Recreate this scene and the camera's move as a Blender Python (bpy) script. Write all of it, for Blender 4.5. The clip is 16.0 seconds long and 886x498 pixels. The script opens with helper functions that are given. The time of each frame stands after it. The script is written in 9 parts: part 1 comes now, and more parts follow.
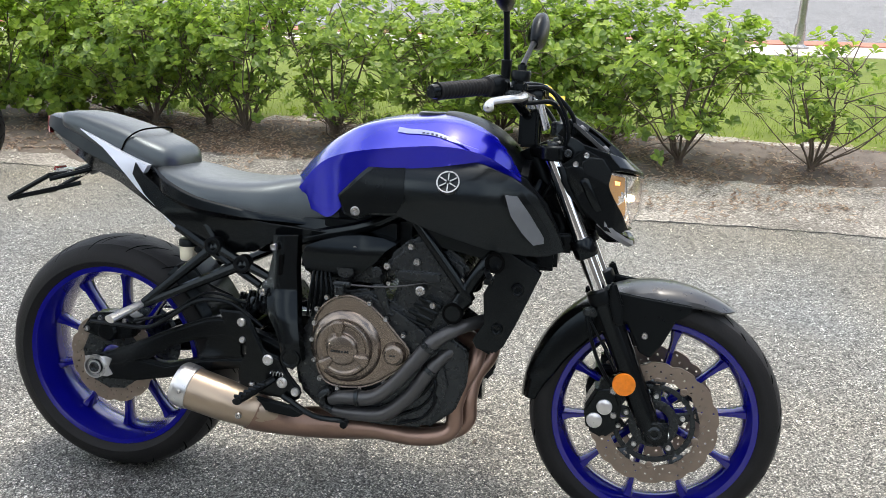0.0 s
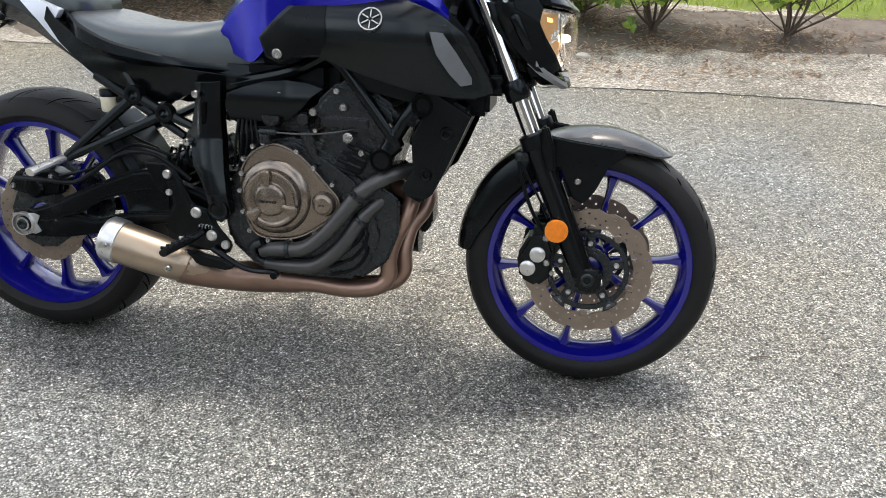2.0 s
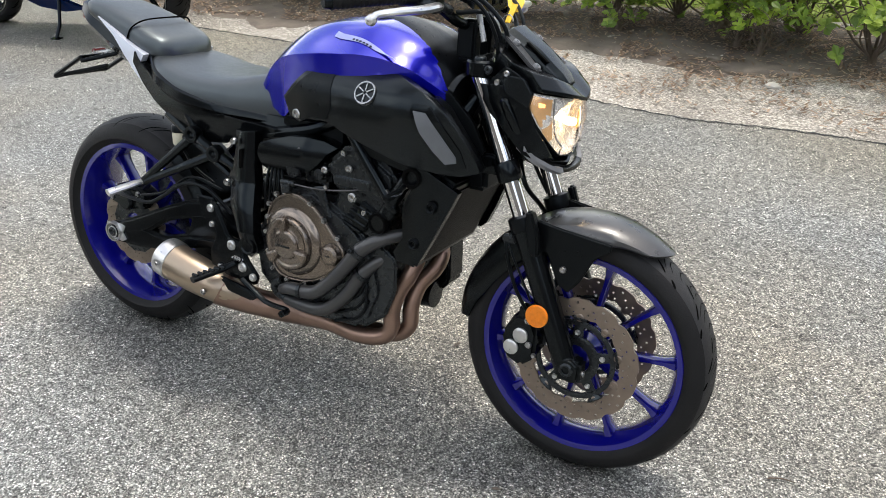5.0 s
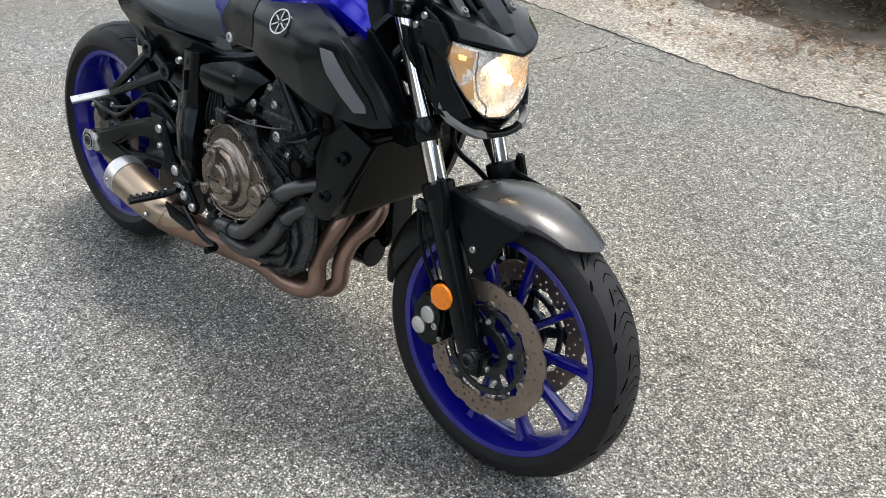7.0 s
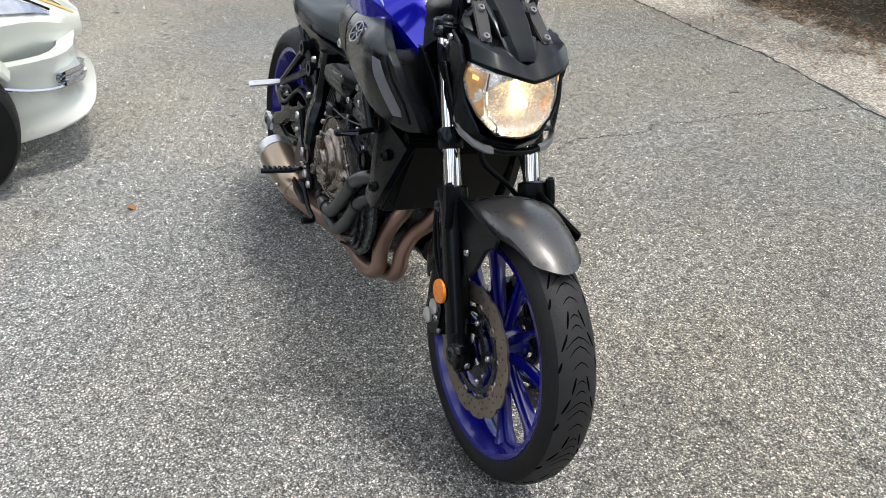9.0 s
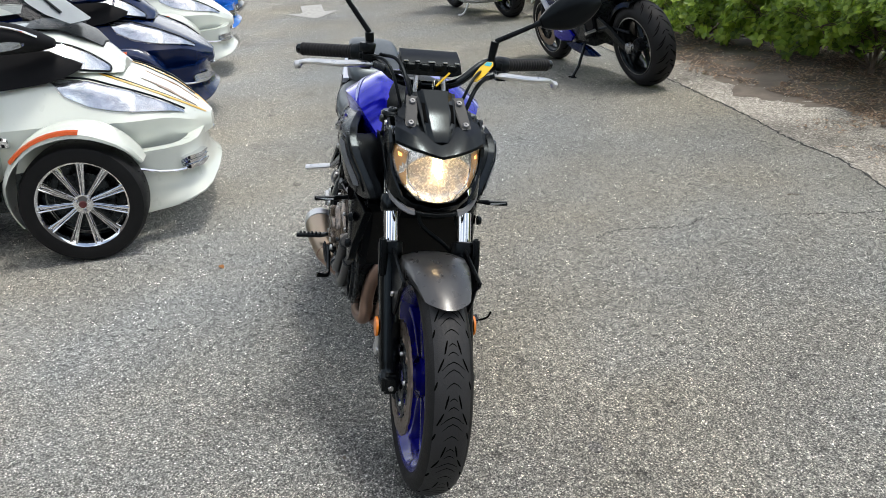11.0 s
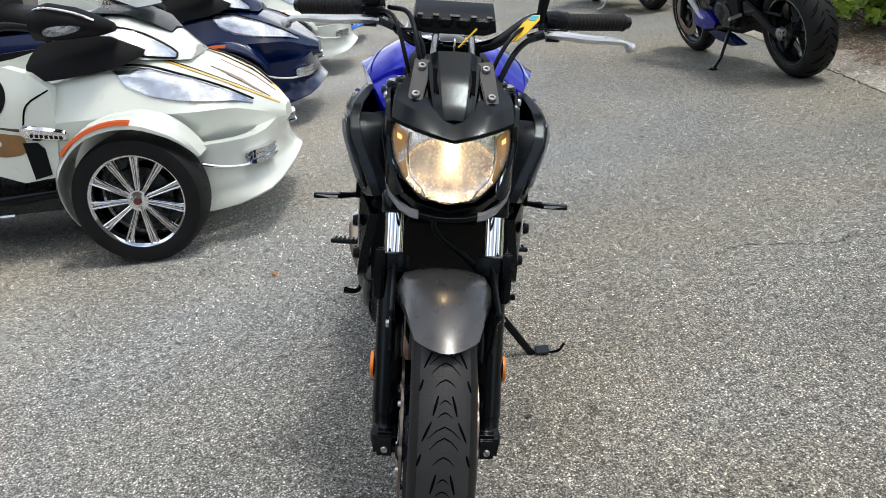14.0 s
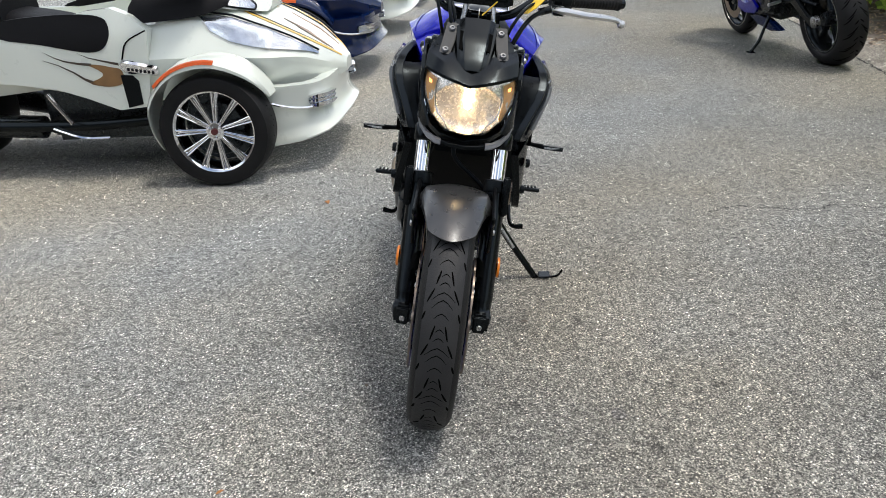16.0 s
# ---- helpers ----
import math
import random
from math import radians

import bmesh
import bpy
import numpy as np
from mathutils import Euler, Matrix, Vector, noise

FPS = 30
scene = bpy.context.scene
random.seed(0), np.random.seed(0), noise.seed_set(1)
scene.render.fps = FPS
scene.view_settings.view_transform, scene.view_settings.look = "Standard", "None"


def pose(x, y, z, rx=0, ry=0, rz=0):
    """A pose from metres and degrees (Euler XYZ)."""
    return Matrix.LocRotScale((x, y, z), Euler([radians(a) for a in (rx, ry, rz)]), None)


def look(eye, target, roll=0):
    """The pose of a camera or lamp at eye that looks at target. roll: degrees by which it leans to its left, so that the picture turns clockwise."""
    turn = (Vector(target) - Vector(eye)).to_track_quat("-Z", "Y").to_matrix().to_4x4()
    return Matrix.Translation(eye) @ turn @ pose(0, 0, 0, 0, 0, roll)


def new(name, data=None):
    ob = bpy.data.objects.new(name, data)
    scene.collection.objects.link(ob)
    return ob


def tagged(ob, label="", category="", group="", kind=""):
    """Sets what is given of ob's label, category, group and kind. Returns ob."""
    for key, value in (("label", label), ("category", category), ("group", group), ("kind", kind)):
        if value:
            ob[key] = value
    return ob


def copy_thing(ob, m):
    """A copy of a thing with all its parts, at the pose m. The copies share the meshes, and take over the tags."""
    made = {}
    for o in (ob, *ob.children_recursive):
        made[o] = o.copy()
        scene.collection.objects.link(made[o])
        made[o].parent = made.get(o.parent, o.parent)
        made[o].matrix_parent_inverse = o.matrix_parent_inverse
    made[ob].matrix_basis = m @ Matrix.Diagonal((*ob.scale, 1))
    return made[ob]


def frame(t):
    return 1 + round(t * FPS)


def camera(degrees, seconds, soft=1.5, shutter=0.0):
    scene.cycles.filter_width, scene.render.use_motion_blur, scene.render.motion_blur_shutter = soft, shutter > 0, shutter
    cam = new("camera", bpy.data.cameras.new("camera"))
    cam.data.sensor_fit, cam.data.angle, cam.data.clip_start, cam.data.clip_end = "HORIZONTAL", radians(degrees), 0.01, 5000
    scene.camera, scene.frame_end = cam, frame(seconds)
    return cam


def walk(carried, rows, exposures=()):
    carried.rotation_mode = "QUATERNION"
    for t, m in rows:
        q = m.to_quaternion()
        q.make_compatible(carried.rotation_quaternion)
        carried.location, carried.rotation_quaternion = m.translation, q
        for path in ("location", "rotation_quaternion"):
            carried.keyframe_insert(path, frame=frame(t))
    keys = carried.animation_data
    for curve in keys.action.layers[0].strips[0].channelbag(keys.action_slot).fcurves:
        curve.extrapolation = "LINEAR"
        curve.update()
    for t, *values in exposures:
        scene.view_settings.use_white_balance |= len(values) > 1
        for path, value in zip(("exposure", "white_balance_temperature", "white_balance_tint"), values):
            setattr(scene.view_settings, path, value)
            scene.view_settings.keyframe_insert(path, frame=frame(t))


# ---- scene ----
cam = camera(56.4, 16.0, soft=0.8)
PATH = [
    (0, (1.234, -1.84, 1.372), (0.874, -0.003, 0.668), 0.5),
    (0.5, (1.246, -1.748, 1.262), (0.949, 0.08, 0.506), 0.5),
    (1, (1.265, -1.704, 1.172), (1.013, 0.095, 0.336), 0.5),
    (1.5, (1.289, -1.697, 1.155), (1.078, 0.063, 0.228), 0.6),
    (2, (1.368, -1.81, 1.262), (1.053, -0.075, 0.319), 0.2),
    (2.5, (1.503, -1.939, 1.373), (1.026, -0.237, 0.438), 0.5),
    (3, (1.607, -1.961, 1.438), (1.04, -0.276, 0.523), 0.1),
    (3.5, (1.684, -1.883, 1.452), (1.067, -0.221, 0.528), -0.5),
    (3.7, (1.718, -1.85, 1.453), (1.051, -0.211, 0.521), -0.9),
    (5.8, (2.004, -1.355, 1.446), (1.025, 0.058, 0.423), -1.6),
    (6, (2.029, -1.319, 1.437), (1.018, 0.062, 0.403), -1.5),
    (6.5, (2.114, -1.197, 1.417), (1.031, 0.097, 0.343), -0.4),
    (7, (2.18, -1.094, 1.395), (1.072, 0.145, 0.283), 0.1),
    (7.5, (2.238, -0.983, 1.383), (1.037, 0.183, 0.288), -0.4),
    (8, (2.34, -0.904, 1.396), (1.022, 0.122, 0.294), -1.6),
    (8.5, (2.522, -0.828, 1.414), (1.064, 0.018, 0.338), -1.1),
    (9, (2.658, -0.736, 1.419), (1.102, -0.029, 0.38), -1.2),
    (9.2, (2.687, -0.69, 1.407), (1.1, -0.033, 0.383), -1.2),
    (11.3, (3.305, -0.254, 1.479), (1.472, 0.034, 0.732), -4.6),
    (11.5, (3.327, -0.229, 1.494), (1.48, 0.036, 0.776), -4.6),
    (12, (3.334, -0.091, 1.495), (1.462, 0.081, 0.812), -3.4),
    (12.5, (3.233, 0.043, 1.485), (1.355, 0.111, 0.801), -4.1),
    (13, (3.041, 0.065, 1.435), (1.159, 0.077, 0.756), -5.9),
    (13.5, (2.834, 0.054, 1.356), (0.955, 0.036, 0.671), -6.4),
    (14, (2.769, 0.049, 1.231), (0.912, 0.021, 0.488), -6.7),
    (14.5, (2.792, 0.043, 1.089), (0.966, -0.015, 0.275), -7.1),
    (15, (2.87, 0.049, 1.031), (1.064, -0.032, 0.176), -6.5),
    (15.5, (3.05, 0.081, 1.139), (1.24, -0.023, 0.294), -5.5),
    (16, (3.273, 0.138, 1.298), (1.448, -0.011, 0.493), -3.7),
]
walk(cam, [(t, look(eye, target, roll)) for t, eye, target, roll in PATH], [(0, 0.54, 6550, 8), (2.0, 0.5, 6700, 8), (3.7, 0.47, 6700, 8), (6.5, 0.42, 6600, 8), (8.0, 0.38, 6600, 8), (9.2, 0.23, 6600, 8), (11.3, 0.05, 6500, 7), (16, 0.03, 6500, 8)])

# ---- light ----
SUN_WAY = Vector((0.07, 0.31, 1.0)).normalized()
world = bpy.data.worlds.new("sky")
scene.world = world
world.use_nodes = True
wn, wl = world.node_tree.nodes, world.node_tree.links
wn.clear()
sky = wn.new("ShaderNodeTexSky")
sky.sky_type = "NISHITA"
sky.sun_disc = False
sky.sun_elevation = math.asin(SUN_WAY.z)
sky.sun_rotation = math.atan2(SUN_WAY.x, SUN_WAY.y)
sky.air_density, sky.dust_density, sky.ozone_density = 1.0, 4.0, 1.0
cloud = wn.new("ShaderNodeTexNoise")
cloud.inputs["Scale"].default_value, cloud.inputs["Detail"].default_value = 2.6, 7.0
cloud_ramp = wn.new("ShaderNodeValToRGB")
cloud_ramp.color_ramp.elements[0].position, cloud_ramp.color_ramp.elements[1].position = 0.42, 0.66
sky_co = wn.new("ShaderNodeTexCoord")
white = wn.new("ShaderNodeMix")
white.data_type = "RGBA"
white.inputs["B"].default_value = (11.0, 11.2, 11.6, 1)
back = wn.new("ShaderNodeBackground")
back.inputs["Strength"].default_value = 0.182
out = wn.new("ShaderNodeOutputWorld")
wl.new(sky_co.outputs["Generated"], cloud.inputs["Vector"])
wl.new(cloud.outputs["Fac"], cloud_ramp.inputs["Fac"])
wl.new(cloud_ramp.outputs["Color"], white.inputs["Factor"])
wl.new(sky.outputs["Color"], white.inputs["A"])
wl.new(white.outputs["Result"], back.inputs["Color"])
wl.new(back.outputs["Background"], out.inputs["Surface"])

sun = new("sun", bpy.data.lights.new("sun", "SUN"))
sun.data.energy, sun.data.angle, sun.data.color = 1.48, radians(7.5), (1.0, 0.968, 0.905)
sun.matrix_world = look((0, 0, 0), -SUN_WAY)


# ---- materials ----
def nodes_of(name):
    m = bpy.data.materials.new(name)
    m.use_nodes = True
    n, l = m.node_tree.nodes, m.node_tree.links
    return m, n, l, n["Principled BSDF"]


def shade(c, k):
    return tuple(min(1.0, v * k) for v in c[:3]) + (1,)


def plain(name, col, rough=0.5, metal=0.0, var=0.15, scale=12.0, bump=0.0, bscale=300.0, coat=0.0, spec=0.5, rvar=0.08, each=0.0, edge=0.0, tint=None):
    """A surface of one base colour with broad and fine variation."""
    m, n, l, p = nodes_of(name)
    co = n.new("ShaderNodeTexCoord")
    broad = n.new("ShaderNodeTexNoise")
    broad.inputs["Scale"].default_value, broad.inputs["Detail"].default_value = scale, 6.0
    l.new(co.outputs["Object"], broad.inputs["Vector"])
    mix = n.new("ShaderNodeMix")
    mix.data_type = "RGBA"
    mix.inputs["A"].default_value, mix.inputs["B"].default_value = shade(col, 1 - var), shade(col, 1 + var)
    l.new(broad.outputs["Fac"], mix.inputs["Factor"])
    colour = mix.outputs["Result"]
    if each:
        info = n.new("ShaderNodeObjectInfo")
        hsv = n.new("ShaderNodeHueSaturation")
        rng = n.new("ShaderNodeMapRange")
        rng.inputs["To Min"].default_value, rng.inputs["To Max"].default_value = 1 - each, 1 + each
        l.new(info.outputs["Random"], rng.inputs["Value"])
        l.new(rng.outputs["Result"], hsv.inputs["Value"])
        l.new(colour, hsv.inputs["Color"])
        colour = hsv.outputs["Color"]
    l.new(colour, p.inputs["Base Color"])
    rr = n.new("ShaderNodeMapRange")
    rr.inputs["To Min"].default_value, rr.inputs["To Max"].default_value = max(0.02, rough - rvar), min(1.0, rough + rvar)
    fine = n.new("ShaderNodeTexNoise")
    fine.inputs["Scale"].default_value, fine.inputs["Detail"].default_value = scale * 5, 5.0
    l.new(co.outputs["Object"], fine.inputs["Vector"])
    l.new(fine.outputs["Fac"], rr.inputs["Value"])
    l.new(rr.outputs["Result"], p.inputs["Roughness"])
    p.inputs["Metallic"].default_value = metal
    p.inputs["Specular IOR Level"].default_value = spec
    p.inputs["Coat Weight"].default_value = coat
    p.inputs["Coat Roughness"].default_value = 0.06
    if tint:
        p.inputs["Specular Tint"].default_value = (*tint, 1)
    worn = None
    if edge:
        worn = n.new("ShaderNodeBevel")
        worn.samples = 4
        worn.inputs["Radius"].default_value = edge
        l.new(worn.outputs["Normal"], p.inputs["Normal"])
    if bump:
        grain = n.new("ShaderNodeTexNoise")
        grain.inputs["Scale"].default_value, grain.inputs["Detail"].default_value = bscale, 3.0
        l.new(co.outputs["Object"], grain.inputs["Vector"])
        b = n.new("ShaderNodeBump")
        b.inputs["Strength"].default_value, b.inputs["Distance"].default_value = bump, 0.002
        l.new(grain.outputs["Fac"], b.inputs["Height"])
        if worn:
            l.new(worn.outputs["Normal"], b.inputs["Normal"])
        l.new(b.outputs["Normal"], p.inputs["Normal"])
    return m


def stones(name, dark, light, tint, size, patch, bump, rough=0.9, gap=0.35, hue=0.0, mottle=0.0, lit_side=None, chips=0.0):
    """Asphalt or gravel: stones in a dark binder, with broad worn patches."""
    m, n, l, p = nodes_of(name)
    co = n.new("ShaderNodeTexCoord")
    warp = n.new("ShaderNodeTexNoise")
    warp.inputs["Scale"].default_value = size * 1.3
    l.new(co.outputs["Object"], warp.inputs["Vector"])
    add = n.new("ShaderNodeMix")
    add.data_type, add.blend_type = "RGBA", "LINEAR_LIGHT"
    add.inputs["Factor"].default_value = 0.6 / size
    l.new(co.outputs["Object"], add.inputs["A"])
    l.new(warp.outputs["Color"], add.inputs["B"])
    cell = n.new("ShaderNodeTexVoronoi")
    cell.inputs["Scale"].default_value = size
    l.new(add.outputs["Result"], cell.inputs["Vector"])
    sep = n.new("ShaderNodeSeparateColor")
    l.new(cell.outputs["Color"], sep.inputs["Color"])
    ramp = n.new("ShaderNodeValToRGB")
    e = ramp.color_ramp.elements
    e[0].position, e[0].color = 0.05, (*dark, 1)
    e[1].position, e[1].color = 1.0, (*light, 1)
    mid = e.new(0.55)
    mid.color = (*tint, 1)
    most = e.new(0.84)
    most.color = tuple(min(1, t * 1.45) for t in tint) + (1,)
    l.new(sep.outputs["Red"], ramp.inputs["Fac"])
    gaps = n.new("ShaderNodeMapRange")
    gaps.inputs["From Min"].default_value, gaps.inputs["From Max"].default_value = 0.35, 0.75
    gaps.inputs["To Min"].default_value, gaps.inputs["To Max"].default_value = 1.0, gap
    l.new(cell.outputs["Distance"], gaps.inputs["Value"])
    broad = n.new("ShaderNodeTexNoise")
    broad.inputs["Scale"].default_value, broad.inputs["Detail"].default_value, broad.inputs["Roughness"].default_value = 0.9, 9.0, 0.62
    shift = n.new("ShaderNodeMapping")
    shift.inputs["Location"].default_value = (3.7, 1.3, 0.0)
    l.new(co.outputs["Object"], shift.inputs["Vector"])
    l.new(shift.outputs["Vector"], broad.inputs["Vector"])
    wear = n.new("ShaderNodeMapRange")
    wear.inputs["From Min"].default_value, wear.inputs["From Max"].default_value = 0.3, 0.7
    wear.inputs["To Min"].default_value, wear.inputs["To Max"].default_value = 1 - patch, 1 + patch
    l.new(broad.outputs["Fac"], wear.inputs["Value"])
    spots = n.new("ShaderNodeTexNoise")
    spots.inputs["Scale"].default_value, spots.inputs["Detail"].default_value = 9.0, 3.0
    l.new(co.outputs["Object"], spots.inputs["Vector"])
    spot = n.new("ShaderNodeMapRange")
    spot.inputs["From Min"].default_value, spot.inputs["From Max"].default_value = 0.665, 0.71
    spot.inputs["To Min"].default_value, spot.inputs["To Max"].default_value = 1.0, 0.6
    l.new(spots.outputs["Fac"], spot.inputs["Value"])
    k = n.new("ShaderNodeMath")
    k.operation = "MULTIPLY"
    l.new(gaps.outputs["Result"], k.inputs[0])
    l.new(wear.outputs["Result"], k.inputs[1])
    k2 = n.new("ShaderNodeMath")
    k2.operation = "MULTIPLY"
    l.new(k.outputs["Value"], k2.inputs[0])
    l.new(spot.outputs["Result"], k2.inputs[1])
    level = k2.outputs["Value"]
    if mottle:
        clump = n.new("ShaderNodeTexNoise")
        clump.inputs["Scale"].default_value, clump.inputs["Detail"].default_value = 34.0, 4.0
        l.new(co.outputs["Object"], clump.inputs["Vector"])
        spread = n.new("ShaderNodeMapRange")
        spread.inputs["From Min"].default_value, spread.inputs["From Max"].default_value = 0.3, 0.7
        spread.inputs["To Min"].default_value, spread.inputs["To Max"].default_value = 1 - mottle, 1 + mottle
        l.new(clump.outputs["Fac"], spread.inputs["Value"])
        k3 = n.new("ShaderNodeMath")
        k3.operation = "MULTIPLY"
        l.new(level, k3.inputs[0])
        l.new(spread.outputs["Result"], k3.inputs[1])
        level = k3.outputs["Value"]
    if chips:
        # a sparse scatter of larger pale stone chips
        big = n.new("ShaderNodeTexVoronoi")
        big.inputs["Scale"].default_value = 98.0
        l.new(add.outputs["Result"], big.inputs["Vector"])
        pick = n.new("ShaderNodeSeparateColor")
        l.new(big.outputs["Color"], pick.inputs["Color"])
        inside = n.new("ShaderNodeMath")
        inside.operation = "LESS_THAN"
        inside.inputs[1].default_value = 0.36
        l.new(big.outputs["Distance"], inside.inputs[0])
        few = n.new("ShaderNodeMapRange")
        few.inputs["From Min"].default_value, few.inputs["From Max"].default_value = 0.45, 1.0
        few.inputs["To Min"].default_value, few.inputs["To Max"].default_value = 0.0, chips
        l.new(pick.outputs["Green"], few.inputs["Value"])
        lift = n.new("ShaderNodeMath")
        lift.operation = "MULTIPLY_ADD"
        lift.inputs[2].default_value = 1.0
        l.new(inside.outputs["Value"], lift.inputs[0])
        l.new(few.outputs["Result"], lift.inputs[1])
        kc = n.new("ShaderNodeMath")
        kc.operation = "MULTIPLY"
        l.new(level, kc.inputs[0])
        l.new(lift.outputs["Value"], kc.inputs[1])
        level = kc.outputs["Value"]
    if lit_side:
        # stronger light on one side, put into the colour, ragged border: from y, to y, gain
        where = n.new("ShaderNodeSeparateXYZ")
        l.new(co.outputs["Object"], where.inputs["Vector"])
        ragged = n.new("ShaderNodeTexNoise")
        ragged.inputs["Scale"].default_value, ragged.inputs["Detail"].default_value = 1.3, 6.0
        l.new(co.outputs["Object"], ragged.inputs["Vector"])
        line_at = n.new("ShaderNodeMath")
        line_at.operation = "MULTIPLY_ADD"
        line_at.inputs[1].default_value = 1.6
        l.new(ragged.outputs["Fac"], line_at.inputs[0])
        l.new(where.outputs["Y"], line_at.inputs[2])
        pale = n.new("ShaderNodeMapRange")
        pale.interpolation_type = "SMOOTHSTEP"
        pale.inputs["From Min"].default_value, pale.inputs["From Max"].default_value = lit_side[0] + 0.8, lit_side[1] + 0.8
        pale.inputs["To Min"].default_value, pale.inputs["To Max"].default_value = 1.0, lit_side[2]
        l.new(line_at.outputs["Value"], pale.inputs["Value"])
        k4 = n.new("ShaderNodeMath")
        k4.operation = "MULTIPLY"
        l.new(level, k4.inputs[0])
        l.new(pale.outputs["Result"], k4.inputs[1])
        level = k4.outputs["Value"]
    mul = n.new("ShaderNodeMix")
    mul.data_type, mul.blend_type = "RGBA", "MULTIPLY"
    mul.inputs["Factor"].default_value = 1.0
    l.new(ramp.outputs["Color"], mul.inputs["A"])
    l.new(level, mul.inputs["B"])
    colour = mul.outputs["Result"]
    if hue:
        drift = n.new("ShaderNodeTexNoise")
        drift.inputs["Scale"].default_value, drift.inputs["Detail"].default_value = 0.55, 4.0
        l.new(co.outputs["Object"], drift.inputs["Vector"])
        tone = n.new("ShaderNodeValToRGB")
        q = tone.color_ramp.elements
        q[0].position, q[0].color = 0.35, (1 + hue * 0.6, 1.0, 1 - hue, 1)
        q[1].position, q[1].color = 0.65, (1 - hue * 0.6, 1.0, 1 + hue * 0.9, 1)
        l.new(drift.outputs["Fac"], tone.inputs["Fac"])
        tinted = n.new("ShaderNodeMix")
        tinted.data_type, tinted.blend_type = "RGBA", "MULTIPLY"
        tinted.inputs["Factor"].default_value = 1.0
        l.new(colour, tinted.inputs["A"])
        l.new(tone.outputs["Color"], tinted.inputs["B"])
        colour = tinted.outputs["Result"]
    l.new(colour, p.inputs["Base Color"])
    b = n.new("ShaderNodeBump")
    b.inputs["Strength"].default_value, b.inputs["Distance"].default_value = bump, 0.004
    b.invert = True
    l.new(cell.outputs["Distance"], b.inputs["Height"])
    l.new(b.outputs["Normal"], p.inputs["Normal"])
    p.inputs["Roughness"].default_value = rough
    p.inputs["Specular IOR Level"].default_value = 0.35
    return m


def clear(name, col, rough=0.02, keep=0.85):
    """Clear plastic or glass of a thin shell: mostly see-through, with a sharp reflection."""
    m, n, l, p = nodes_of(name)
    see = n.new("ShaderNodeBsdfTransparent")
    see.inputs["Color"].default_value = (*col, 1)
    gl = n.new("ShaderNodeBsdfGlossy")
    gl.inputs["Roughness"].default_value = rough
    face = n.new("ShaderNodeLayerWeight")
    face.inputs["Blend"].default_value = 0.5
    fr = n.new("ShaderNodeMath")
    fr.operation = "POWER"
    fr.inputs[1].default_value = 5.0
    l.new(face.outputs["Facing"], fr.inputs[0])
    boost = n.new("ShaderNodeMath")
    boost.operation = "MULTIPLY_ADD"
    boost.inputs[1].default_value, boost.inputs[2].default_value = 0.9, 0.03 + (1 - keep) * 0.2
    boost.use_clamp = True
    l.new(fr.outputs["Value"], boost.inputs[0])
    mx = n.new("ShaderNodeMixShader")
    l.new(boost.outputs["Value"], mx.inputs["Fac"])
    l.new(see.outputs["BSDF"], mx.inputs[1])
    l.new(gl.outputs["BSDF"], mx.inputs[2])
    l.new(mx.outputs["Shader"], n["Material Output"].inputs["Surface"])
    return m


def glow(name, col, strength):
    m, n, l, p = nodes_of(name)
    p.inputs["Base Color"].default_value = (*col, 1)
    p.inputs["Emission Color"].default_value = (*col, 1)
    p.inputs["Emission Strength"].default_value = strength
    return m


def leafy(name, hues, rough=0.45):
    """Leaves: colours vary from leaf to leaf, light shines through a little."""
    m, n, l, p = nodes_of(name)
    geo = n.new("ShaderNodeNewGeometry")
    ramp = n.new("ShaderNodeValToRGB")
    e = ramp.color_ramp.elements
    e[0].position, e[0].color = 0.0, (*hues[0], 1)
    e[1].position, e[1].color = 1.0, (*hues[-1], 1)
    for i, h in enumerate(hues[1:-1]):
        x = e.new((i + 1) / (len(hues) - 1))
        x.color = (*h, 1)
    l.new(geo.outputs["Random Per Island"], ramp.inputs["Fac"])
    l.new(ramp.outputs["Color"], p.inputs["Base Color"])
    p.inputs["Roughness"].default_value = rough
    tr = n.new("ShaderNodeBsdfTranslucent")
    bright = n.new("ShaderNodeHueSaturation")
    bright.inputs["Value"].default_value = 2.0
    l.new(ramp.outputs["Color"], bright.inputs["Color"])
    l.new(bright.outputs["Color"], tr.inputs["Color"])
    mx = n.new("ShaderNodeMixShader")
    mx.inputs["Fac"].default_value = 0.45
    l.new(p.outputs["BSDF"], mx.inputs[1])
    l.new(tr.outputs["BSDF"], mx.inputs[2])
    l.new(mx.outputs["Shader"], n["Material Output"].inputs["Surface"])
    return m


CORE = plain("radiator_fins", (0.004, 0.004, 0.004), 0.6, 0, 0.3, 40, 0.8, 500, spec=0.2)
COOL = (0.78, 0.92, 1.0)
HOSE = plain("grey_black_rubber_hose", (0.027, 0.0275, 0.029), 0.36, 0, 0.3, 9, 0.2, 300, spec=0.7)
# the lot's better lit south side is painted into the asphalt colour, 1.28 times paler
ASPHALT = stones("asphalt", (0.09, 0.09, 0.086), (0.84, 0.81, 0.735), (0.318, 0.312, 0.282), 250.0, 0.16, 0.85, gap=0.36, hue=0.09, mottle=0.27, lit_side=(0.2, -0.8, 1.28), chips=1.7)
SAND = stones("sandy_dirt", (0.2, 0.18, 0.155), (0.63, 0.585, 0.515), (0.345, 0.318, 0.276), 110.0, 0.5, 0.5, gap=0.6)
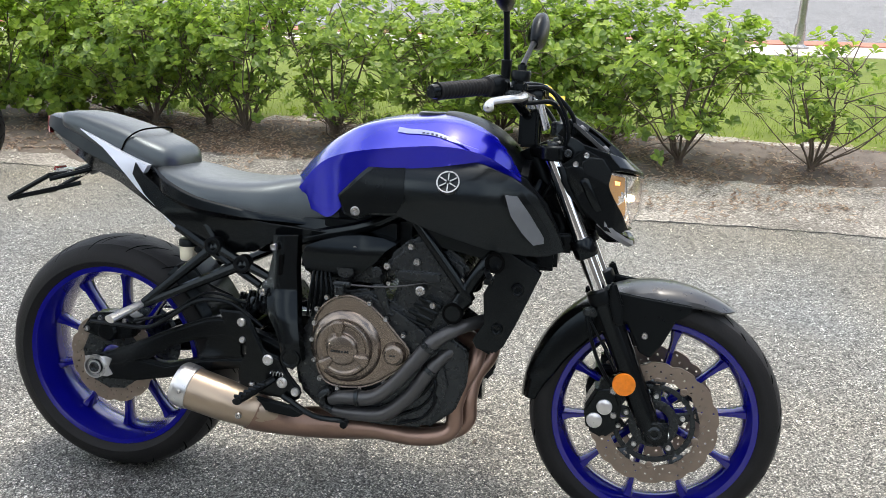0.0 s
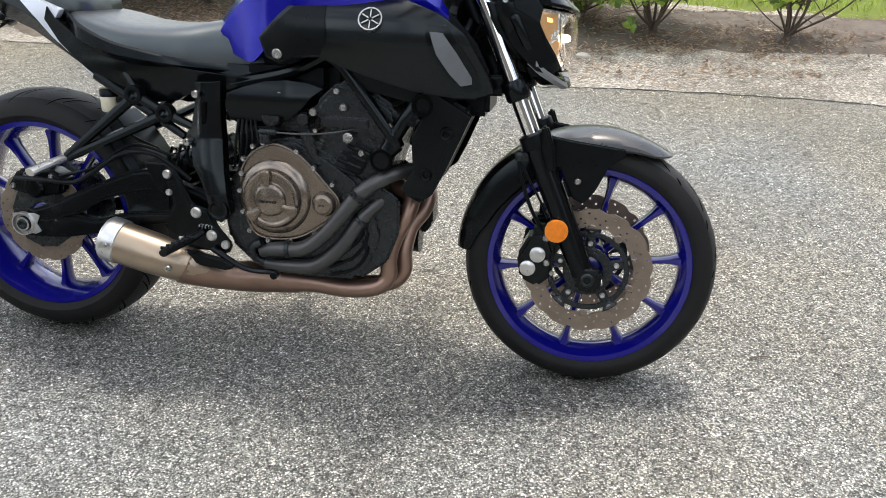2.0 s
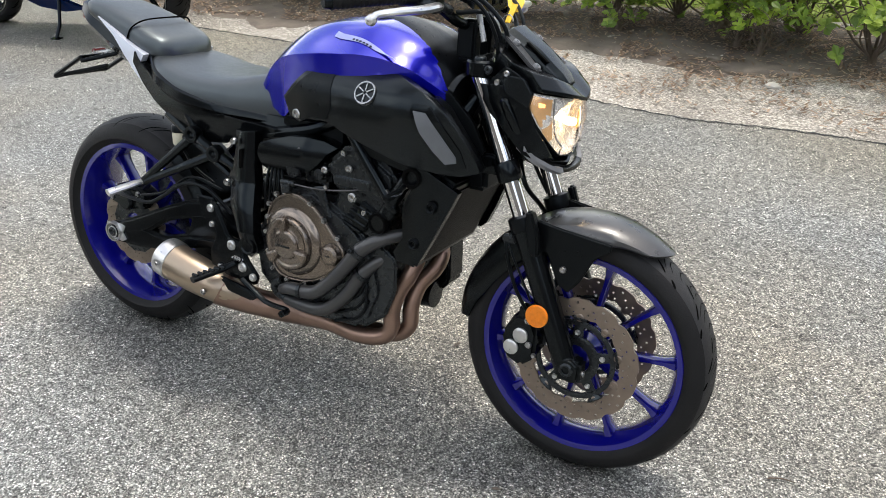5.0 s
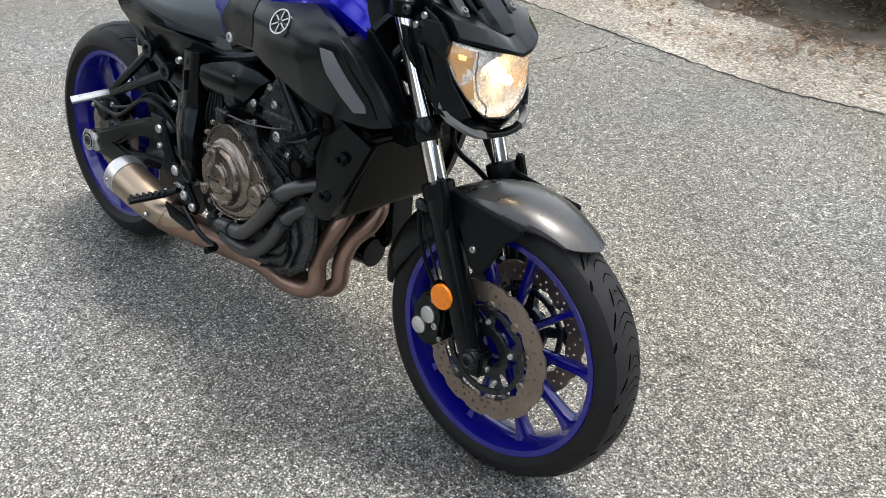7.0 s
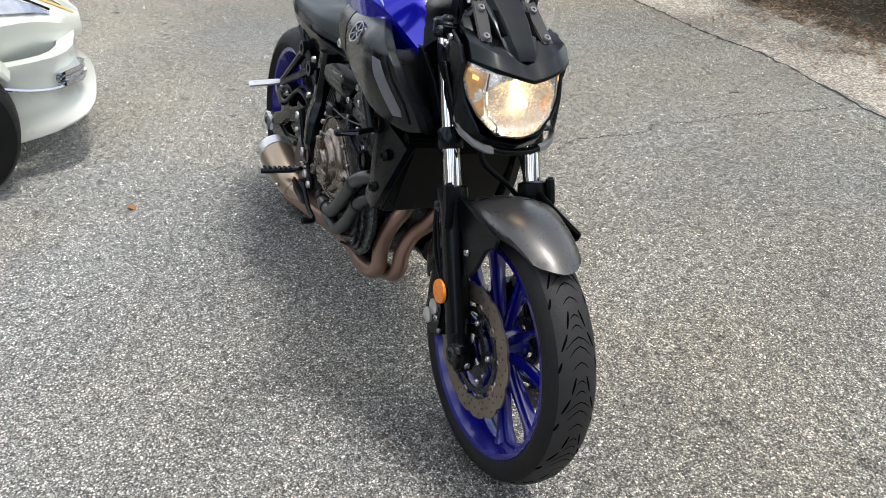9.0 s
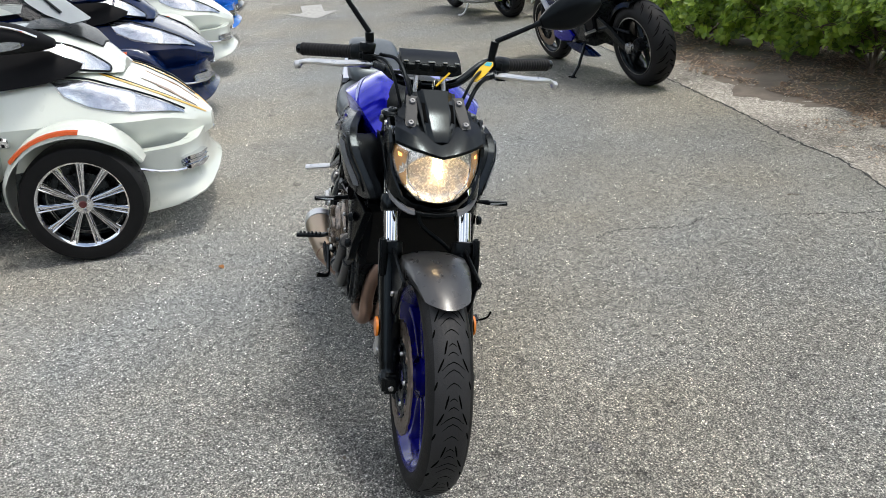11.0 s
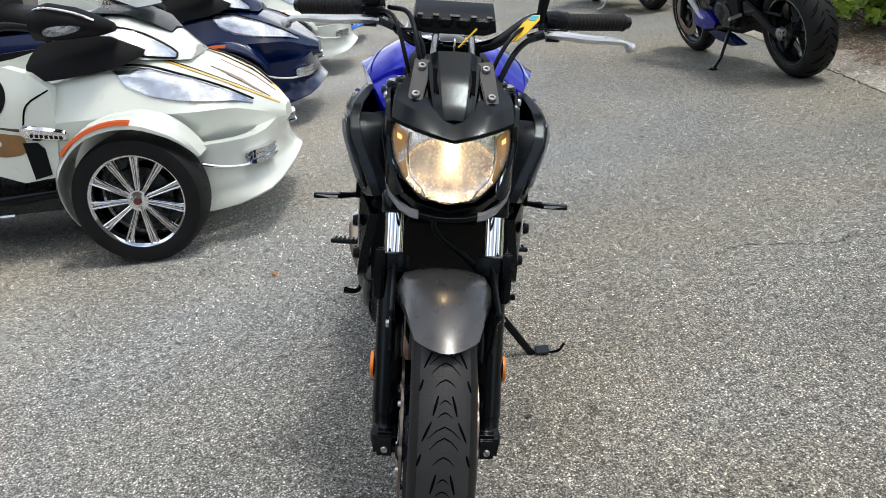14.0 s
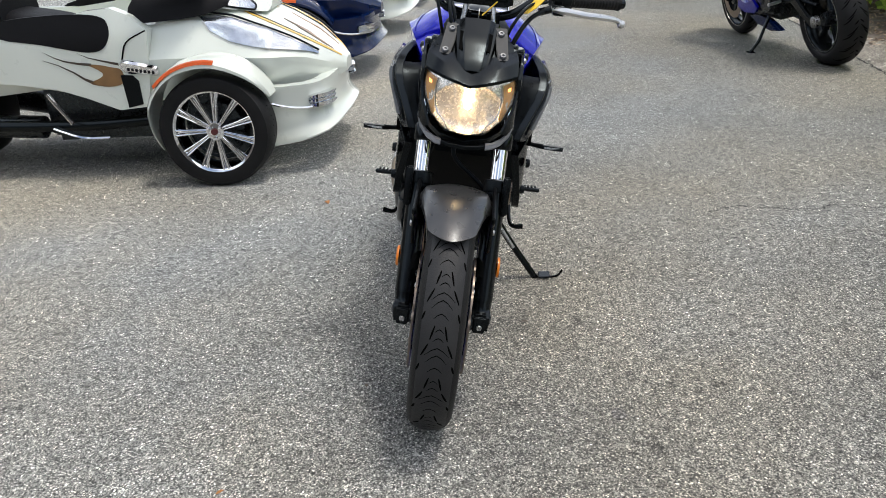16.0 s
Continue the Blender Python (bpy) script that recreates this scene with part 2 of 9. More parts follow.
MULCH = plain("mulch", (0.14, 0.115, 0.094), 0.95, 0, 0.55, 9, 1.0, 90)
FLAKES = leafy("mulch_flakes", [(0.1, 0.07, 0.05), (0.2, 0.14, 0.1), (0.3, 0.22, 0.16), (0.42, 0.34, 0.26)], 0.9)
CONCRETE = plain("pale_concrete", (0.55, 0.5, 0.44), 0.9, 0, 0.15, 3, 0.3, 150)
RED_KERB = plain("red_painted_kerb", (0.48, 0.19, 0.13), 0.85, 0, 0.25, 6, 0.3, 120)
ROAD = stones("road_asphalt", (0.14, 0.14, 0.145), (0.45, 0.45, 0.45), (0.3, 0.3, 0.305), 60.0, 0.15, 0.3)
LAWN = plain("lawn_soil", (0.128, 0.168, 0.018), 0.95, 0, 0.4, 5, 0.8, 60)
CRACK = plain("crack_shadow", (0.03, 0.03, 0.03), 1.0, 0, 0.2)
ROAD_PAINT = plain("worn_white_road_paint", (0.36, 0.355, 0.335), 0.85, 0, 0.5, 18, 0.4, 150)
RUBBER = plain("tyre_rubber", (0.0115, 0.0115, 0.012), 0.55, 0, 0.4, 9, 0.35, 220, spec=0.16)
TREAD = plain("dusty_tread_rubber", (0.025, 0.025, 0.026), 0.55, 0, 0.3, 14, 0.4, 220, spec=0.24)
GROOVE = plain("tyre_groove", (0.002, 0.002, 0.002), 0.9, 0, 0.2, spec=0.05)
BLUE_RIM = plain("blue_wheel_paint", (0.003, 0.003, 0.17), 0.2, 0.1, 0.2, 8, 0, coat=0.8, spec=0.35)
BLUE_PAINT = plain("blue_metallic_paint", (0.004, 0.005, 0.4), 0.18, 0.5, 0.1, 10, 0, coat=0.5)
SILVER = plain("pale_silver_paint", (0.62, 0.65, 0.74), 0.35, 0.35, 0.06, 6, coat=0.4)
DECAL = plain("silver_decal", (0.24, 0.27, 0.5), 0.4, 0.2, 0.08, 8)
BLACK = plain("satin_black_plastic", (0.002, 0.0022, 0.0026), 0.2, 0, 0.3, 9, 0.03, 600, spec=0.26, rvar=0.05, edge=0.003, tint=COOL)
MATT = plain("matt_black_plastic", (0.003, 0.0033, 0.0038), 0.3, 0, 0.3, 9, 0.1, 500, spec=0.16, edge=0.004, tint=COOL)
GREY_FENDER = plain("dark_grey_satin_paint", (0.066, 0.067, 0.069), 0.29, 0.6, 0.12, 7, 0.03, 1200, coat=0.1)
SHROUD = plain("graphite_satin_paint", (0.003, 0.0033, 0.0038), 0.25, 0.0, 0.2, 7, 0.01, 1200, spec=0.34, rvar=0.05, edge=0.005, tint=COOL)
CHIN_GREY = plain("grey_satin_plastic", (0.17, 0.174, 0.185), 0.4, 0.2, 0.15, 9)
PLATE_GREY = plain("dark_grey_matt_plate", (0.035, 0.036, 0.038), 0.5, 0.0, 0.15, 20, 0.2, 500, spec=0.3)
MESH_GREY = plain("grey_vent_panel", (0.13, 0.14, 0.155), 0.5, 0.2, 0.15, 40, 0.5, 900)
SEAT_VINYL = plain("black_seat_vinyl", (0.02, 0.021, 0.022), 0.36, 0, 0.2, 12, 0.15, 420, spec=1.0, tint=COOL)
ENGINE = plain("black_engine_alloy", (0.009, 0.009, 0.0098), 0.28, 0.0, 0.4, 16, 0.3, 180, spec=0.5, edge=0.005, tint=COOL)
BRONZE = plain("bronze_engine_cover", (0.22, 0.188, 0.16), 0.23, 0.9, 0.1, 6, 0.03, 120, rvar=0.05, edge=0.005)
HEADER = plain("heat_tinted_steel_pipe", (0.27, 0.18, 0.14), 0.36, 0.8, 0.45, 9, 0.1, 200)
MUFFLER = plain("warm_brushed_steel", (0.36, 0.29, 0.22), 0.34, 0.85, 0.18, 7, 0.05, 300)
STEEL = plain("bright_steel", (0.42, 0.42, 0.42), 0.28, 1.0, 0.15, 20)
CHROME = plain("chrome", (0.75, 0.76, 0.78), 0.06, 1.0, 0.04, 5, rvar=0.03)
ALLOY = plain("polished_alloy", (0.62, 0.62, 0.62), 0.3, 0.9, 0.12, 18)
DISC = plain("brown_grey_brake_steel", (0.25, 0.205, 0.17), 0.38, 0.85, 0.25, 30)
AMBER = plain("amber_reflector", (0.72, 0.19, 0.004), 0.3, 0, 0.35, 90, 0.3, 300, coat=0.3)
RED_AMBER = plain("red_orange_reflector", (0.5, 0.08, 0.012), 0.3, 0, 0.15, 90, 0.2, 700, coat=0.05, spec=0.25)
GLASS = clear("clear_lens", (0.97, 0.97, 0.97))
SCREEN = clear("grey_windscreen", (0.55, 0.58, 0.6), 0.04, 0.7)
BULB = glow("headlight_filament", (1.0, 0.7, 0.38), 34.0)
BOWL = plain("silvered_headlight_bowl", (0.88, 0.84, 0.78), 0.27, 0.55, 0.06, 30, rvar=0.04)


AMBER_LIT = glow("lit_amber_lamp", (1.0, 0.45, 0.12), 2.5)
YELLOW = plain("yellow_tag", (0.75, 0.48, 0.02), 0.6, 0, 0.1)
TEAL = plain("teal_tag_patch", (0.05, 0.4, 0.5), 0.6)
RESIN = plain("cream_fluid_bottle", (0.62, 0.58, 0.45), 0.4, 0, 0.1)
RED = plain("red_lens", (0.2, 0.012, 0.012), 0.25, 0, 0.1, coat=0.5)
WHITE_PAINT = plain("cream_white_paint", (0.69, 0.725, 0.655), 0.3, 0, 0.05, 3, coat=0.9)
NAVY = plain("navy_paint", (0.001, 0.008, 0.045), 0.2, 0, 0.15, 4, coat=0.3, spec=0.25)
SKYBLUE = plain("bright_blue_paint", (0.008, 0.15, 0.6), 0.25, 0, 0.1, 4, coat=0.6)
CHARCOAL = plain("charcoal_paint", (0.014, 0.015, 0.018), 0.24, 0, 0.2, 4, coat=0.5)
LAMP_SILVER = plain("lamp_reflector", (0.5, 0.54, 0.6), 0.1, 0.9, 0.55, 22, 1.0, 26)
DULL_BLACK = plain("dull_black_trim", (0.005, 0.005, 0.006), 0.55, 0, 0.3, 9, 0.2, 300, spec=0.14)
SHIELD_GREY = plain("smoky_grey_shield", (0.1, 0.11, 0.14), 0.25, 0, 0.2, 8, coat=0.3)
AMBER_SILVER = plain("amber_tinted_reflector", (0.9, 0.5, 0.22), 0.22, 0.4, 0.2, 60, 0.8, 60)
GOLD_STRIPE = plain("gold_stripe", (0.7, 0.42, 0.05), 0.35, 0, 0.1, coat=0.6)
FLAME = plain("brown_flame_paint", (0.2, 0.1, 0.03), 0.35, 0, 0.4, 14, coat=0.6)
FLAME_EDGE = plain("dark_brown_pinstripe", (0.05, 0.035, 0.025), 0.35, 0, 0.3, 20, coat=0.5)
HUB_RED = plain("dark_red_hub_cap", (0.1, 0.01, 0.012), 0.3, 0, 0.3, 40, coat=0.4)
RED_PAINT = plain("red_paint", (0.5, 0.03, 0.03), 0.28, 0, 0.12, 4, coat=0.9)
BARK = plain("bark", (0.11, 0.085, 0.065), 0.95, 0, 0.4, 30, 0.8, 120)
DRY_LEAF = plain("dry_leaf", (0.36, 0.16, 0.05), 0.8, 0, 0.3)
PEBBLE = plain("pale_stone", (0.5, 0.47, 0.42), 0.9, 0, 0.2, 40, 0.5, 150)
LEAVES = leafy("shrub_leaves", [(0.07, 0.118, 0.022), (0.13, 0.21, 0.035), (0.21, 0.3, 0.05), (0.3, 0.39, 0.075)])
GRASS = leafy("grass_blades", [(0.1, 0.145, 0.015), (0.165, 0.225, 0.027), (0.235, 0.3, 0.046)], 0.6)


# ---- shape helpers ----
def finish(bm, angle=35):
    bmesh.ops.recalc_face_normals(bm, faces=bm.faces)
    for f in bm.faces:
        f.smooth = True
    lim = radians(angle)
    for e in bm.edges:
        if len(e.link_faces) == 2 and e.calc_face_angle(0) > lim:
            e.smooth = False


def mesh_of(name, bm, material, angle=35):
    finish(bm, angle)
    me = bpy.data.meshes.new(name)
    bm.to_mesh(me)
    bm.free()
    for m in material if isinstance(material, (list, tuple)) else [material]:
        me.materials.append(m)
    return me


def part(name, bm, material, parent, label="", angle=35):
    if isinstance(bm, list):
        return [part(name, b, material, parent, label, angle) for b in bm][0]
    ob = new(name, mesh_of(name, bm, material, angle))
    ob.parent = parent
    return tagged(ob, label)


def thing(name, m, label, category, group="", kind=""):
    ob = new(name)
    ob.empty_display_size = 0.1
    ob.matrix_world = m
    return tagged(ob, label, category, group, kind)


def solid(name, bm, material, label, category, m=None, group="", kind="", angle=35):
    ob = new(name, mesh_of(name, bm, material, angle))
    if m is not None:
        ob.matrix_world = m
    return tagged(ob, label, category, group, kind)


def bm_new():
    return bmesh.new()


def join(*bms):
    """Join several bmeshes of one part into the first."""
    first = bms[0]
    for b in bms[1:]:
        me = bpy.data.meshes.new("tmp")
        b.to_mesh(me)
        first.from_mesh(me)
        bpy.data.meshes.remove(me)
        b.free()
    return first


def move(bm, m):
    if isinstance(bm, list):
        return [move(b, m) for b in bm]
    bmesh.ops.transform(bm, matrix=m, verts=bm.verts)
    return bm


def flip(bm):
    """Mirror across the middle plane y = 0."""
    if isinstance(bm, list):
        return [flip(b) for b in bm]
    for v in bm.verts:
        v.co.y = -v.co.y
    bmesh.ops.reverse_faces(bm, faces=bm.faces)
    return bm


def many(*bms):
    return list(bms)


def both(make):
    """One piece on each side, as two parts."""
    a, b = make(), flip(make())
    return (a if isinstance(a, list) else [a]) + (b if isinstance(b, list) else [b])


def rings(bm, loops, closed=True, cap=True, wrap=False):
    """Skin a row of loops of equal length."""
    vs = [[bm.verts.new(p) for p in loop] for loop in loops]
    n = len(vs[0])
    pairs = list(zip(vs, vs[1:])) + ([(vs[-1], vs[0])] if wrap else [])
    for a, b in pairs:
        for i in range(n if closed else n - 1):
            j = (i + 1) % n
            try:
                bm.faces.new((a[i], a[j], b[j], b[i]))
            except ValueError:
                pass
    if cap and closed and not wrap:
        bm.faces.new(vs[0][::-1])
        bm.faces.new(vs[-1])
    return bm


def smooth_path(pts, n=6):
    """Catmull-Rom through the points."""
    pts = [Vector(p) for p in pts]
    ext = [2 * pts[0] - pts[1]] + pts + [2 * pts[-1] - pts[-2]]
    res = []
    for i in range(1, len(ext) - 2):
        a, b, c, d = ext[i - 1:i + 3]
        for k in range(n):
            t = k / n
            res.append(0.5 * (2 * b + (c - a) * t + (2 * a - 5 * b + 4 * c - d) * t * t + (3 * b - a - 3 * c + d) * t ** 3))
    return res + [pts[-1]]


def tube(pts, r, seg=10, n=5, flat=1.0, cap=True):
    """A pipe through points; r is one radius or one for each point."""
    path = smooth_path(pts, n) if n > 1 else [Vector(p) for p in pts]
    rs = r if isinstance(r, (list, tuple)) else [r] * len(pts)
    rad = [float(np.interp(i / max(1, n), range(len(rs)), rs)) for i in range(len(path))]
    loops, up = [], None
    for i, p in enumerate(path):
        d = (path[min(i + 1, len(path) - 1)] - path[max(i - 1, 0)]).normalized()
        if up is None:
            up = Vector((0, 0, 1)) if abs(d.z) < 0.9 else Vector((0, 1, 0))
        s = d.cross(up).normalized()
        up = s.cross(d).normalized()
        loops.append([p + (s * math.cos(2 * math.pi * k / seg) + up * math.sin(2 * math.pi * k / seg) * flat) * rad[i] for k in range(seg)])
    return rings(bm_new(), loops, cap=cap)


def lathe(profile, seg=40, axis="y", centre=(0, 0, 0), wrap=False):
    """Turn (radius, along) round an axis."""
    loops = []
    for k in range(seg):
        a = 2 * math.pi * k / seg
        loop = []
        for r, h in profile:
            c, s = r * math.cos(a), r * math.sin(a)
            p = (c, h, s) if axis == "y" else ((h, c, s) if axis == "x" else (c, s, h))
            loop.append(Vector(p) + Vector(centre))
        loops.append(loop)
    bm = rings(bm_new(), loops, closed=wrap, cap=False, wrap=True)
    bmesh.ops.remove_doubles(bm, verts=bm.verts, dist=1e-6)
    return bm


def plate(outline, v0, v1, bevel=0.0, plane="xz"):
    """A flat plate with this outline, from v0 to v1 across."""
    bm = bm_new()
    def at(a, b, v):
        return (a, v, b) if plane == "xz" else ((a, b, v) if plane == "xy" else (v, a, b))
    lo = [bm.verts.new(at(a, b, v0)) for a, b in outline]
    hi = [bm.verts.new(at(a, b, v1)) for a, b in outline]
    n = len(outline)
    bm.faces.new(lo)
    bm.faces.new(hi[::-1])
    for i in range(n):
        bm.faces.new((lo[i], hi[i], hi[(i + 1) % n], lo[(i + 1) % n]))
    if bevel:
        bmesh.ops.recalc_face_normals(bm, faces=bm.faces)
        bmesh.ops.bevel(bm, geom=list(bm.edges), offset=bevel, segments=2, affect="EDGES", clamp_overlap=True)
    return bm


def box(x0, x1, y0, y1, z0, z1, bevel=0.0):
    return plate([(x0, z0), (x1, z0), (x1, z1), (x0, z1)], y0, y1, bevel)


def panel(outline, depth, thick=0.006, step=0.02, plane="xz"):
    """A curved panel: the outline in u, w, cut fine, laid at depth(u, w) across; it has thickness towards the middle."""
    bm = bm_new()
    f = bm.faces.new([bm.verts.new((a, 0, b)) for a, b in outline])
    for ax, nrm in ((0, (1, 0, 0)), (2, (0, 0, 1))):
        vals = [p[0 if ax == 0 else 1] for p in outline]
        k = math.floor(min(vals) / step) + 1
        while k * step < max(vals):
            co = [0, 0, 0]
            co[ax] = k * step
            bmesh.ops.bisect_plane(bm, geom=bm.verts[:] + bm.edges[:] + bm.faces[:], dist=1e-5, plane_co=co, plane_no=nrm)
            k += 1
    bmesh.ops.triangulate(bm, faces=[f for f in bm.faces if len(f.verts) > 4])
    ext = bmesh.ops.extrude_face_region(bm, geom=bm.faces[:])
    inner = {v for v in ext["geom"] if isinstance(v, bmesh.types.BMVert)}
    for v in bm.verts:
        d = depth(v.co.x, v.co.z)
        v.co.y = d + (math.copysign(thick, -d) if v in inner else 0)
    return bm


def curve(x, xs, ys):
    """A smooth curve through the points."""
    if x <= xs[0]:
        return ys[0]
    if x >= xs[-1]:
        return ys[-1]
    i = max(k for k in range(len(xs) - 1) if xs[k] <= x)
    def slope(k):
        a, b = max(0, k - 1), min(len(xs) - 1, k + 1)
        return (ys[b] - ys[a]) / (xs[b] - xs[a])
    h = xs[i + 1] - xs[i]
    t = (x - xs[i]) / h
    return (2 * t ** 3 - 3 * t ** 2 + 1) * ys[i] + (t ** 3 - 2 * t ** 2 + t) * h * slope(i) + (3 * t ** 2 - 2 * t ** 3) * ys[i + 1] + (t ** 3 - t ** 2) * h * slope(i + 1)


def lerp(x, xs, ys):
    return float(np.interp(x, xs, ys))


def bolt(p, r=0.008, h=0.006, axis="y", side=-1, seg=10):
    """A domed screw head with a socket, facing along the axis."""
    prof = [(0.0, h * 0.45), (r * 0.42, h * 0.45), (r * 0.42, h * 0.95), (r * 0.8, h), (r, h * 0.6), (r, 0)]
    bm = lathe([(a, b * side) for a, b in prof], seg, axis)
    return move(bm, Matrix.Translation(p))


def text_bars(n, length, height, gap=0.25):
    """Short bars in a row in place of small lettering, in the x-z plane."""
    bms = []
    w = length / n
    for i in range(n):
        bms.append(box(-length / 2 + i * w, -length / 2 + i * w + w * (1 - gap), -0.0004, 0.0004, -height / 2, height / 2))
    return join(*bms)


# ---- ground ----
EDGE = [(-70, 4.2), (-25.2, 3.11), (-14.7, 2.99), (-9.46, 2.89), (-6.5, 2.82), (-4.12, 2.78), (-2.79, 2.7), (-1.85, 2.665), (-1.07, 2.6), (-0.48, 2.59), (0.23, 2.47), (0.91, 2.335), (1.5, 2.38), (2.17, 2.43), (2.68, 2.36), (3.45, 2.32), (5, 2.3), (9, 2.2), (40, 2.0)]


def edge_y(x):
    return lerp(x, [a for a, b in EDGE], [b for a, b in EDGE])


def rough_ground(x, y):
    """Height of the bare ground beside the pavement."""
    near = max(0.0, 1 - abs(y - 3.9) / 3)
    h = -0.02 + 0.03 * near * noise.noise((x * 1.3, y * 1.3, 0.0)) + 0.014 * near * noise.noise((x * 5, y * 5, 3.0)) + 0.006 * near * noise.noise((x * 17, y * 17, 5.0))
    if y < edge_y(x) + 0.25:
        h = min(h, -0.012 - 0.02 * max(0.0, (edge_y(x) - y)))
    return max(h, -0.06)


xs = [-400, -150, -70] + [-40 + i * 2 for i in range(10)] + [-20 + i * 0.5 for i in range(24)] + [-8 + i * 0.06 for i in range(200)] + [4 + i for i in range(10)] + [20, 40, 150, 400]
ys = [-400, -100, -30, -5, 1.5] + [2.0 + i * 0.06 for i in range(56)] + [5.5 + i * 0.5 for i in range(12)] + [14, 30, 100, 400]
verts = [(x, y, rough_ground(x, y) if 1.6 < y < 6 else -0.03 - (0.05 if y <= 1.6 else 0)) for x in xs for y in ys]
ny = len(ys)
faces = [(i * ny + j, (i + 1) * ny + j, (i + 1) * ny + j + 1, i * ny + j + 1) for i in range(len(xs) - 1) for j in range(ny - 1)]
me = bpy.data.meshes.new("ground")
me.from_pydata(verts, [], faces)
me.materials.append(SAND)
for f in me.polygons:
    f.use_smooth = True
tagged(new("ground", me), "pale sandy dirt strip with grit beside the pavement", "ground", kind="structure")

# pavement of the parking lot, with a worn, uneven edge
rng = random.Random(4)
line, x = [], -70.0
while x < 40:
    wob = 0.035 * noise.noise((x * 2.3, 0, 0)) + 0.018 * noise.noise((x * 9, 1, 0)) + 0.008 * noise.noise((x * 31, 2, 0))
    line.append((x, edge_y(x) + wob))
    x += 0.025 if -8 < x < 4.5 else 0.6
bm = bm_new()
top = [bm.verts.new((a, b, 0.0)) for a, b in line]
drop = [bm.verts.new((a, b + 0.015, -0.045)) for a, b in line]
far = [bm.verts.new((a, -45.0, 0.0)) for a, b in line]
for i in range(len(line) - 1):
    bm.faces.new((far[i], far[i + 1], top[i + 1], top[i]))
    bm.faces.new((top[i], top[i + 1], drop[i + 1], drop[i]))
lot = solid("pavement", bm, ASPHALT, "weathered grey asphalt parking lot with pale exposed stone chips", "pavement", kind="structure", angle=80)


def ribbon(pts, w, z, seed, jitter=0.012):
    r = random.Random(seed)
    path = smooth_path([(a, b, z) for a, b in pts], 14)
    bm = bm_new()
    prev = None
    for i, p in enumerate(path):
        d = (path[min(i + 1, len(path) - 1)] - path[max(i - 1, 0)]).normalized()
        s = Vector((-d.y, d.x, 0))
        c = p + s * r.uniform(-jitter, jitter)
        k = w * r.uniform(0.35, 1.2)
        a, b = bm.verts.new(c - s * k), bm.verts.new(c + s * k)
        if prev:
            bm.faces.new((prev[0], prev[1], b, a))
        prev = (a, b)
    return bm


part("crack", ribbon([(0.03, 0.98), (-0.01, 1.12), (0.02, 1.24), (0.05, 1.4), (0.0, 1.52), (0.06, 1.66), (0.08, 1.86), (0.15, 2.05), (0.2, 2.25), (0.22, 2.45)], 0.0035, 0.0015, 3), CRACK, lot, "thin crack in the asphalt")
part("crack", ribbon([(0.19, 2.18), (0.37, 2.25), (0.53, 2.27)], 0.0028, 0.0015, 7), CRACK, lot, "thin crack in the asphalt")
part("edge_crack", ribbon([(x / 2, edge_y(x / 2) - 0.02 + 0.03 * noise.noise((x * 1.15, 0, 0))) for x in range(-24, 9)], 0.0085, 0.002, 5, 0.011), CRACK, lot, "dark broken edge of the asphalt")

# painted arrow that points along the lane
bm = plate([(-8.45, 0.31), (-9.18, -0.06), (-9.18, 0.16), (-10.1, 0.17), (-10.1, 0.49), (-9.18, 0.47), (-9.18, 0.68)], 0.002, 0.005, plane="xy")
part("lane_arrow", bm, ROAD_PAINT, lot, "worn white painted arrow on the asphalt")

# mulch bed under the hedge, and loose flakes on it
bm = bm_new()
prev = None
for i in range(420):
    x = -22 + i * 0.062
    row = []
    w0 = edge_y(x) + 1.0 + 0.16 * noise.noise((x * 1.2, 3, 0)) + 0.1 * noise.noise((x * 4, 5, 0)) - lerp(x, [-2.1, -0.9, 0.9, 1.6], [0.74, 0.3, 0.28, 0.06])
    w1 = 4.4 + (0.85 if x < -3 else 0) + max(0, (-3 - x) * 0.08)
    for k in range(15):
        y = w0 + (w1 - w0) * k / 14
        row.append(bm.verts.new((x, y, rough_ground(x, y) + (0.006 + 0.012 * noise.noise((x * 9, y * 9, 2)) if k else -0.01))))
    if prev:
        for k in range(14):
            bm.faces.new((prev[k], row[k], row[k + 1], prev[k + 1]))
    prev = row
solid("mulch_bed", bm, MULCH, "brown mulch bed under the hedge", "mulch bed", kind="structure", angle=80)
bm = bm_new()
rng = random.Random(11)
BASES = [(-0.73, 3.99), (0.83, 3.97), (1.73, 3.67), (2.56, 3.7), (-2.26, 4.09), (-3.1, 4.2), (-1.42, 3.92), (0.06, 4.01), (1.27, 4.13), (-1.85, 4.2), (-2.7, 4.3), (0.47, 4.22)]
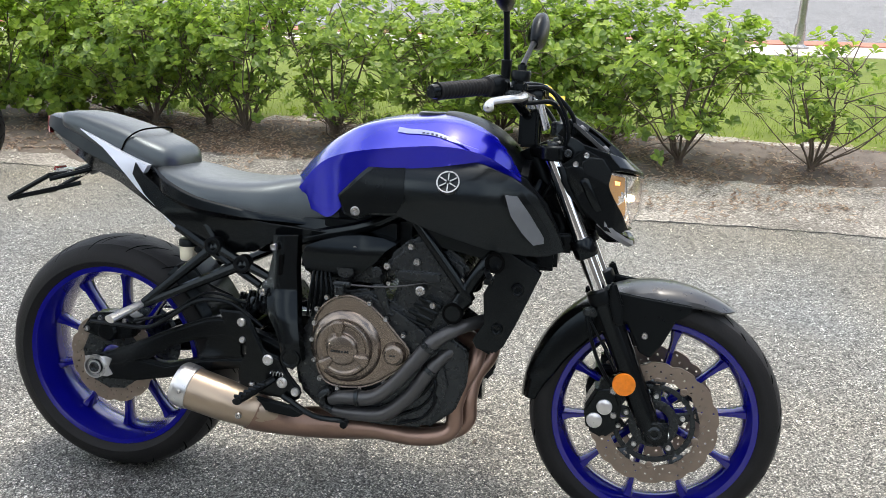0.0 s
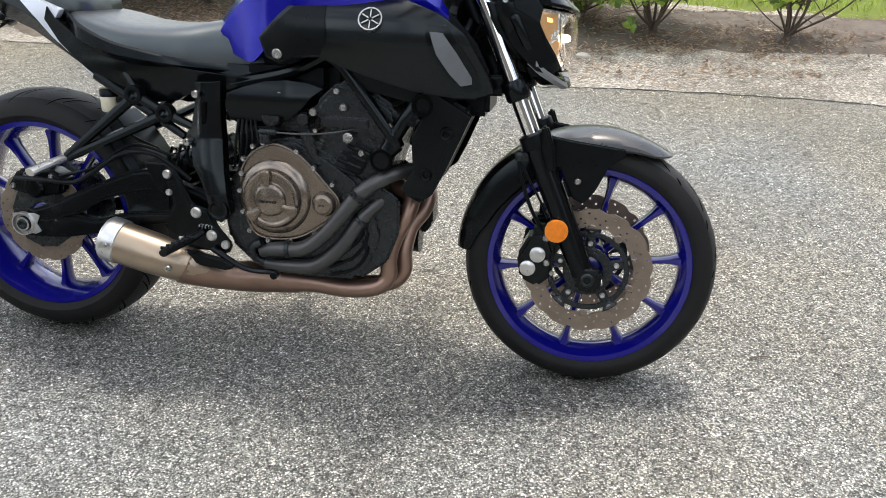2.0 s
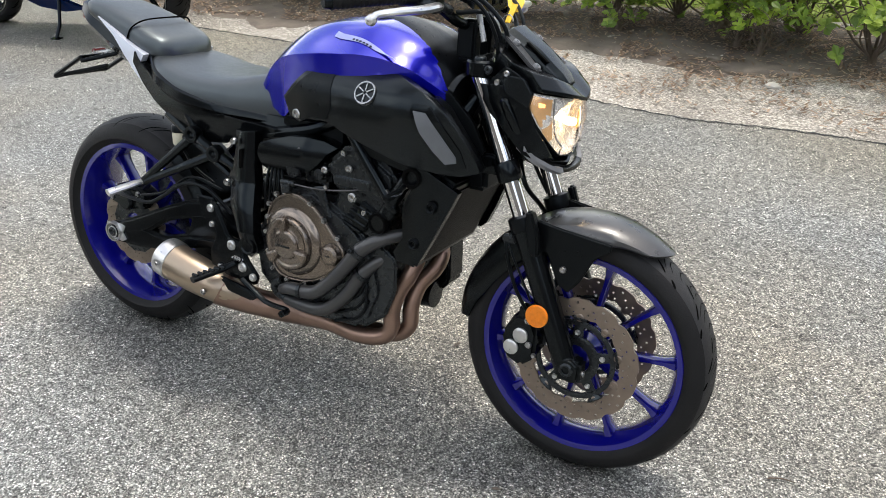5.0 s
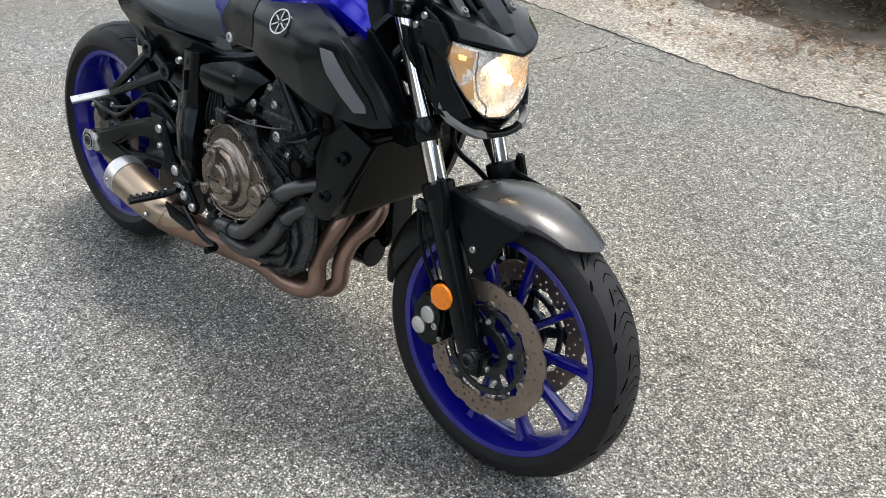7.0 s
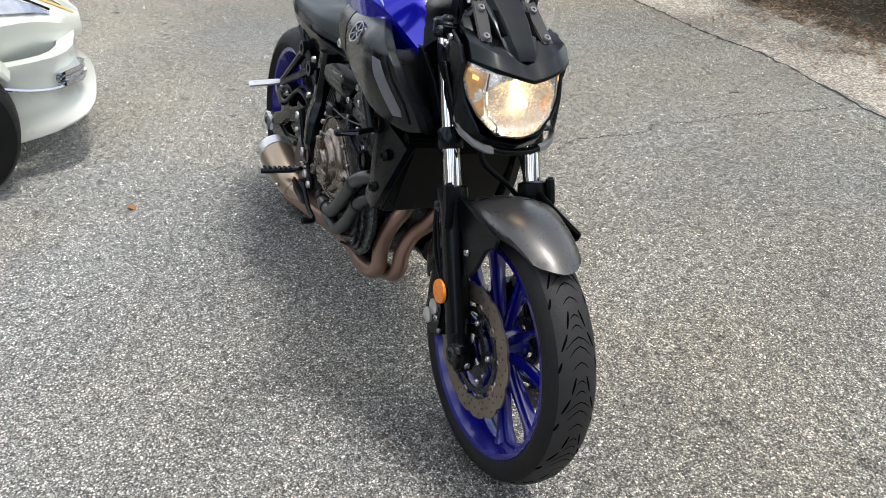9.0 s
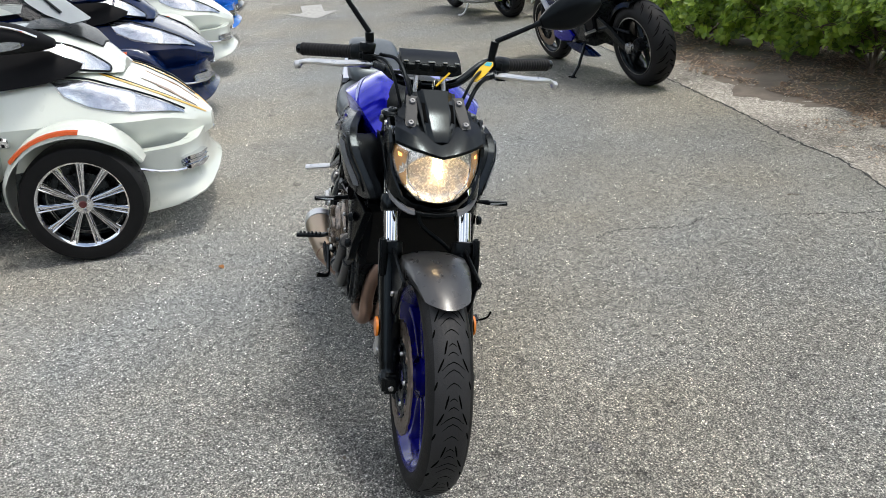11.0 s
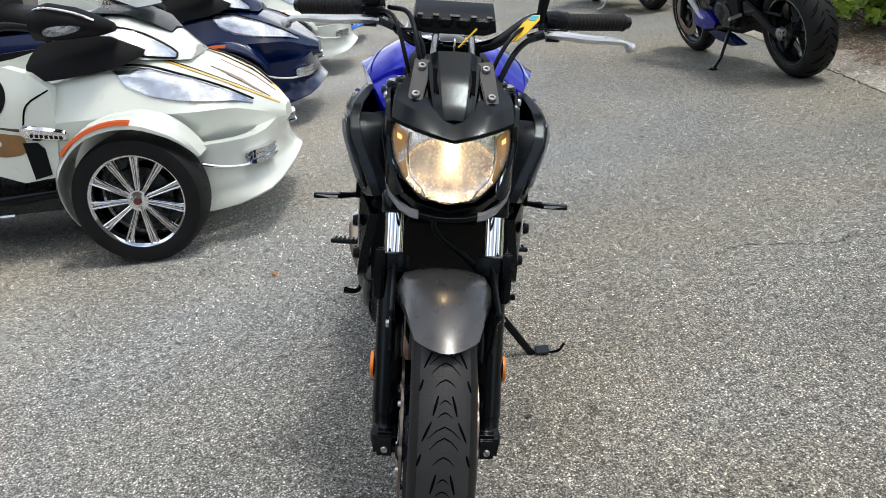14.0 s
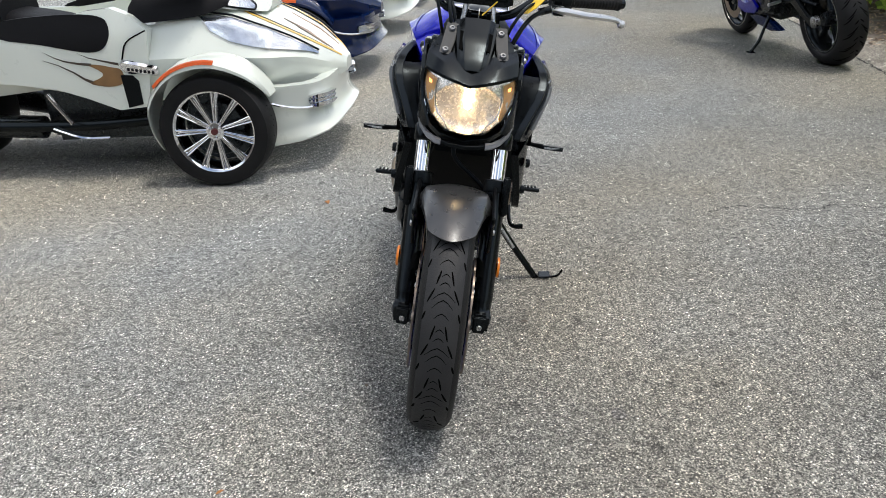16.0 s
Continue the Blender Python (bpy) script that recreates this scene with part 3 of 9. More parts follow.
for i in range(28000):
    if i >= 24000:
        # a thin scatter over the sandy strip
        x = rng.uniform(-1.5, 2.6)
        y = edge_y(x) + 0.1 + 1.0 * rng.random() ** 0.6
        if noise.noise((x * 3.1, y * 3.1, 6.0)) < -0.05:
            continue
    elif i >= 17000:
        x = rng.uniform(-7, -0.4)
        y = edge_y(x) + rng.uniform(lerp(x, [-3.2, -1.4], [0.22, 0.62]), 1.15)
        if noise.noise((x * 2.6, y * 2.6, 3.0)) < -0.12:
            continue
    elif i % 2:
        bx, by = rng.choice(BASES)
        x, y = rng.gauss(bx, 0.27), rng.gauss(by - 0.05, 0.2)
    elif i % 7 == 0:
        x = rng.uniform(-4, 4)
        y = rng.gauss(4.4, 0.07)
    else:
        x = rng.uniform(-13, 4)
        y = edge_y(x) + 1.25 + rng.gauss(0, 0.4)
        if noise.noise((x * 2.2, y * 2.2, 8.0)) < 0.05:
            continue
    if y < edge_y(x) + 0.05:
        continue
    a, s, q = rng.uniform(0, 6.28), rng.uniform(0.006, 0.021), rng.uniform(0.003, 0.007)
    z = rough_ground(x, y) + rng.uniform(0.012, 0.024)
    dx, dy = math.cos(a), math.sin(a)
    t = rng.uniform(-0.006, 0.006)
    bm.faces.new([bm.verts.new(c) for c in ((x - dx * s - dy * q, y - dy * s + dx * q, z - t), (x - dx * s + dy * q, y - dy * s - dx * q, z - t), (x + dx * s + dy * q, y + dy * s - dx * q, z + t), (x + dx * s - dy * q, y + dy * s + dx * q, z + t))])
solid("mulch", bm, FLAKES, "brown bark mulch and dead leaves under the hedge", "mulch", kind="stuff")

# litter of grit and small stones on the dirt
bm = bm_new()
for i in range(2600):
    x = rng.uniform(-7, 4)
    y = edge_y(x) + rng.uniform(0.02, 1.4)
    s = abs(rng.gauss(0.004, 0.004)) + 0.002
    z = rough_ground(x, y)
    b = [bm.verts.new((x + dx * s * rng.uniform(.7, 1.3), y + dy * s * rng.uniform(.7, 1.3), z + dz * s * 0.7)) for dx, dy, dz in ((1, 0, 0), (0, 1, 0), (-1, 0, 0), (0, -1, 0), (0, 0, 1.0))]
    for i0 in range(4):
        bm.faces.new((b[i0], b[(i0 + 1) % 4], b[4]))
solid("grit", bm, PEBBLE, "loose grit and small stones on the dirt", "gravel", kind="stuff")

# lawn, walk, kerb and street behind the hedge
def sheet(name, x0, x1, y0, y1, z, mat, label, cat, thick=0.05):
    ob = solid(name, box(x0, x1, y0, y1, z - thick, z), mat, label, cat, kind="structure")
    return ob

bm = bm_new()
cols = [(-60 + i * 2.0) if i < 20 else (-20 + (i - 20) * 0.2) for i in range(220)]
lawn_near = [4.42 + (0.8 if x < -3 else 0) + 0.12 * noise.noise((x * 1.1, 7, 0)) + 0.05 * noise.noise((x * 5, 7, 2)) + max(0, (-3 - x) * 0.08) for x in cols]
lo = [bm.verts.new((x, y, -0.03)) for x, y in zip(cols, lawn_near)]
md = [bm.verts.new((x, y + 0.5, 0.012)) for x, y in zip(cols, lawn_near)]
hi = [bm.verts.new((x, 9.12, 0.05)) for x in cols]
for i in range(len(cols) - 1):
    bm.faces.new((lo[i], lo[i + 1], md[i + 1], md[i]))
    bm.faces.new((md[i], md[i + 1], hi[i + 1], hi[i]))
lawn = solid("lawn", bm, LAWN, "sunlit yellow-green mown lawn behind the hedge", "lawn", kind="structure")
sheet("sidewalk", -80, 60, 9.12, 10.23, 0.06, CONCRETE, "pale concrete sidewalk beyond the lawn", "sidewalk", 0.12)
sheet("kerb", -80, 60, 10.234, 10.7, 0.075, RED_KERB, "kerb painted faded red along the street", "kerb", 0.15)
sheet("road", -150, 120, 10.71, 42.0, -0.02, ROAD, "plain grey asphalt street behind the lawn", "road", 0.05)

bm = bm_new()
rng = random.Random(5)
for i in range(26000):
    x = rng.uniform(-5.5, 6.5) if i % 5 else rng.uniform(-20, 8)
    y = 4.5 + (0.8 if x < -3 else 0) + abs(rng.gauss(0, 2.2)) + max(0, (-3 - x) * 0.08)
    if y > 9.08:
        continue
    a, h, w = rng.uniform(0, 6.28), rng.uniform(0.025, 0.07), rng.uniform(0.002, 0.0045)
    lx, ly = rng.gauss(0, 0.02), rng.gauss(0, 0.02)
    z = 0.0
    dx, dy = math.cos(a) * w, math.sin(a) * w
    bm.faces.new([bm.verts.new(c) for c in ((x - dx, y - dy, z), (x + dx, y + dy, z), (x + lx, y + ly, z + h))])
solid("grass", bm, GRASS, "short sunlit blades of lawn grass", "grass", kind="stuff")

bm = tube([(0, 0, -0.05), (0, 0, 2.5), (0, 0, 5.5)], [0.055, 0.05, 0.045], 12, 1)
join(bm, lathe([(0.0, 0.02), (0.14, 0.02), (0.14, 0.0), (0.075, 0.05), (0.07, 0.3)], 16, "z"))
pole = thing("street_pole", Matrix.Translation((3.65, 9.98, 0.06)), "plain grey metal street pole on the sidewalk", "pole")
part("shaft", bm, STEEL, pole)

# small litter
solid("stone", join(lathe([(0.0, 0.022), (0.02, 0.02), (0.034, 0.01), (0.036, 0.0), (0.0, -0.01)], 9, "z")), PEBBLE, "single pale rounded stone lying on the dirt", "stone", Matrix.Translation((1.312, 3.054, rough_ground(1.312, 3.054))) @ Matrix.Diagonal((1.3, 0.9, 1, 1)))


def dead_leaf(x, y, a, s, mat, label, z=0.003):
    bm = bm_new()
    pts = [(-1, 0, 0), (-0.4, 0.4, 0.25), (0.3, 0.38, 0.3), (1, 0.05, 0.1), (0.3, -0.4, 0.28), (-0.4, -0.42, 0.2)]
    mid = bm.verts.new((0, 0, 0.05))
    vs = [bm.verts.new(p) for p in pts]
    for i in range(6):
        bm.faces.new((mid, vs[i], vs[(i + 1) % 6]))
    return solid("dead_leaf", bm, mat, label, "leaf", Matrix.Translation((x, y, z)) @ pose(0, 0, 0, 0, 0, a) @ Matrix.Diagonal((s, s, s, 1)), "dead leaves")


dead_leaf(-0.23, -0.663, 20, 0.028, DRY_LEAF, "curled orange dead leaf on the asphalt")
dead_leaf(0.935, 0.193, 70, 0.014, MULCH, "small dark dead leaf on the asphalt")
dead_leaf(1.288, -0.268, 10, 0.012, MULCH, "small dark dead leaf on the asphalt")
dead_leaf(1.736, -0.559, 130, 0.012, DRY_LEAF, "small yellow-brown leaf on the asphalt")
dead_leaf(1.035, 2.99, 130, 0.02, DRY_LEAF, "curled orange dead leaf on the dirt", 0.0)
for i, (x, y, a) in enumerate([(1.867, 0.068, 15), (-0.12, 2.05, 70), (2.3, 3.2, 10), (1.9, 3.0, 50), (0.2, 3.3, 120)]):
    ob = solid("twig", tube([(-0.03, 0, 0.004), (0, 0.004, 0.006), (0.03, 0, 0.004)], [0.0018, 0.0022, 0.001], 5, 2), BARK, "thin dark broken twig on the ground", "twig", Matrix.Translation((x, y, 0.0 if y < 2.2 else rough_ground(x, y))) @ pose(0, 0, 0, 0, 0, a), "twigs")
bm = bm_new()
c = bm.verts.new((0, 0, 0))
vs = [bm.verts.new((math.cos(k * 0.45) * (0.028 + 0.012 * noise.noise((k, 0, 0))), math.sin(k * 0.45) * (0.02 + 0.01 * noise.noise((k, 4, 0))), 0)) for k in range(14)]
for i in range(14):
    bm.faces.new((c, vs[i], vs[(i + 1) % 14]))
STAIN = stones("oil_stained_asphalt", (0.05, 0.05, 0.05), (0.6, 0.57, 0.52), (0.2, 0.19, 0.175), 165.0, 0.2, 0.5)
ob = part("oil_stain", bm, STAIN, lot, "dark oil stain on the asphalt")
ob.location = (1.442, 0.423, 0.0012)


# plain unseen walls added behind camera and parked row, closing the place, darkening reflections
WALL = plain("dark_plain_wall", (0.14, 0.13, 0.12), 0.9, 0, 0.3, 2, 0.3, 40)
solid("unseen_wall_south", box(-60, 14, -9.3, -9.0, 0.002, 3.0), WALL, "plain dull unseen wall, added behind the parked row to darken reflections", "wall", kind="structure")
solid("unseen_wall_east", box(14.002, 14.3, -9.3, 9.0, 0.002, 6.0), WALL, "plain dull unseen wall, added at the lot's end to darken reflections", "wall", kind="structure")

# ---- wheels ----
def tyre_bm(radius, half, rim_r, seg=96):
    prof = []
    for k in range(25):
        a = math.pi * k / 24
        # rounded crown and straighter side walls
        y = -half * math.copysign(abs(math.cos(a)) ** 0.9, math.cos(a))
        r = rim_r + (radius - rim_r) * math.sin(a) ** 0.66
        prof.append((r, y))
    prof = [(rim_r - 0.012, -half * 0.66), (rim_r + 0.004, -half * 0.8)] + [(r, y) for r, y in prof if r > rim_r + 0.015] + [(rim_r + 0.004, half * 0.8), (rim_r - 0.012, half * 0.66)]
    return lathe(prof, seg)


def crown(radius, half, rim_r, y):
    c = min(0.999, (abs(y) / half)) ** (1 / 0.9)
    return rim_r + (radius - rim_r) * math.sqrt(max(0.0, 1 - c * c)) ** 0.66


def groove_bm(radius, half, rim_r, strokes, repeat, w=0.0016):
    """Thin tread cuts: strokes are lists of (angle share, across share)."""
    bm = bm_new()
    for k in range(repeat):
        for stroke in strokes:
            prev = None
            m = len(stroke)
            fine = []
            for (a0, b0), (a1, b1) in zip(stroke, stroke[1:]):
                for j in range(4):
                    fine.append((a0 + (a1 - a0) * j / 4, b0 + (b1 - b0) * j / 4))
            fine.append(stroke[-1])
            for i, (a, b) in enumerate(fine):
                t = 2 * math.pi * (k + a) / repeat
                y = b * half
                r = crown(radius, half, rim_r, y) + 0.0005
                q = w * (0.3 + 1.0 * math.sin(math.pi * (i + 0.5) / len(fine)))
                i0, i1 = max(0, i - 1), min(len(fine) - 1, i + 1)
                da, db = (fine[i1][0] - fine[i0][0]) * 2 * math.pi / repeat * radius, (fine[i1][1] - fine[i0][1]) * half
                ln = math.hypot(da, db) or 1
                ea, eb = -db / ln * q, da / ln * q
                pts = []
                for s in (1, -1):
                    yy = y + eb * s
                    tt = t + ea * s / radius
                    rr = crown(radius, half, rim_r, yy) + 0.0005
                    pts.append(bm.verts.new((rr * math.cos(tt), yy, rr * math.sin(tt))))
                if prev:
                    bm.faces.new((prev[0], prev[1], pts[1], pts[0]))
                prev = pts
    return bm


def rim_bm(outer, half, inner, seg=72):
    prof = [(outer, -half), (outer + 0.004, -half + 0.004), (outer - 0.004, -half + 0.012), (outer - 0.02, -half + 0.02), (inner + 0.012, -half * 0.5), (inner + 0.006, 0), (inner + 0.012, half * 0.5), (outer - 0.02, half - 0.02), (outer - 0.004, half - 0.012), (outer + 0.004, half - 0.004), (outer, half),
            (outer - 0.012, half - 0.002), (inner + 0.004, half * 0.62), (inner - 0.003, half * 0.3), (inner - 0.004, 0), (inner - 0.003, -half * 0.3), (inner + 0.004, -half * 0.62), (outer - 0.012, -half + 0.002)]
    return lathe(prof, seg, wrap=True)


def spoke_bm(r0, r1, a, w0=0.0105, w1=0.006, d0=0.017, d1=0.018, twist=0.0):
    loops = []
    for k in range(7):
        t = k / 6
        r = r0 + (r1 - r0) * t
        w = w0 + (w1 - w0) * t + 0.011 * max(0, t - 0.78) / 0.22
        d = d0 + (d1 - d0) * t + 0.008 * max(0, t - 0.8) / 0.2
        aa = a + twist * (1 - t)
        c, s = math.cos(aa), math.sin(aa)
        loops.append([(r * c - e * s, f, r * s + e * c) for e, f in ((-w * .5, -d), (w * .5, -d), (w, -d * .5), (w, d * .5), (w * .5, d), (-w * .5, d), (-w, d * .5), (-w, -d * .5))])
    return rings(bm_new(), loops)


def disc_bm(r_in, r_out, y, thick, waves):
    """A wave-edged brake disc; the drilled holes are real gaps in the sheet."""
    bm = bm_new()
    n = waves * 12
    w = r_out - r_in
    radii = [r_in] + [r_in + w * q for q in (0.16, 0.27, 0.44, 0.55, 0.72, 0.83)] + [r_out]
    # which ring of holes opens at each step round the disc
    drilled = {1: 2, 4: 4, 7: 6, 9: 2, 11: 4}
    sides = []
    for side in (-1, 1):
        vs = []
        for k in range(n):
            a = 2 * math.pi * k / n
            ph = (k % 12) / 12
            dent = 0.0055 * max(0.0, math.cos(2 * math.pi * ph)) ** 2
            dent_in = 0.004 * max(0.0, math.cos(2 * math.pi * ph + 2)) ** 2
            row = []
            for r in radii:
                rr = r - dent if r == r_out else r + dent_in if r == r_in else r
                row.append(bm.verts.new((rr * math.cos(a), y + side * thick / 2, rr * math.sin(a))))
            vs.append(row)
        sides.append(vs)
    for k in range(n):
        k1 = (k + 1) % n
        hole = drilled.get(k % 12)
        for j in range(len(radii) - 1):
            if hole is not None and j == hole - 1:
                loop = [(k, j), (k1, j), (k1, j + 1), (k, j + 1)]
                for (a0, b0), (a1, b1) in zip(loop, loop[1:] + loop[:1]):
                    bm.faces.new((sides[0][a0][b0], sides[0][a1][b1], sides[1][a1][b1], sides[1][a0][b0]))
                continue
            for vs in sides:
                bm.faces.new((vs[k][j], vs[k1][j], vs[k1][j + 1], vs[k][j + 1]))
        for j in (0, len(radii) - 1):
            bm.faces.new((sides[0][k][j], sides[0][k1][j], sides[1][k1][j], sides[1][k][j]))
    return bm


FRONT_CUTS = [[(0.03, -0.3), (0.1, -0.16), (0.14, 0.0), (0.1, 0.16), (0.03, 0.3)],
              [(0.22, -0.42), (0.33, -0.2), (0.38, 0.0), (0.33, 0.2), (0.22, 0.42)],
              [(0.36, -0.48), (0.47, -0.22), (0.52, 0.0), (0.47, 0.22), (0.36, 0.48)],
              [(0.63, -0.22), (0.68, -0.1), (0.7, 0.0), (0.68, 0.1), (0.63, 0.22)],
              [(0.8, -0.17), (0.84, -0.08), (0.86, 0.0), (0.84, 0.08), (0.8, 0.17)]]
FRONT_SLITS = [[(0.33, -0.62), (0.58, -0.38)], [(0.33, 0.62), (0.58, 0.38)], [(0.66, -0.34), (0.92, -0.2)], [(0.66, 0.34), (0.92, 0.2)], [(0.0, -0.74), (0.16, -0.64)], [(0.0, 0.74), (0.16, 0.64)]]
REAR_CUTS = [[(0.0, -0.1), (0.25, -0.35), (0.5, -0.7)], [(0.1, 0.1), (0.35, 0.35), (0.6, 0.7)], [(0.3, -0.3), (0.6, -0.6), (0.8, -0.86)], [(0.4, 0.3), (0.7, 0.6), (0.9, 0.86)], [(0.7, -0.05), (0.9, -0.3)], [(0.75, 0.05), (0.95, 0.3)]]


def wheel(name, parent, centre, radius, half, rim_half, rim_out, rim_in, spokes, hub_half, paint, cuts, repeat, label, phase=0.1, slits=None):
    """A wheel: the painted rim carries the tyre, spokes and hub."""
    ob = part(name, rim_bm(rim_out, rim_half, rim_in), paint, parent, label)
    ob.location = centre
    ty = part("tyre", tyre_bm(radius, half, rim_out - 0.004), [RUBBER, TREAD], ob, "black road tyre with chevron tread", 50)
    for f in ty.data.polygons:
        if abs(f.center.y) < half * 0.72:
            f.material_index = 1
    part("tread_pattern", groove_bm(radius, half, rim_out - 0.004, cuts, repeat, 0.0009 if slits else 0.0016), GROOVE, ob)
    if slits:
        tagged(part("tread_slit", groove_bm(radius, half, rim_out - 0.004, slits, repeat, 0.0017), GROOVE, ob), kind="stuff")
    for k in range(spokes):
        a = 2 * math.pi * k / spokes + phase
        part("spoke", spoke_bm(0.045, rim_in + 0.006, a, d0=hub_half * 0.3), paint, ob)
    part("hub", lathe([(0.0, -hub_half - 0.004), (0.03, -hub_half - 0.004), (0.036, -hub_half), (0.038, -hub_half * 0.7), (0.055, -hub_half * 0.5), (0.055, hub_half * 0.5), (0.038, hub_half * 0.7), (0.036, hub_half), (0, hub_half)], 28), paint, ob)
    return ob


# ---- the blue motorcycle ----
LEAN = 9.8
BIKE = pose(0.006, -0.08, 0, -LEAN, 0, 0) @ Matrix.Diagonal((0.996, 1.008, 1.008, 1))
bike = thing("motorcycle", BIKE, "blue and black motorcycle with blue wheels, leaning on its stand", "motorcycle")

front = wheel("front_wheel", bike, (1.40, 0, 0.297), 0.298, 0.0575, 0.049, 0.239, 0.214, 10, 0.05, BLUE_RIM, FRONT_CUTS, 15, "glossy blue ten-spoke front wheel", 0.12, slits=FRONT_SLITS)
rear = wheel("rear_wheel", bike, (0.0, 0, 0.317), 0.316, 0.09, 0.075, 0.241, 0.212, 10, 0.07, BLUE_RIM, REAR_CUTS, 17, "glossy blue ten-spoke rear wheel", 0.3)
for s in (-1, 1):
    part("brake_disc", disc_bm(0.105, 0.149, 0.068 * s, 0.005, 14), DISC, front, "wave-edged drilled brake disc")
    part("disc_carrier", join(lathe([(0.036, 0.06 * s), (0.056, 0.06 * s), (0.058, 0.07 * s), (0.036, 0.07 * s)], 28, wrap=True), lathe([(0.084, 0.063 * s), (0.095, 0.063 * s), (0.096, 0.069 * s), (0.084, 0.069 * s)], 40, wrap=True)), ENGINE, front, "black disc carrier")
    angles = [2 * math.pi * k / 10 + 0.3 for k in range(10)]
    part("carrier_arm", [move(spoke_bm(0.05, 0.104, a, 0.013, 0.009, 0.003, 0.003), Matrix.Translation((0, 0.066 * s, 0))) for a in angles[::2]], ENGINE, front)
    part("disc_rivet", [bolt((0.104 * math.cos(a), 0.069 * s, 0.104 * math.sin(a)), 0.0095, 0.004, "y", s, 14) for a in angles], DISC, front, "round steel disc rivet")
    part("carrier_bolt", [bolt((0.068 * math.cos(a), 0.07 * s, 0.068 * math.sin(a)), 0.0065, 0.006, "y", s) for a in angles[::2]], ALLOY, front, "bright carrier bolt")
part("brake_disc", disc_bm(0.085, 0.123, -0.072, 0.005, 12), DISC, rear, "wave-edged drilled rear brake disc")
part("disc_carrier", lathe([(0.035, -0.066), (0.088, -0.07), (0.088, -0.074), (0.035, -0.076)], 30, wrap=True), ENGINE, rear)
part("sprocket", lathe([(0.03, 0.07), (0.105, 0.074), (0.112, 0.078), (0.105, 0.08), (0.03, 0.082)], 44, wrap=True), ENGINE, rear)

# forks
RAKE = Vector((1.39 - 1.1115, 0, 0.297 - 0.93)).normalized()


def fork(s):
    y = 0.098 * s
    ax = Vector((1.40, y, 0.297))
    def on(w):
        k = (w - 0.297) / -RAKE.z
        return Vector((1.39, y, 0.297)) + Vector((-RAKE.x, 0, -RAKE.z)) * k
    leg = part("fork_leg", tube([on(0.597), on(0.55), on(0.42), on(0.33)], [0.031, 0.028, 0.0275, 0.028], 18, 3), BLACK, bike, "black lower fork leg")
    part("stanchion", tube([on(0.575), on(0.92)], 0.0195, 18, 1), CHROME, leg, "chrome fork tube")
    part("dust_seal", lathe([(0.0205, 0.0), (0.031, 0.0), (0.033, 0.01), (0.032, 0.03), (0.0205, 0.034)], 20, "z"), MATT, leg).matrix_basis = Matrix.Translation(on(0.585)) @ Matrix.Rotation(-math.atan2(RAKE.x, -RAKE.z), 4, "Y")
    foot = tube([on(0.345), on(0.31), (1.404, y, 0.285), (1.412, y, 0.262)], [0.027, 0.026, 0.024, 0.016], 16, 4)
    join(foot, box(1.374, 1.432, y - 0.022, y + 0.022, 0.262, 0.316, 0.008))
    join(foot, lathe([(0.0, -0.024), (0.023, -0.024), (0.025, -0.021), (0.025, 0.021), (0.023, 0.024), (0, 0.024)], 24, centre=(1.40, y, 0.293)))
    part("axle_clamp", foot, BLACK, leg)
    part("axle_nut", join(lathe([(0.0, 0.0), (0.009, 0.0), (0.009, -0.006 * -s), (0.013, -0.007 * -s), (0.017, -0.003 * -s), (0.017, 0.01 * -s)], 14, centre=(1.40, y + 0.021 * s, 0.293))), ENGINE, leg)
    part("pinch_bolt", bolt((1.431, y, 0.282), 0.0075, 0.005, "x", 1), STEEL, leg)
    part("guard", plate([(1.272, 0.635), (1.286, 0.638), (1.305, 0.59), (1.31, 0.54), (1.29, 0.54), (1.275, 0.59)], y + 0.016 * s, y + 0.034 * s, 0.004), MATT, leg, "black fork guard fin")
    part("reflector", join(lathe([(0.0, 0.0), (0.018, 0.001 * s), (0.0255, 0.0), (0.0265, -0.002 * s), (0.0265, -0.006 * s), (0, -0.006 * s)], 28, centre=(1.322, 0.133 * s, 0.405))), AMBER, leg, "round amber side reflector")
    part("reflector_bracket", box(1.305, 1.34, min(0.112 * s, 0.13 * s), max(0.112 * s, 0.13 * s), 0.385, 0.43, 0.004), MATT, leg)


fork(-1)
fork(1)
part("fork_clamp", both(lambda: join(lathe([(0.0, 0.0), (0.026, 0.0), (0.03, 0.004), (0.03, 0.03), (0.026, 0.034), (0.0, 0.034)], 20, "z", (1.124, -0.098, 0.897)), plate([(1.10, -0.1), (1.15, -0.125), (1.16, -0.08), (1.11, 0.002), (1.06, 0.002), (1.07, -0.05)], 0.9, 0.927, 0.004, "xy"))), BLACK, bike, "black upper fork clamp")
part("lower_fork_clamp", both(lambda: join(tube([Vector((1.39, -0.098, 0.297)) - RAKE * k for k in (0.425, 0.43, 0.465, 0.47)], [0.025, 0.028, 0.028, 0.025], 20, 1), box(1.1, 1.185, -0.1, 0.001, 0.69, 0.735, 0.006))), BLACK, bike)
part("clamp_bolt", both(lambda: many(bolt((1.124, -0.098, 0.93), 0.013, 0.008, "z", 1), bolt((1.16, -0.128, 0.917), 0.009, 0.008))), ENGINE, bike)

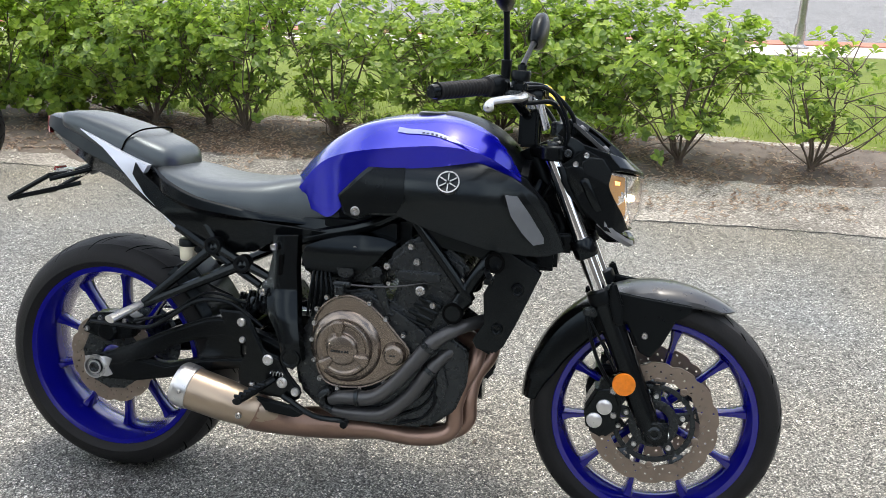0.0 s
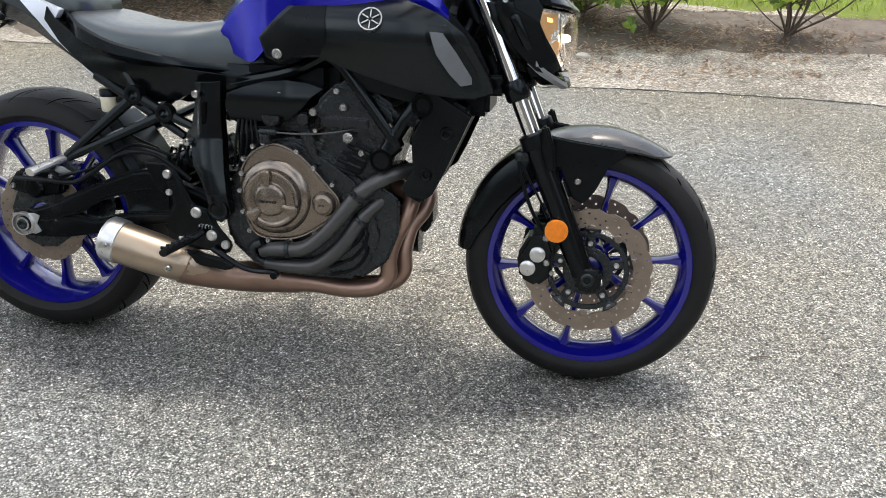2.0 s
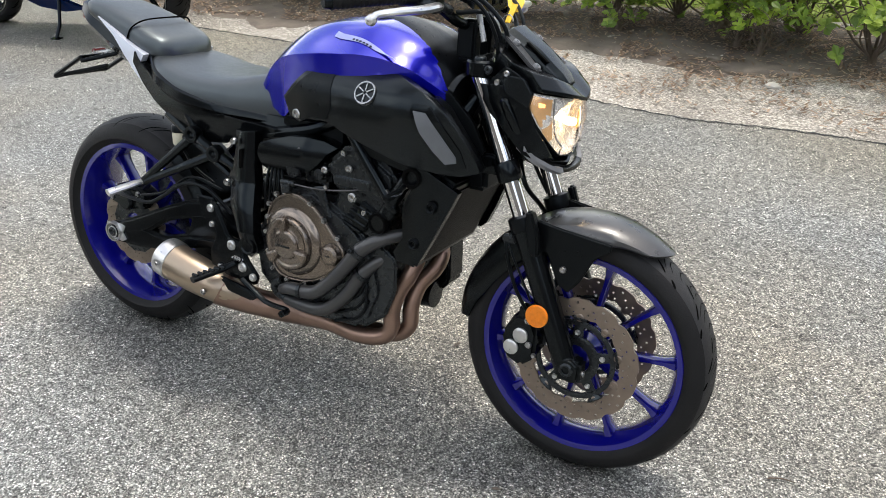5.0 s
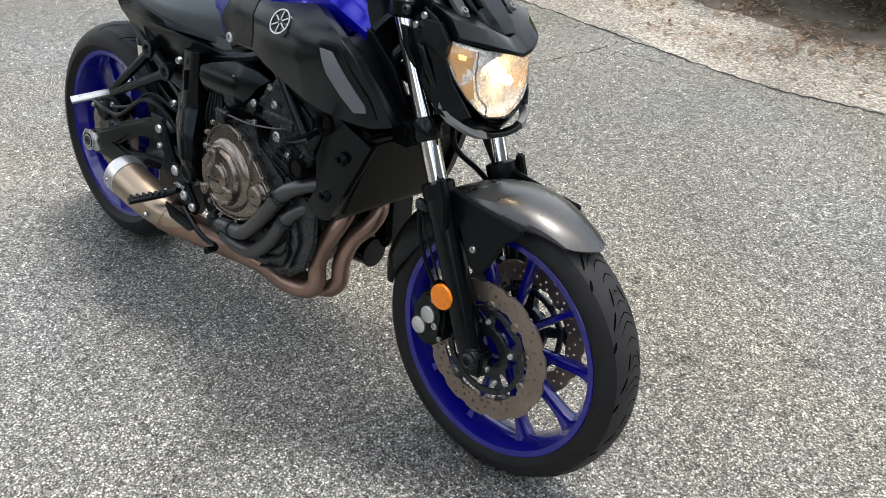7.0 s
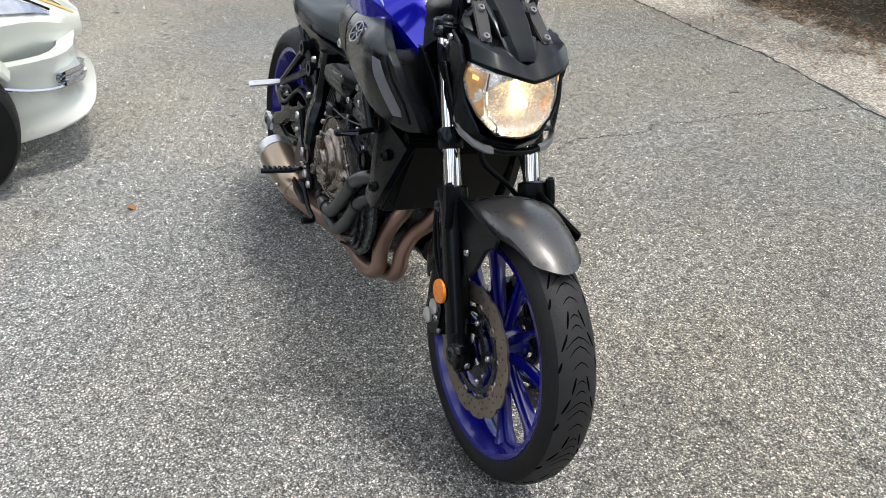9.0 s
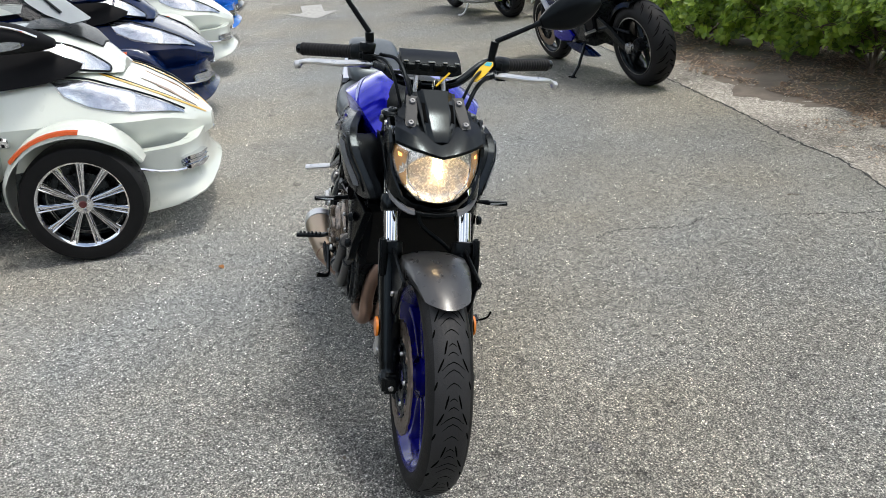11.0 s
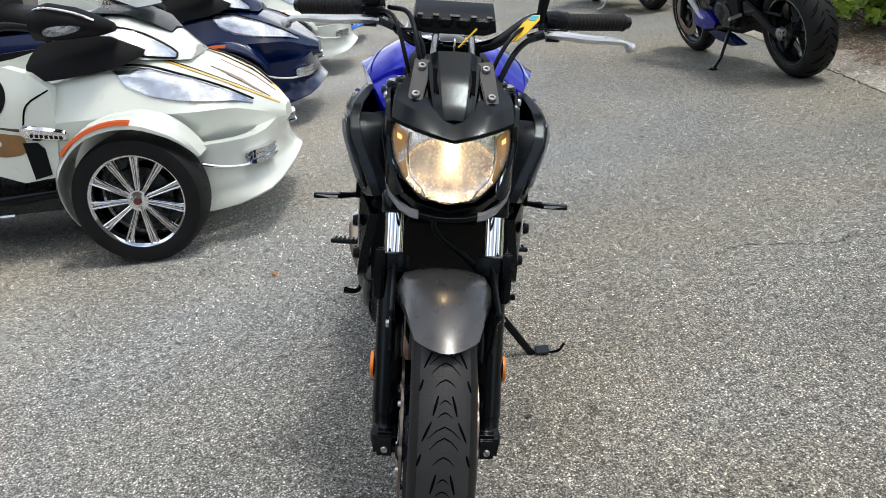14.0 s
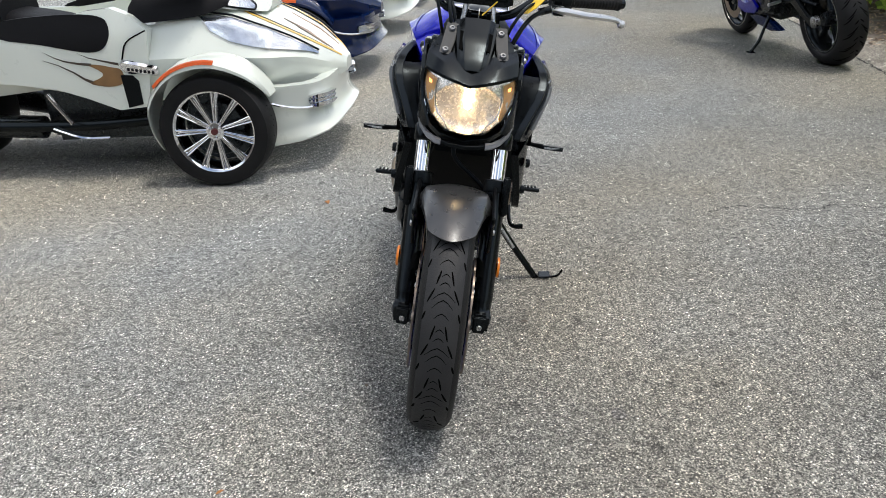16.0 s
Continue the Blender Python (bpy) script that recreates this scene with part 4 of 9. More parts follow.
# front mudguard
def fender(t0=0.0, t1=1.0):
    bm = bm_new()
    outer, inner = [], []
    c = Vector((1.40, 0, 0.297))
    for k in range(15):
        t = t0 + (t1 - t0) * k / 14
        a = radians(lerp(t, [0, 0.35, 0.62, 1.0], [59, 101, 140, 176]))
        r = lerp(t, [0, 0.2, 0.4, 0.65, 1], [0.307, 0.313, 0.315, 0.312, 0.308])
        wv = lerp(t, [0, 0.06, 0.2, 0.33, 0.4, 0.45, 0.6, 0.85, 1.0], [0.056, 0.064, 0.08, 0.093, 0.09, 0.074, 0.07, 0.068, 0.05])
        sk = lerp(t, [0, 0.1, 0.25, 0.42, 0.6, 0.8, 1], [0.004, 0.014, 0.035, 0.055, 0.06, 0.05, 0.02])
        row = []
        for y, dr in ((-1.0, -sk), (-0.97, -sk * 0.4), (-0.84, 0.0), (-0.5, 0.009), (-0.2, 0.012), (0, 0.0125), (0.2, 0.012), (0.5, 0.009), (0.84, 0.0), (0.97, -sk * 0.4), (1.0, -sk)):
            rr = r + dr
            b = a + radians(7 * y * y - 1.0) * max(0.0, 1 - t / 0.32)
            row.append(c + Vector((math.cos(b) * rr, y * wv, math.sin(b) * rr)))
        outer.append(row)
        inner.append([c + (p - c) * 1.0 + Vector((-math.cos(a) * 0.005, -p.y * 0.05, -math.sin(a) * 0.005)) for p in row])
    n = len(outer[0])
    return rings(bm, [o + i[::-1] for o, i in zip(outer, inner)])


fend = part("front_mudguard", fender(0.0, 0.47), [GREY_FENDER], bike, "satin dark grey front mudguard")
part("mudguard_tail", fender(0.47, 1.0), BLACK, fend, "black rear part of the mudguard")
for s in (-1, 1):
    pl = plate([(1.25, 0.575), (1.29, 0.612), (1.345, 0.604), (1.46, 0.592), (1.458, 0.575), (1.425, 0.55), (1.4, 0.495), (1.375, 0.462), (1.35, 0.475), (1.318, 0.54), (1.28, 0.54)], 0.09 * s, 0.099 * s, 0.003)
    part("mudguard_bracket", pl, MATT, fend, "black mudguard side bracket")
    part("bracket_bolt", bolt((1.36, 0.1 * s, 0.515), 0.008, 0.006, "y", s), STEEL, fend)

# brake calipers and hoses at the front
def caliper(s):
    ob = part("brake_caliper", join(plate([(1.235, 0.335), (1.262, 0.388), (1.305, 0.392), (1.322, 0.35), (1.318, 0.29), (1.285, 0.262), (1.245, 0.28)], 0.045 * s, 0.115 * s, 0.008), box(1.27, 1.33, min(0.08 * s, 0.11 * s), max(0.08 * s, 0.11 * s), 0.36, 0.41, 0.006)), BLACK, bike, "black front brake caliper")
    for x, z in ((1.283, 0.342), (1.262, 0.308)):
        part("piston_cap", lathe([(0.0, 0.004 * s), (0.012, 0.004 * s), (0.018, 0.001 * s), (0.0185, -0.006 * s), (0.0, -0.006 * s)], 22, centre=(x, 0.118 * s, z)), ALLOY, ob, "polished round piston cap")
    part("pad_pin", many(bolt((1.305, 0.116 * s, 0.325), 0.008, 0.006, "y", s), bolt((1.30, 0.116 * s, 0.385), 0.009, 0.01, "y", s), bolt((1.318, 0.112 * s, 0.3), 0.006, 0.006, "y", s)), STEEL, ob)
    part("brake_hose", join(tube([(1.295, 0.105 * s, 0.39), (1.26, 0.115 * s, 0.45), (1.235, 0.118 * s, 0.52), (1.228, 0.112 * s, 0.565), (1.25, 0.1 * s, 0.58), (1.21, 0.08 * s, 0.66), (1.19, 0.06 * s, 0.72), (1.15, 0.05 * s, 0.85)], 0.0045, 8), tube([(1.227, 0.112 * s, 0.56), (1.25, 0.118 * s, 0.52), (1.28, 0.12 * s, 0.47), (1.3, 0.118 * s, 0.43)], 0.0028, 6)), MATT, ob)
    part("hose_clip", join(box(1.218, 1.25, min(0.104 * s, 0.12 * s), max(0.104 * s, 0.12 * s), 0.552, 0.572, 0.003), bolt((1.24, 0.12 * s, 0.57), 0.006, 0.005, "y", s)), ENGINE, ob)


caliper(-1)
caliper(1)

# fuel tank
TU = [0.49, 0.53, 0.57, 0.61, 0.665, 0.737, 0.821, 0.877, 0.932, 0.988, 1.03, 1.06]
TZ = [0.815, 0.862, 0.9, 0.929, 0.957, 0.976, 0.985, 0.987, 0.978, 0.955, 0.92, 0.885]
TC = [0.772, 0.82, 0.862, 0.888, 0.906, 0.919, 0.929, 0.933, 0.929, 0.913, 0.888, 0.866]
TL = [0.778, 0.76, 0.745, 0.738, 0.785, 0.8, 0.8, 0.8, 0.8, 0.81, 0.83, 0.845]
TH = [0.07, 0.095, 0.115, 0.135, 0.158, 0.178, 0.19, 0.19, 0.18, 0.163, 0.145, 0.128]


def tank_row(u):
    zt, zc, zl, hw = (curve(u, TU, q) for q in (TZ, TC, TL, TH))
    half = []
    for k in range(11):
        t = k / 10
        v = hw * 0.93 * t
        fold = lerp(u, [0.49, 0.7, 0.9, 1.06], [0.3, 0.48, 0.6, 0.66])
        e = (zt - zc) * (0.25 * t ** 2.6 + 0.75 * (max(0.0, t - fold) / (1 - fold)) ** 1.1 + 0.1 * min(t, fold) * (1 - t))
        half.append((v, zt - e * 0.9 - 0.01 * t))
    half += [(hw, zc - 0.012), (hw * 0.975, zc - 0.032), (hw * 0.91, (zc + zl) / 2 - 0.01), (hw * 0.87, zl)]
    return [(u, -v, z) for v, z in half[::-1]] + [(u, v, z) for v, z in half[1:]]


us = [0.49 + i * 0.0095 for i in range(61)]
tank = part("fuel_tank", rings(bm_new(), [tank_row(u) for u in us]), BLUE_PAINT, bike, "glossy metallic blue fuel tank", 24)


def tank_top(u, v):
    row = tank_row(u)
    pts = sorted([(p[1], p[2]) for p in row[4:-4]])
    return float(np.interp(v, [a for a, b in pts], [b for a, b in pts]))


# black centre cover on the front of the tank
rows = []
for i in range(13):
    u = 0.865 + i * 0.0175
    hw = lerp(u, [0.865, 0.9, 0.97, 1.075], [0.035, 0.055, 0.085, 0.12])
    rows.append([(u, hw * k / 6, tank_top(min(u, 1.058), hw * k / 6) + 0.006 - 0.006 * (abs(k) / 6) ** 4) for k in range(-6, 7)] + [(u, hw, tank_top(min(u, 1.058), hw) - 0.04), (u, -hw, tank_top(min(u, 1.058), -hw) - 0.04)])
part("tank_cover", rings(bm_new(), rows), MATT, tank, "black plastic cover over the tank's front")
part("fuel_cap", lathe([(0.0, 0.008), (0.03, 0.009), (0.038, 0.006), (0.04, 0.0)], 28, "z", (0.83, 0, 0.981)), BLACK, tank, "black fuel filler cap")
for s in (-1, 1):
    bm = bm_new()
    loops = []
    for i in range(17):
        u = 0.775 + i * 0.012
        t = i / 16
        w = 0.0068 * (1 - t) ** 0.7 + 0.0012
        vm = lerp(u, [0.73, 0.8, 0.9, 0.97], [0.112, 0.142, 0.165, 0.176])
        a = [(u, s * (vm + q), tank_top(u, vm + q) + 0.0022) for q in (-w, -w * 0.3, w * 0.3, w)]
        loops.append(a)
    part("tank_stripe", rings(bm, loops, closed=False, cap=False), DECAL, tank, "pale silver stripe decal along the tank")
    bms = []
    for i in range(6):
        u = 0.835 + i * 0.0105
        vm = lerp(u, [0.73, 0.8, 0.9, 0.97], [0.112, 0.142, 0.165, 0.176]) + 0.004
        q = bm_new()
        q.faces.new([q.verts.new((uu, s * (vm + e), tank_top(uu, vm + e) + 0.0034)) for uu, e in ((u, -0.0018), (u + 0.006, -0.0018), (u + 0.007, 0.0018), (u + 0.001, 0.0018))])
        bms.append(q)
    part("stripe_mark", bms, BLACK, tank, "small dark marks on the stripe")

# side shrouds
def shroud_depth(s):
    def d(u, w):
        base = lerp(u, [0.62, 0.72, 0.85, 0.98, 1.04, 1.1, 1.17], [0.15, 0.182, 0.205, 0.218, 0.213, 0.198, 0.168])
        base -= max(0.0, 0.8 - w) * 0.24
        base -= 13.0 * max(0.0, w - 0.828) ** 2
        return s * base
    return d


SH = [(0.642, 0.796), (0.655, 0.752), (0.69, 0.742), (0.72, 0.757), (0.79, 0.762), (0.84, 0.745), (0.9, 0.727), (1.0, 0.702), (1.08, 0.692), (1.127, 0.69), (1.166, 0.702), (1.155, 0.735), (1.136, 0.771), (1.118, 0.803), (1.102, 0.826), (1.07, 0.85), (1.044, 0.864), (0.98, 0.886), (0.916, 0.897), (0.85, 0.892), (0.8, 0.885), (0.741, 0.883), (0.72, 0.87)]
for s in (-1, 1):
    sh = part("tank_shroud", panel(SH, shroud_depth(s), 0.02), SHROUD, bike, "satin graphite side shroud of the tank", 28)
    def raised(u, w, s=s):
        return shroud_depth(s)(u, w) + s * 0.004
    def flush(u, w, s=s):
        return shroud_depth(s)(u, w) + s * 0.0012
    def raised2(u, w, s=s):
        return shroud_depth(s)(u, w) + s * 0.007
    part("rear_pad", panel([(0.646, 0.795), (0.658, 0.757), (0.7, 0.75), (0.725, 0.762), (0.79, 0.768), (0.81, 0.8), (0.805, 0.872), (0.745, 0.877)], flush, 0.004), MATT, sh, "matt black rear pad of the shroud")
    part("shroud_frame", panel([(1.03, 0.842), (1.07, 0.84), (1.1, 0.8), (1.13, 0.75), (1.14, 0.712), (1.115, 0.703), (1.07, 0.74), (1.045, 0.78), (1.025, 0.815)], raised, 0.01, 0.015), BLACK, sh)
    part("air_scoop", panel([(1.036, 0.828), (1.062, 0.826), (1.09, 0.788), (1.122, 0.735), (1.122, 0.722), (1.1, 0.718), (1.075, 0.745), (1.05, 0.783)], raised2, 0.008, 0.012), MESH_GREY, sh, "grey scoop panel set in the shroud")
    ez = shroud_depth(s)(0.909, 0.845)
    em = Matrix.Translation((0.909, ez - 0.001 * s, 0.845)) @ Matrix.Rotation(radians(30 * s), 4, "X")
    part("badge", move(lathe([(0.0, 0.003 * s), (0.022, 0.003 * s), (0.0235, 0.004 * s), (0.0235, -0.004 * s)], 32), em), BLACK, sh, "round dark badge with silver ring")
    bms = [lathe([(0.0228, 0.003 * s), (0.0228, 0.006 * s), (0.0258, 0.006 * s), (0.0264, -0.004 * s)], 36)]
    for k in range(6):
        a = k * math.pi / 3 + math.pi / 6
        q = box(0.004, 0.021, min(0.003 * s, 0.0055 * s), max(0.003 * s, 0.0055 * s), -0.0013, 0.0013)
        bms.append(move(q, Matrix.Rotation(a, 4, "Y")))
    part("badge_ring", move(join(*bms), em), STEEL, sh, "silver ring and spokes of the badge")
    bz = shroud_depth(s)(0.687, 0.762)
    part("shroud_bolt", many(bolt((0.687, bz + 0.002 * s, 0.763), 0.0115, 0.006, "y", s, 16)), STEEL, sh)
    # lower infill behind the shroud's edge
    part("lower_panel", panel([(0.8, 0.755), (0.9, 0.722), (1.0, 0.698), (1.09, 0.69), (1.06, 0.665), (0.98, 0.675), (0.88, 0.695)], lambda u, w, s=s: s * (0.155 + (w - 0.68) * 0.15), 0.01), MATT, sh)
    # wall that closes the shroud's front edge towards the fork
    rows = []
    for u, w in ((1.163, 0.704), (1.154, 0.735), (1.135, 0.771), (1.117, 0.803), (1.101, 0.826), (1.069, 0.849)):
        d = abs(shroud_depth(s)(u, w))
        rows.append([(u - 0.003, s * (d - 0.004), w), (u - 0.004, s * (d - 0.04), w), (u - 0.035, s * 0.105, w), (u - 0.045, s * 0.105, w), (u - 0.014, s * (d - 0.04), w), (u - 0.013, s * (d - 0.004), w)])
    part("front_wall", rings(bm_new(), rows), MATT, sh, "black wall inside the shroud's front edge", 40)
    # dark inner panel between shroud and fork
    part("inner_panel", panel([(1.03, 0.87), (1.07, 0.855), (1.12, 0.80), (1.15, 0.74), (1.12, 0.68), (1.05, 0.68), (1.0, 0.8)], lambda u, w, s=s: s * lerp(u, [1.0, 1.15], [0.14, 0.1]), 0.01), MATT, sh)

# seats
def seat(rows_def, steps=22):
    us0 = [r[0] for r in rows_def]
    rows = []
    for i in range(steps + 1):
        u = us0[0] + (us0[-1] - us0[0]) * i / steps
        top, bot, hw, flat = (curve(u, us0, [r[j] for r in rows_def]) for j in (1, 2, 3, 4))
        ring = []
        for k in range(28):
            a = 2 * math.pi * k / 28
            c, s = math.cos(a), math.sin(a)
            v = hw * math.copysign(abs(c) ** 0.55, c)
            if s >= 0:
                z = bot + (top - bot) * (abs(s) ** flat)
            else:
                z = bot - 0.02 * abs(s) ** 0.5
            ring.append((u, v, z))
        rows.append(ring)
    return rings(bm_new(), rows)


rider = part("rider_seat", seat([(0.12, 0.815, 0.8, 0.05, 0.5), (0.15, 0.834, 0.795, 0.105, 0.45), (0.2, 0.828, 0.775, 0.14, 0.42), (0.28, 0.811, 0.75, 0.156, 0.4), (0.36, 0.806, 0.738, 0.155, 0.42), (0.44, 0.81, 0.728, 0.142, 0.5), (0.5, 0.82, 0.722, 0.115, 0.6), (0.55, 0.822, 0.715, 0.095, 0.6), (0.6, 0.79, 0.715, 0.075, 0.6), (0.64, 0.74, 0.715, 0.05, 0.6)], 34), SEAT_VINYL, bike, "smooth black vinyl rider seat", 60)
pil = part("pillion_seat", seat([(-0.13, 0.942, 0.937, 0.05, 0.6), (-0.115, 0.95, 0.927, 0.08, 0.5), (-0.0625, 0.948, 0.907, 0.092, 0.45), (0.0125, 0.932, 0.874, 0.1, 0.45), (0.0725, 0.914, 0.854, 0.106, 0.45), (0.125, 0.894, 0.838, 0.108, 0.46), (0.1588, 0.88, 0.832, 0.1, 0.46), (0.1775, 0.868, 0.832, 0.088, 0.5), (0.191, 0.848, 0.83, 0.06, 0.6)], 40), SEAT_VINYL, bike, "raised black vinyl pillion seat", 60)
# black rim along the lower edge of the rider seat
for s in (-1, 1):
    rim_us = [0.15, 0.2, 0.28, 0.36, 0.44, 0.5, 0.55]
    rim_z = [0.795, 0.775, 0.75, 0.738, 0.728, 0.722, 0.716]
    rim_v = [0.107, 0.141, 0.156, 0.155, 0.142, 0.116, 0.096]
    rows = []
    for i in range(25):
        u = 0.15 + 0.4 * i / 24
        z, v = curve(u, rim_us, rim_z), curve(u, rim_us, rim_v)
        h = lerp(u, [0.15, 0.2, 0.4, 0.55], [0.036, 0.03, 0.016, 0.008])
        rows.append([(u, s * (v - 0.003), z + h), (u, s * (v + 0.004), z + h - 0.006), (u, s * (v + 0.006), z - 0.004), (u, s * (v - 0.01), z - 0.02), (u, s * (v - 0.016), z)])
    part("seat_rim", rings(bm_new(), rows), BLACK, rider, "glossy black rim under the seat's edge", 40)
# seam across the pillion seat
pts = []
for k in range(15):
    a = math.pi * k / 14
    c, s = math.cos(a), math.sin(a)
    pts.append((0.06 + 0.042 * abs(s) ** 0.7, 0.107 * math.copysign(abs(c) ** 0.55, c), 0.852 + (0.93 - 0.868) * abs(s) ** 0.45 + 0.002))
part("seam", tube(pts, 0.0022, 6, 3), GROOVE, pil, "raised seam across the seat")

# tail: dark tail unit, silver panels, side covers
def tail_row(u, top, bot, hw):
    return [(u, -hw, bot + (top - bot) * 0.45), (u, -hw * 0.85, top - 0.006), (u, -hw * 0.4, top), (u, hw * 0.4, top), (u, hw * 0.85, top - 0.006), (u, hw, bot + (top - bot) * 0.45), (u, hw * 0.55, bot), (u, -hw * 0.55, bot)]


part("tail_unit", rings(bm_new(), [tail_row(*r) for r in [(-0.187, 0.934, 0.907, 0.035), (-0.173, 0.942, 0.887, 0.055), (-0.12, 0.935, 0.85, 0.082), (-0.05, 0.912, 0.805, 0.088), (0.02, 0.88, 0.778, 0.092), (0.1, 0.855, 0.73, 0.1), (0.2, 0.82, 0.67, 0.11), (0.3, 0.77, 0.65, 0.115), (0.42, 0.745, 0.63, 0.12), (0.55, 0.735, 0.64, 0.115), (0.62, 0.73, 0.66, 0.1)]]), BLACK, bike, "black tail unit under the seats", 25)
part("tail_light", rings(bm_new(), [[(u, -w, z0), (u, w, z0), (u, w * 0.9, z1), (u, -w * 0.9, z1)] for u, w, z0, z1 in ((-0.198, 0.02, 0.907, 0.927), (-0.184, 0.045, 0.897, 0.934), (-0.174, 0.05, 0.892, 0.937))]), RED, bike, "red tail light")
for s in (-1, 1):
    tp = part("tail_panel", panel([(-0.08, 0.924), (0.0, 0.893), (0.06, 0.868), (0.12, 0.846), (0.1, 0.815), (0.108, 0.785), (0.15, 0.74), (0.205, 0.685), (0.19, 0.69), (0.15, 0.734), (0.093, 0.785), (0.06, 0.821), (0.03, 0.85), (-0.008, 0.882)], lambda u, w, s=s: s * (lerp(u, [-0.08, 0.05, 0.2], [0.112, 0.126, 0.13]) - max(0, 0.8 - w) * 0.1 - max(0, w - 0.84) * 0.15), 0.02), SILVER, bike, "pale silver tail side panel", 25)
    tp.location = (0.026, 0, -0.014)
    part("side_cover", panel([(0.115, 0.838), (0.135, 0.812), (0.19, 0.775), (0.28, 0.748), (0.38, 0.73), (0.48, 0.714), (0.545, 0.706), (0.6, 0.7), (0.56, 0.67), (0.48, 0.675), (0.42, 0.64), (0.34, 0.63), (0.28, 0.65), (0.22, 0.69), (0.14, 0.76), (0.105, 0.81)], lambda u, w, s=s: s * (lerp(u, [0.1, 0.3, 0.45, 0.6], [0.128, 0.148, 0.146, 0.122]) - max(0, 0.72 - w) * 0.35), 0.025), BLACK, bike, "satin black side cover under the seat", 25)

# plate hanger, empty frame of flat bar, and rear indicators
hang = part("plate_bracket", join(tube([(-0.05, 0, 0.83), (-0.11, 0, 0.825), (-0.15, 0, 0.815), (-0.2, 0, 0.8)], [0.03, 0.026, 0.02, 0.012], 10, 4, 0.5)), MATT, bike, "black licence plate bracket")
part("plate_frame", join(*[tube([a, b], 0.0065, 6, 1) for a, b in (((-0.2, -0.09, 0.8), (-0.32, -0.09, 0.735)), ((-0.2, 0.09, 0.8), (-0.32, 0.09, 0.735)), ((-0.2, -0.09, 0.8), (-0.2, 0.09, 0.8)), ((-0.32, -0.09, 0.735), (-0.32, 0.09, 0.735)), ((-0.12, -0.03, 0.815), (-0.2, -0.09, 0.79)), ((-0.12, 0.03, 0.815), (-0.2, 0.09, 0.79)), ((-0.32, -0.09, 0.732), (-0.14, -0.05, 0.78)))]), MATT, hang)
part("plate_lamp", box(-0.235, -0.17, -0.03, 0.03, 0.79, 0.81, 0.006), STEEL, hang)
part("rear_reflector", box(-0.24, -0.225, -0.02, 0.02, 0.8, 0.815, 0.003), RED, hang)
hang.location = (0.048, 0, -0.012)

# frame, subframe and swing arm
part("main_frame", both(lambda: join(tube([(0.808, -0.15, 0.775), (0.86, -0.155, 0.71), (0.945, -0.155, 0.6), (0.96, -0.15, 0.575)], 0.0145, 12, 5), tube([(0.955, -0.15, 0.58), (0.935, -0.15, 0.56), (0.925, -0.15, 0.545)], 0.018, 12, 3), tube([(0.93, -0.15, 0.56), (0.965, -0.152, 0.62), (0.995, -0.15, 0.665), (1.04, -0.12, 0.74), (1.1, -0.05, 0.84)], 0.0165, 12, 5), tube([(0.925, -0.172, 0.545), (0.925, -0.14, 0.545)], 0.024, 18, 1), tube([(0.8, -0.11, 0.77), (0.7, -0.1, 0.72), (0.58, -0.1, 0.69), (0.5, -0.11, 0.67)], 0.016, 10, 4))), BLACK, bike, "black tubular steel frame")
part("frame_end_bore", both(lambda: lathe([(0.0, -0.168), (0.018, -0.168), (0.0185, -0.1745), (0.024, -0.1745), (0.0245, -0.165)], 24, centre=(0.925, 0, 0.545))), GROOVE, bike)
PIVOT = [(0.479, 0.69), (0.5425, 0.694), (0.541, 0.607), (0.544, 0.56), (0.561, 0.449), (0.565, 0.394), (0.539, 0.37), (0.5125, 0.386), (0.512, 0.441), (0.4975, 0.473), (0.4765, 0.505), (0.469, 0.548), (0.451, 0.562), (0.453, 0.574), (0.4675, 0.585), (0.481, 0.647)]


def pivot_depth(u, w):
    mid = lerp(w, [0.38, 0.45, 0.52, 0.56, 0.69], [0.54, 0.532, 0.51, 0.505, 0.512])
    out_by = lerp(w, [0.37, 0.44, 0.5, 0.55, 0.56, 0.6, 0.69], [0.17, 0.192, 0.184, 0.168, 0.163, 0.16, 0.154])
    return -(out_by - 0.35 * max(0.0, abs(u - mid) - 0.012))


part("pivot_plate", both(lambda: panel(PIVOT, pivot_depth, 0.03, 0.009)), BLACK, bike, "satin black frame plate at the swing arm pivot", 20)
part("pivot_slot", both(lambda: plate([(0.501, 0.645), (0.511, 0.648), (0.509, 0.6), (0.499, 0.597)], -0.1625, -0.15, 0.001)), GROOVE, bike, "dark slot in the frame plate")
part("pivot_cap", both(lambda: lathe([(0.0, -0.183), (0.017, -0.184), (0.019, -0.187), (0.024, -0.187), (0.026, -0.16)], 24, centre=(0.538, 0, 0.404))), BLACK, bike, "round cap of the swing arm pivot")
part("frame_bolt", both(lambda: many(bolt((0.49, -0.163, 0.665), 0.0095, 0.009), bolt((0.462, -0.163, 0.555), 0.0095, 0.009), bolt((0.685, -0.15, 0.675), 0.006, 0.006))), STEEL, bike)
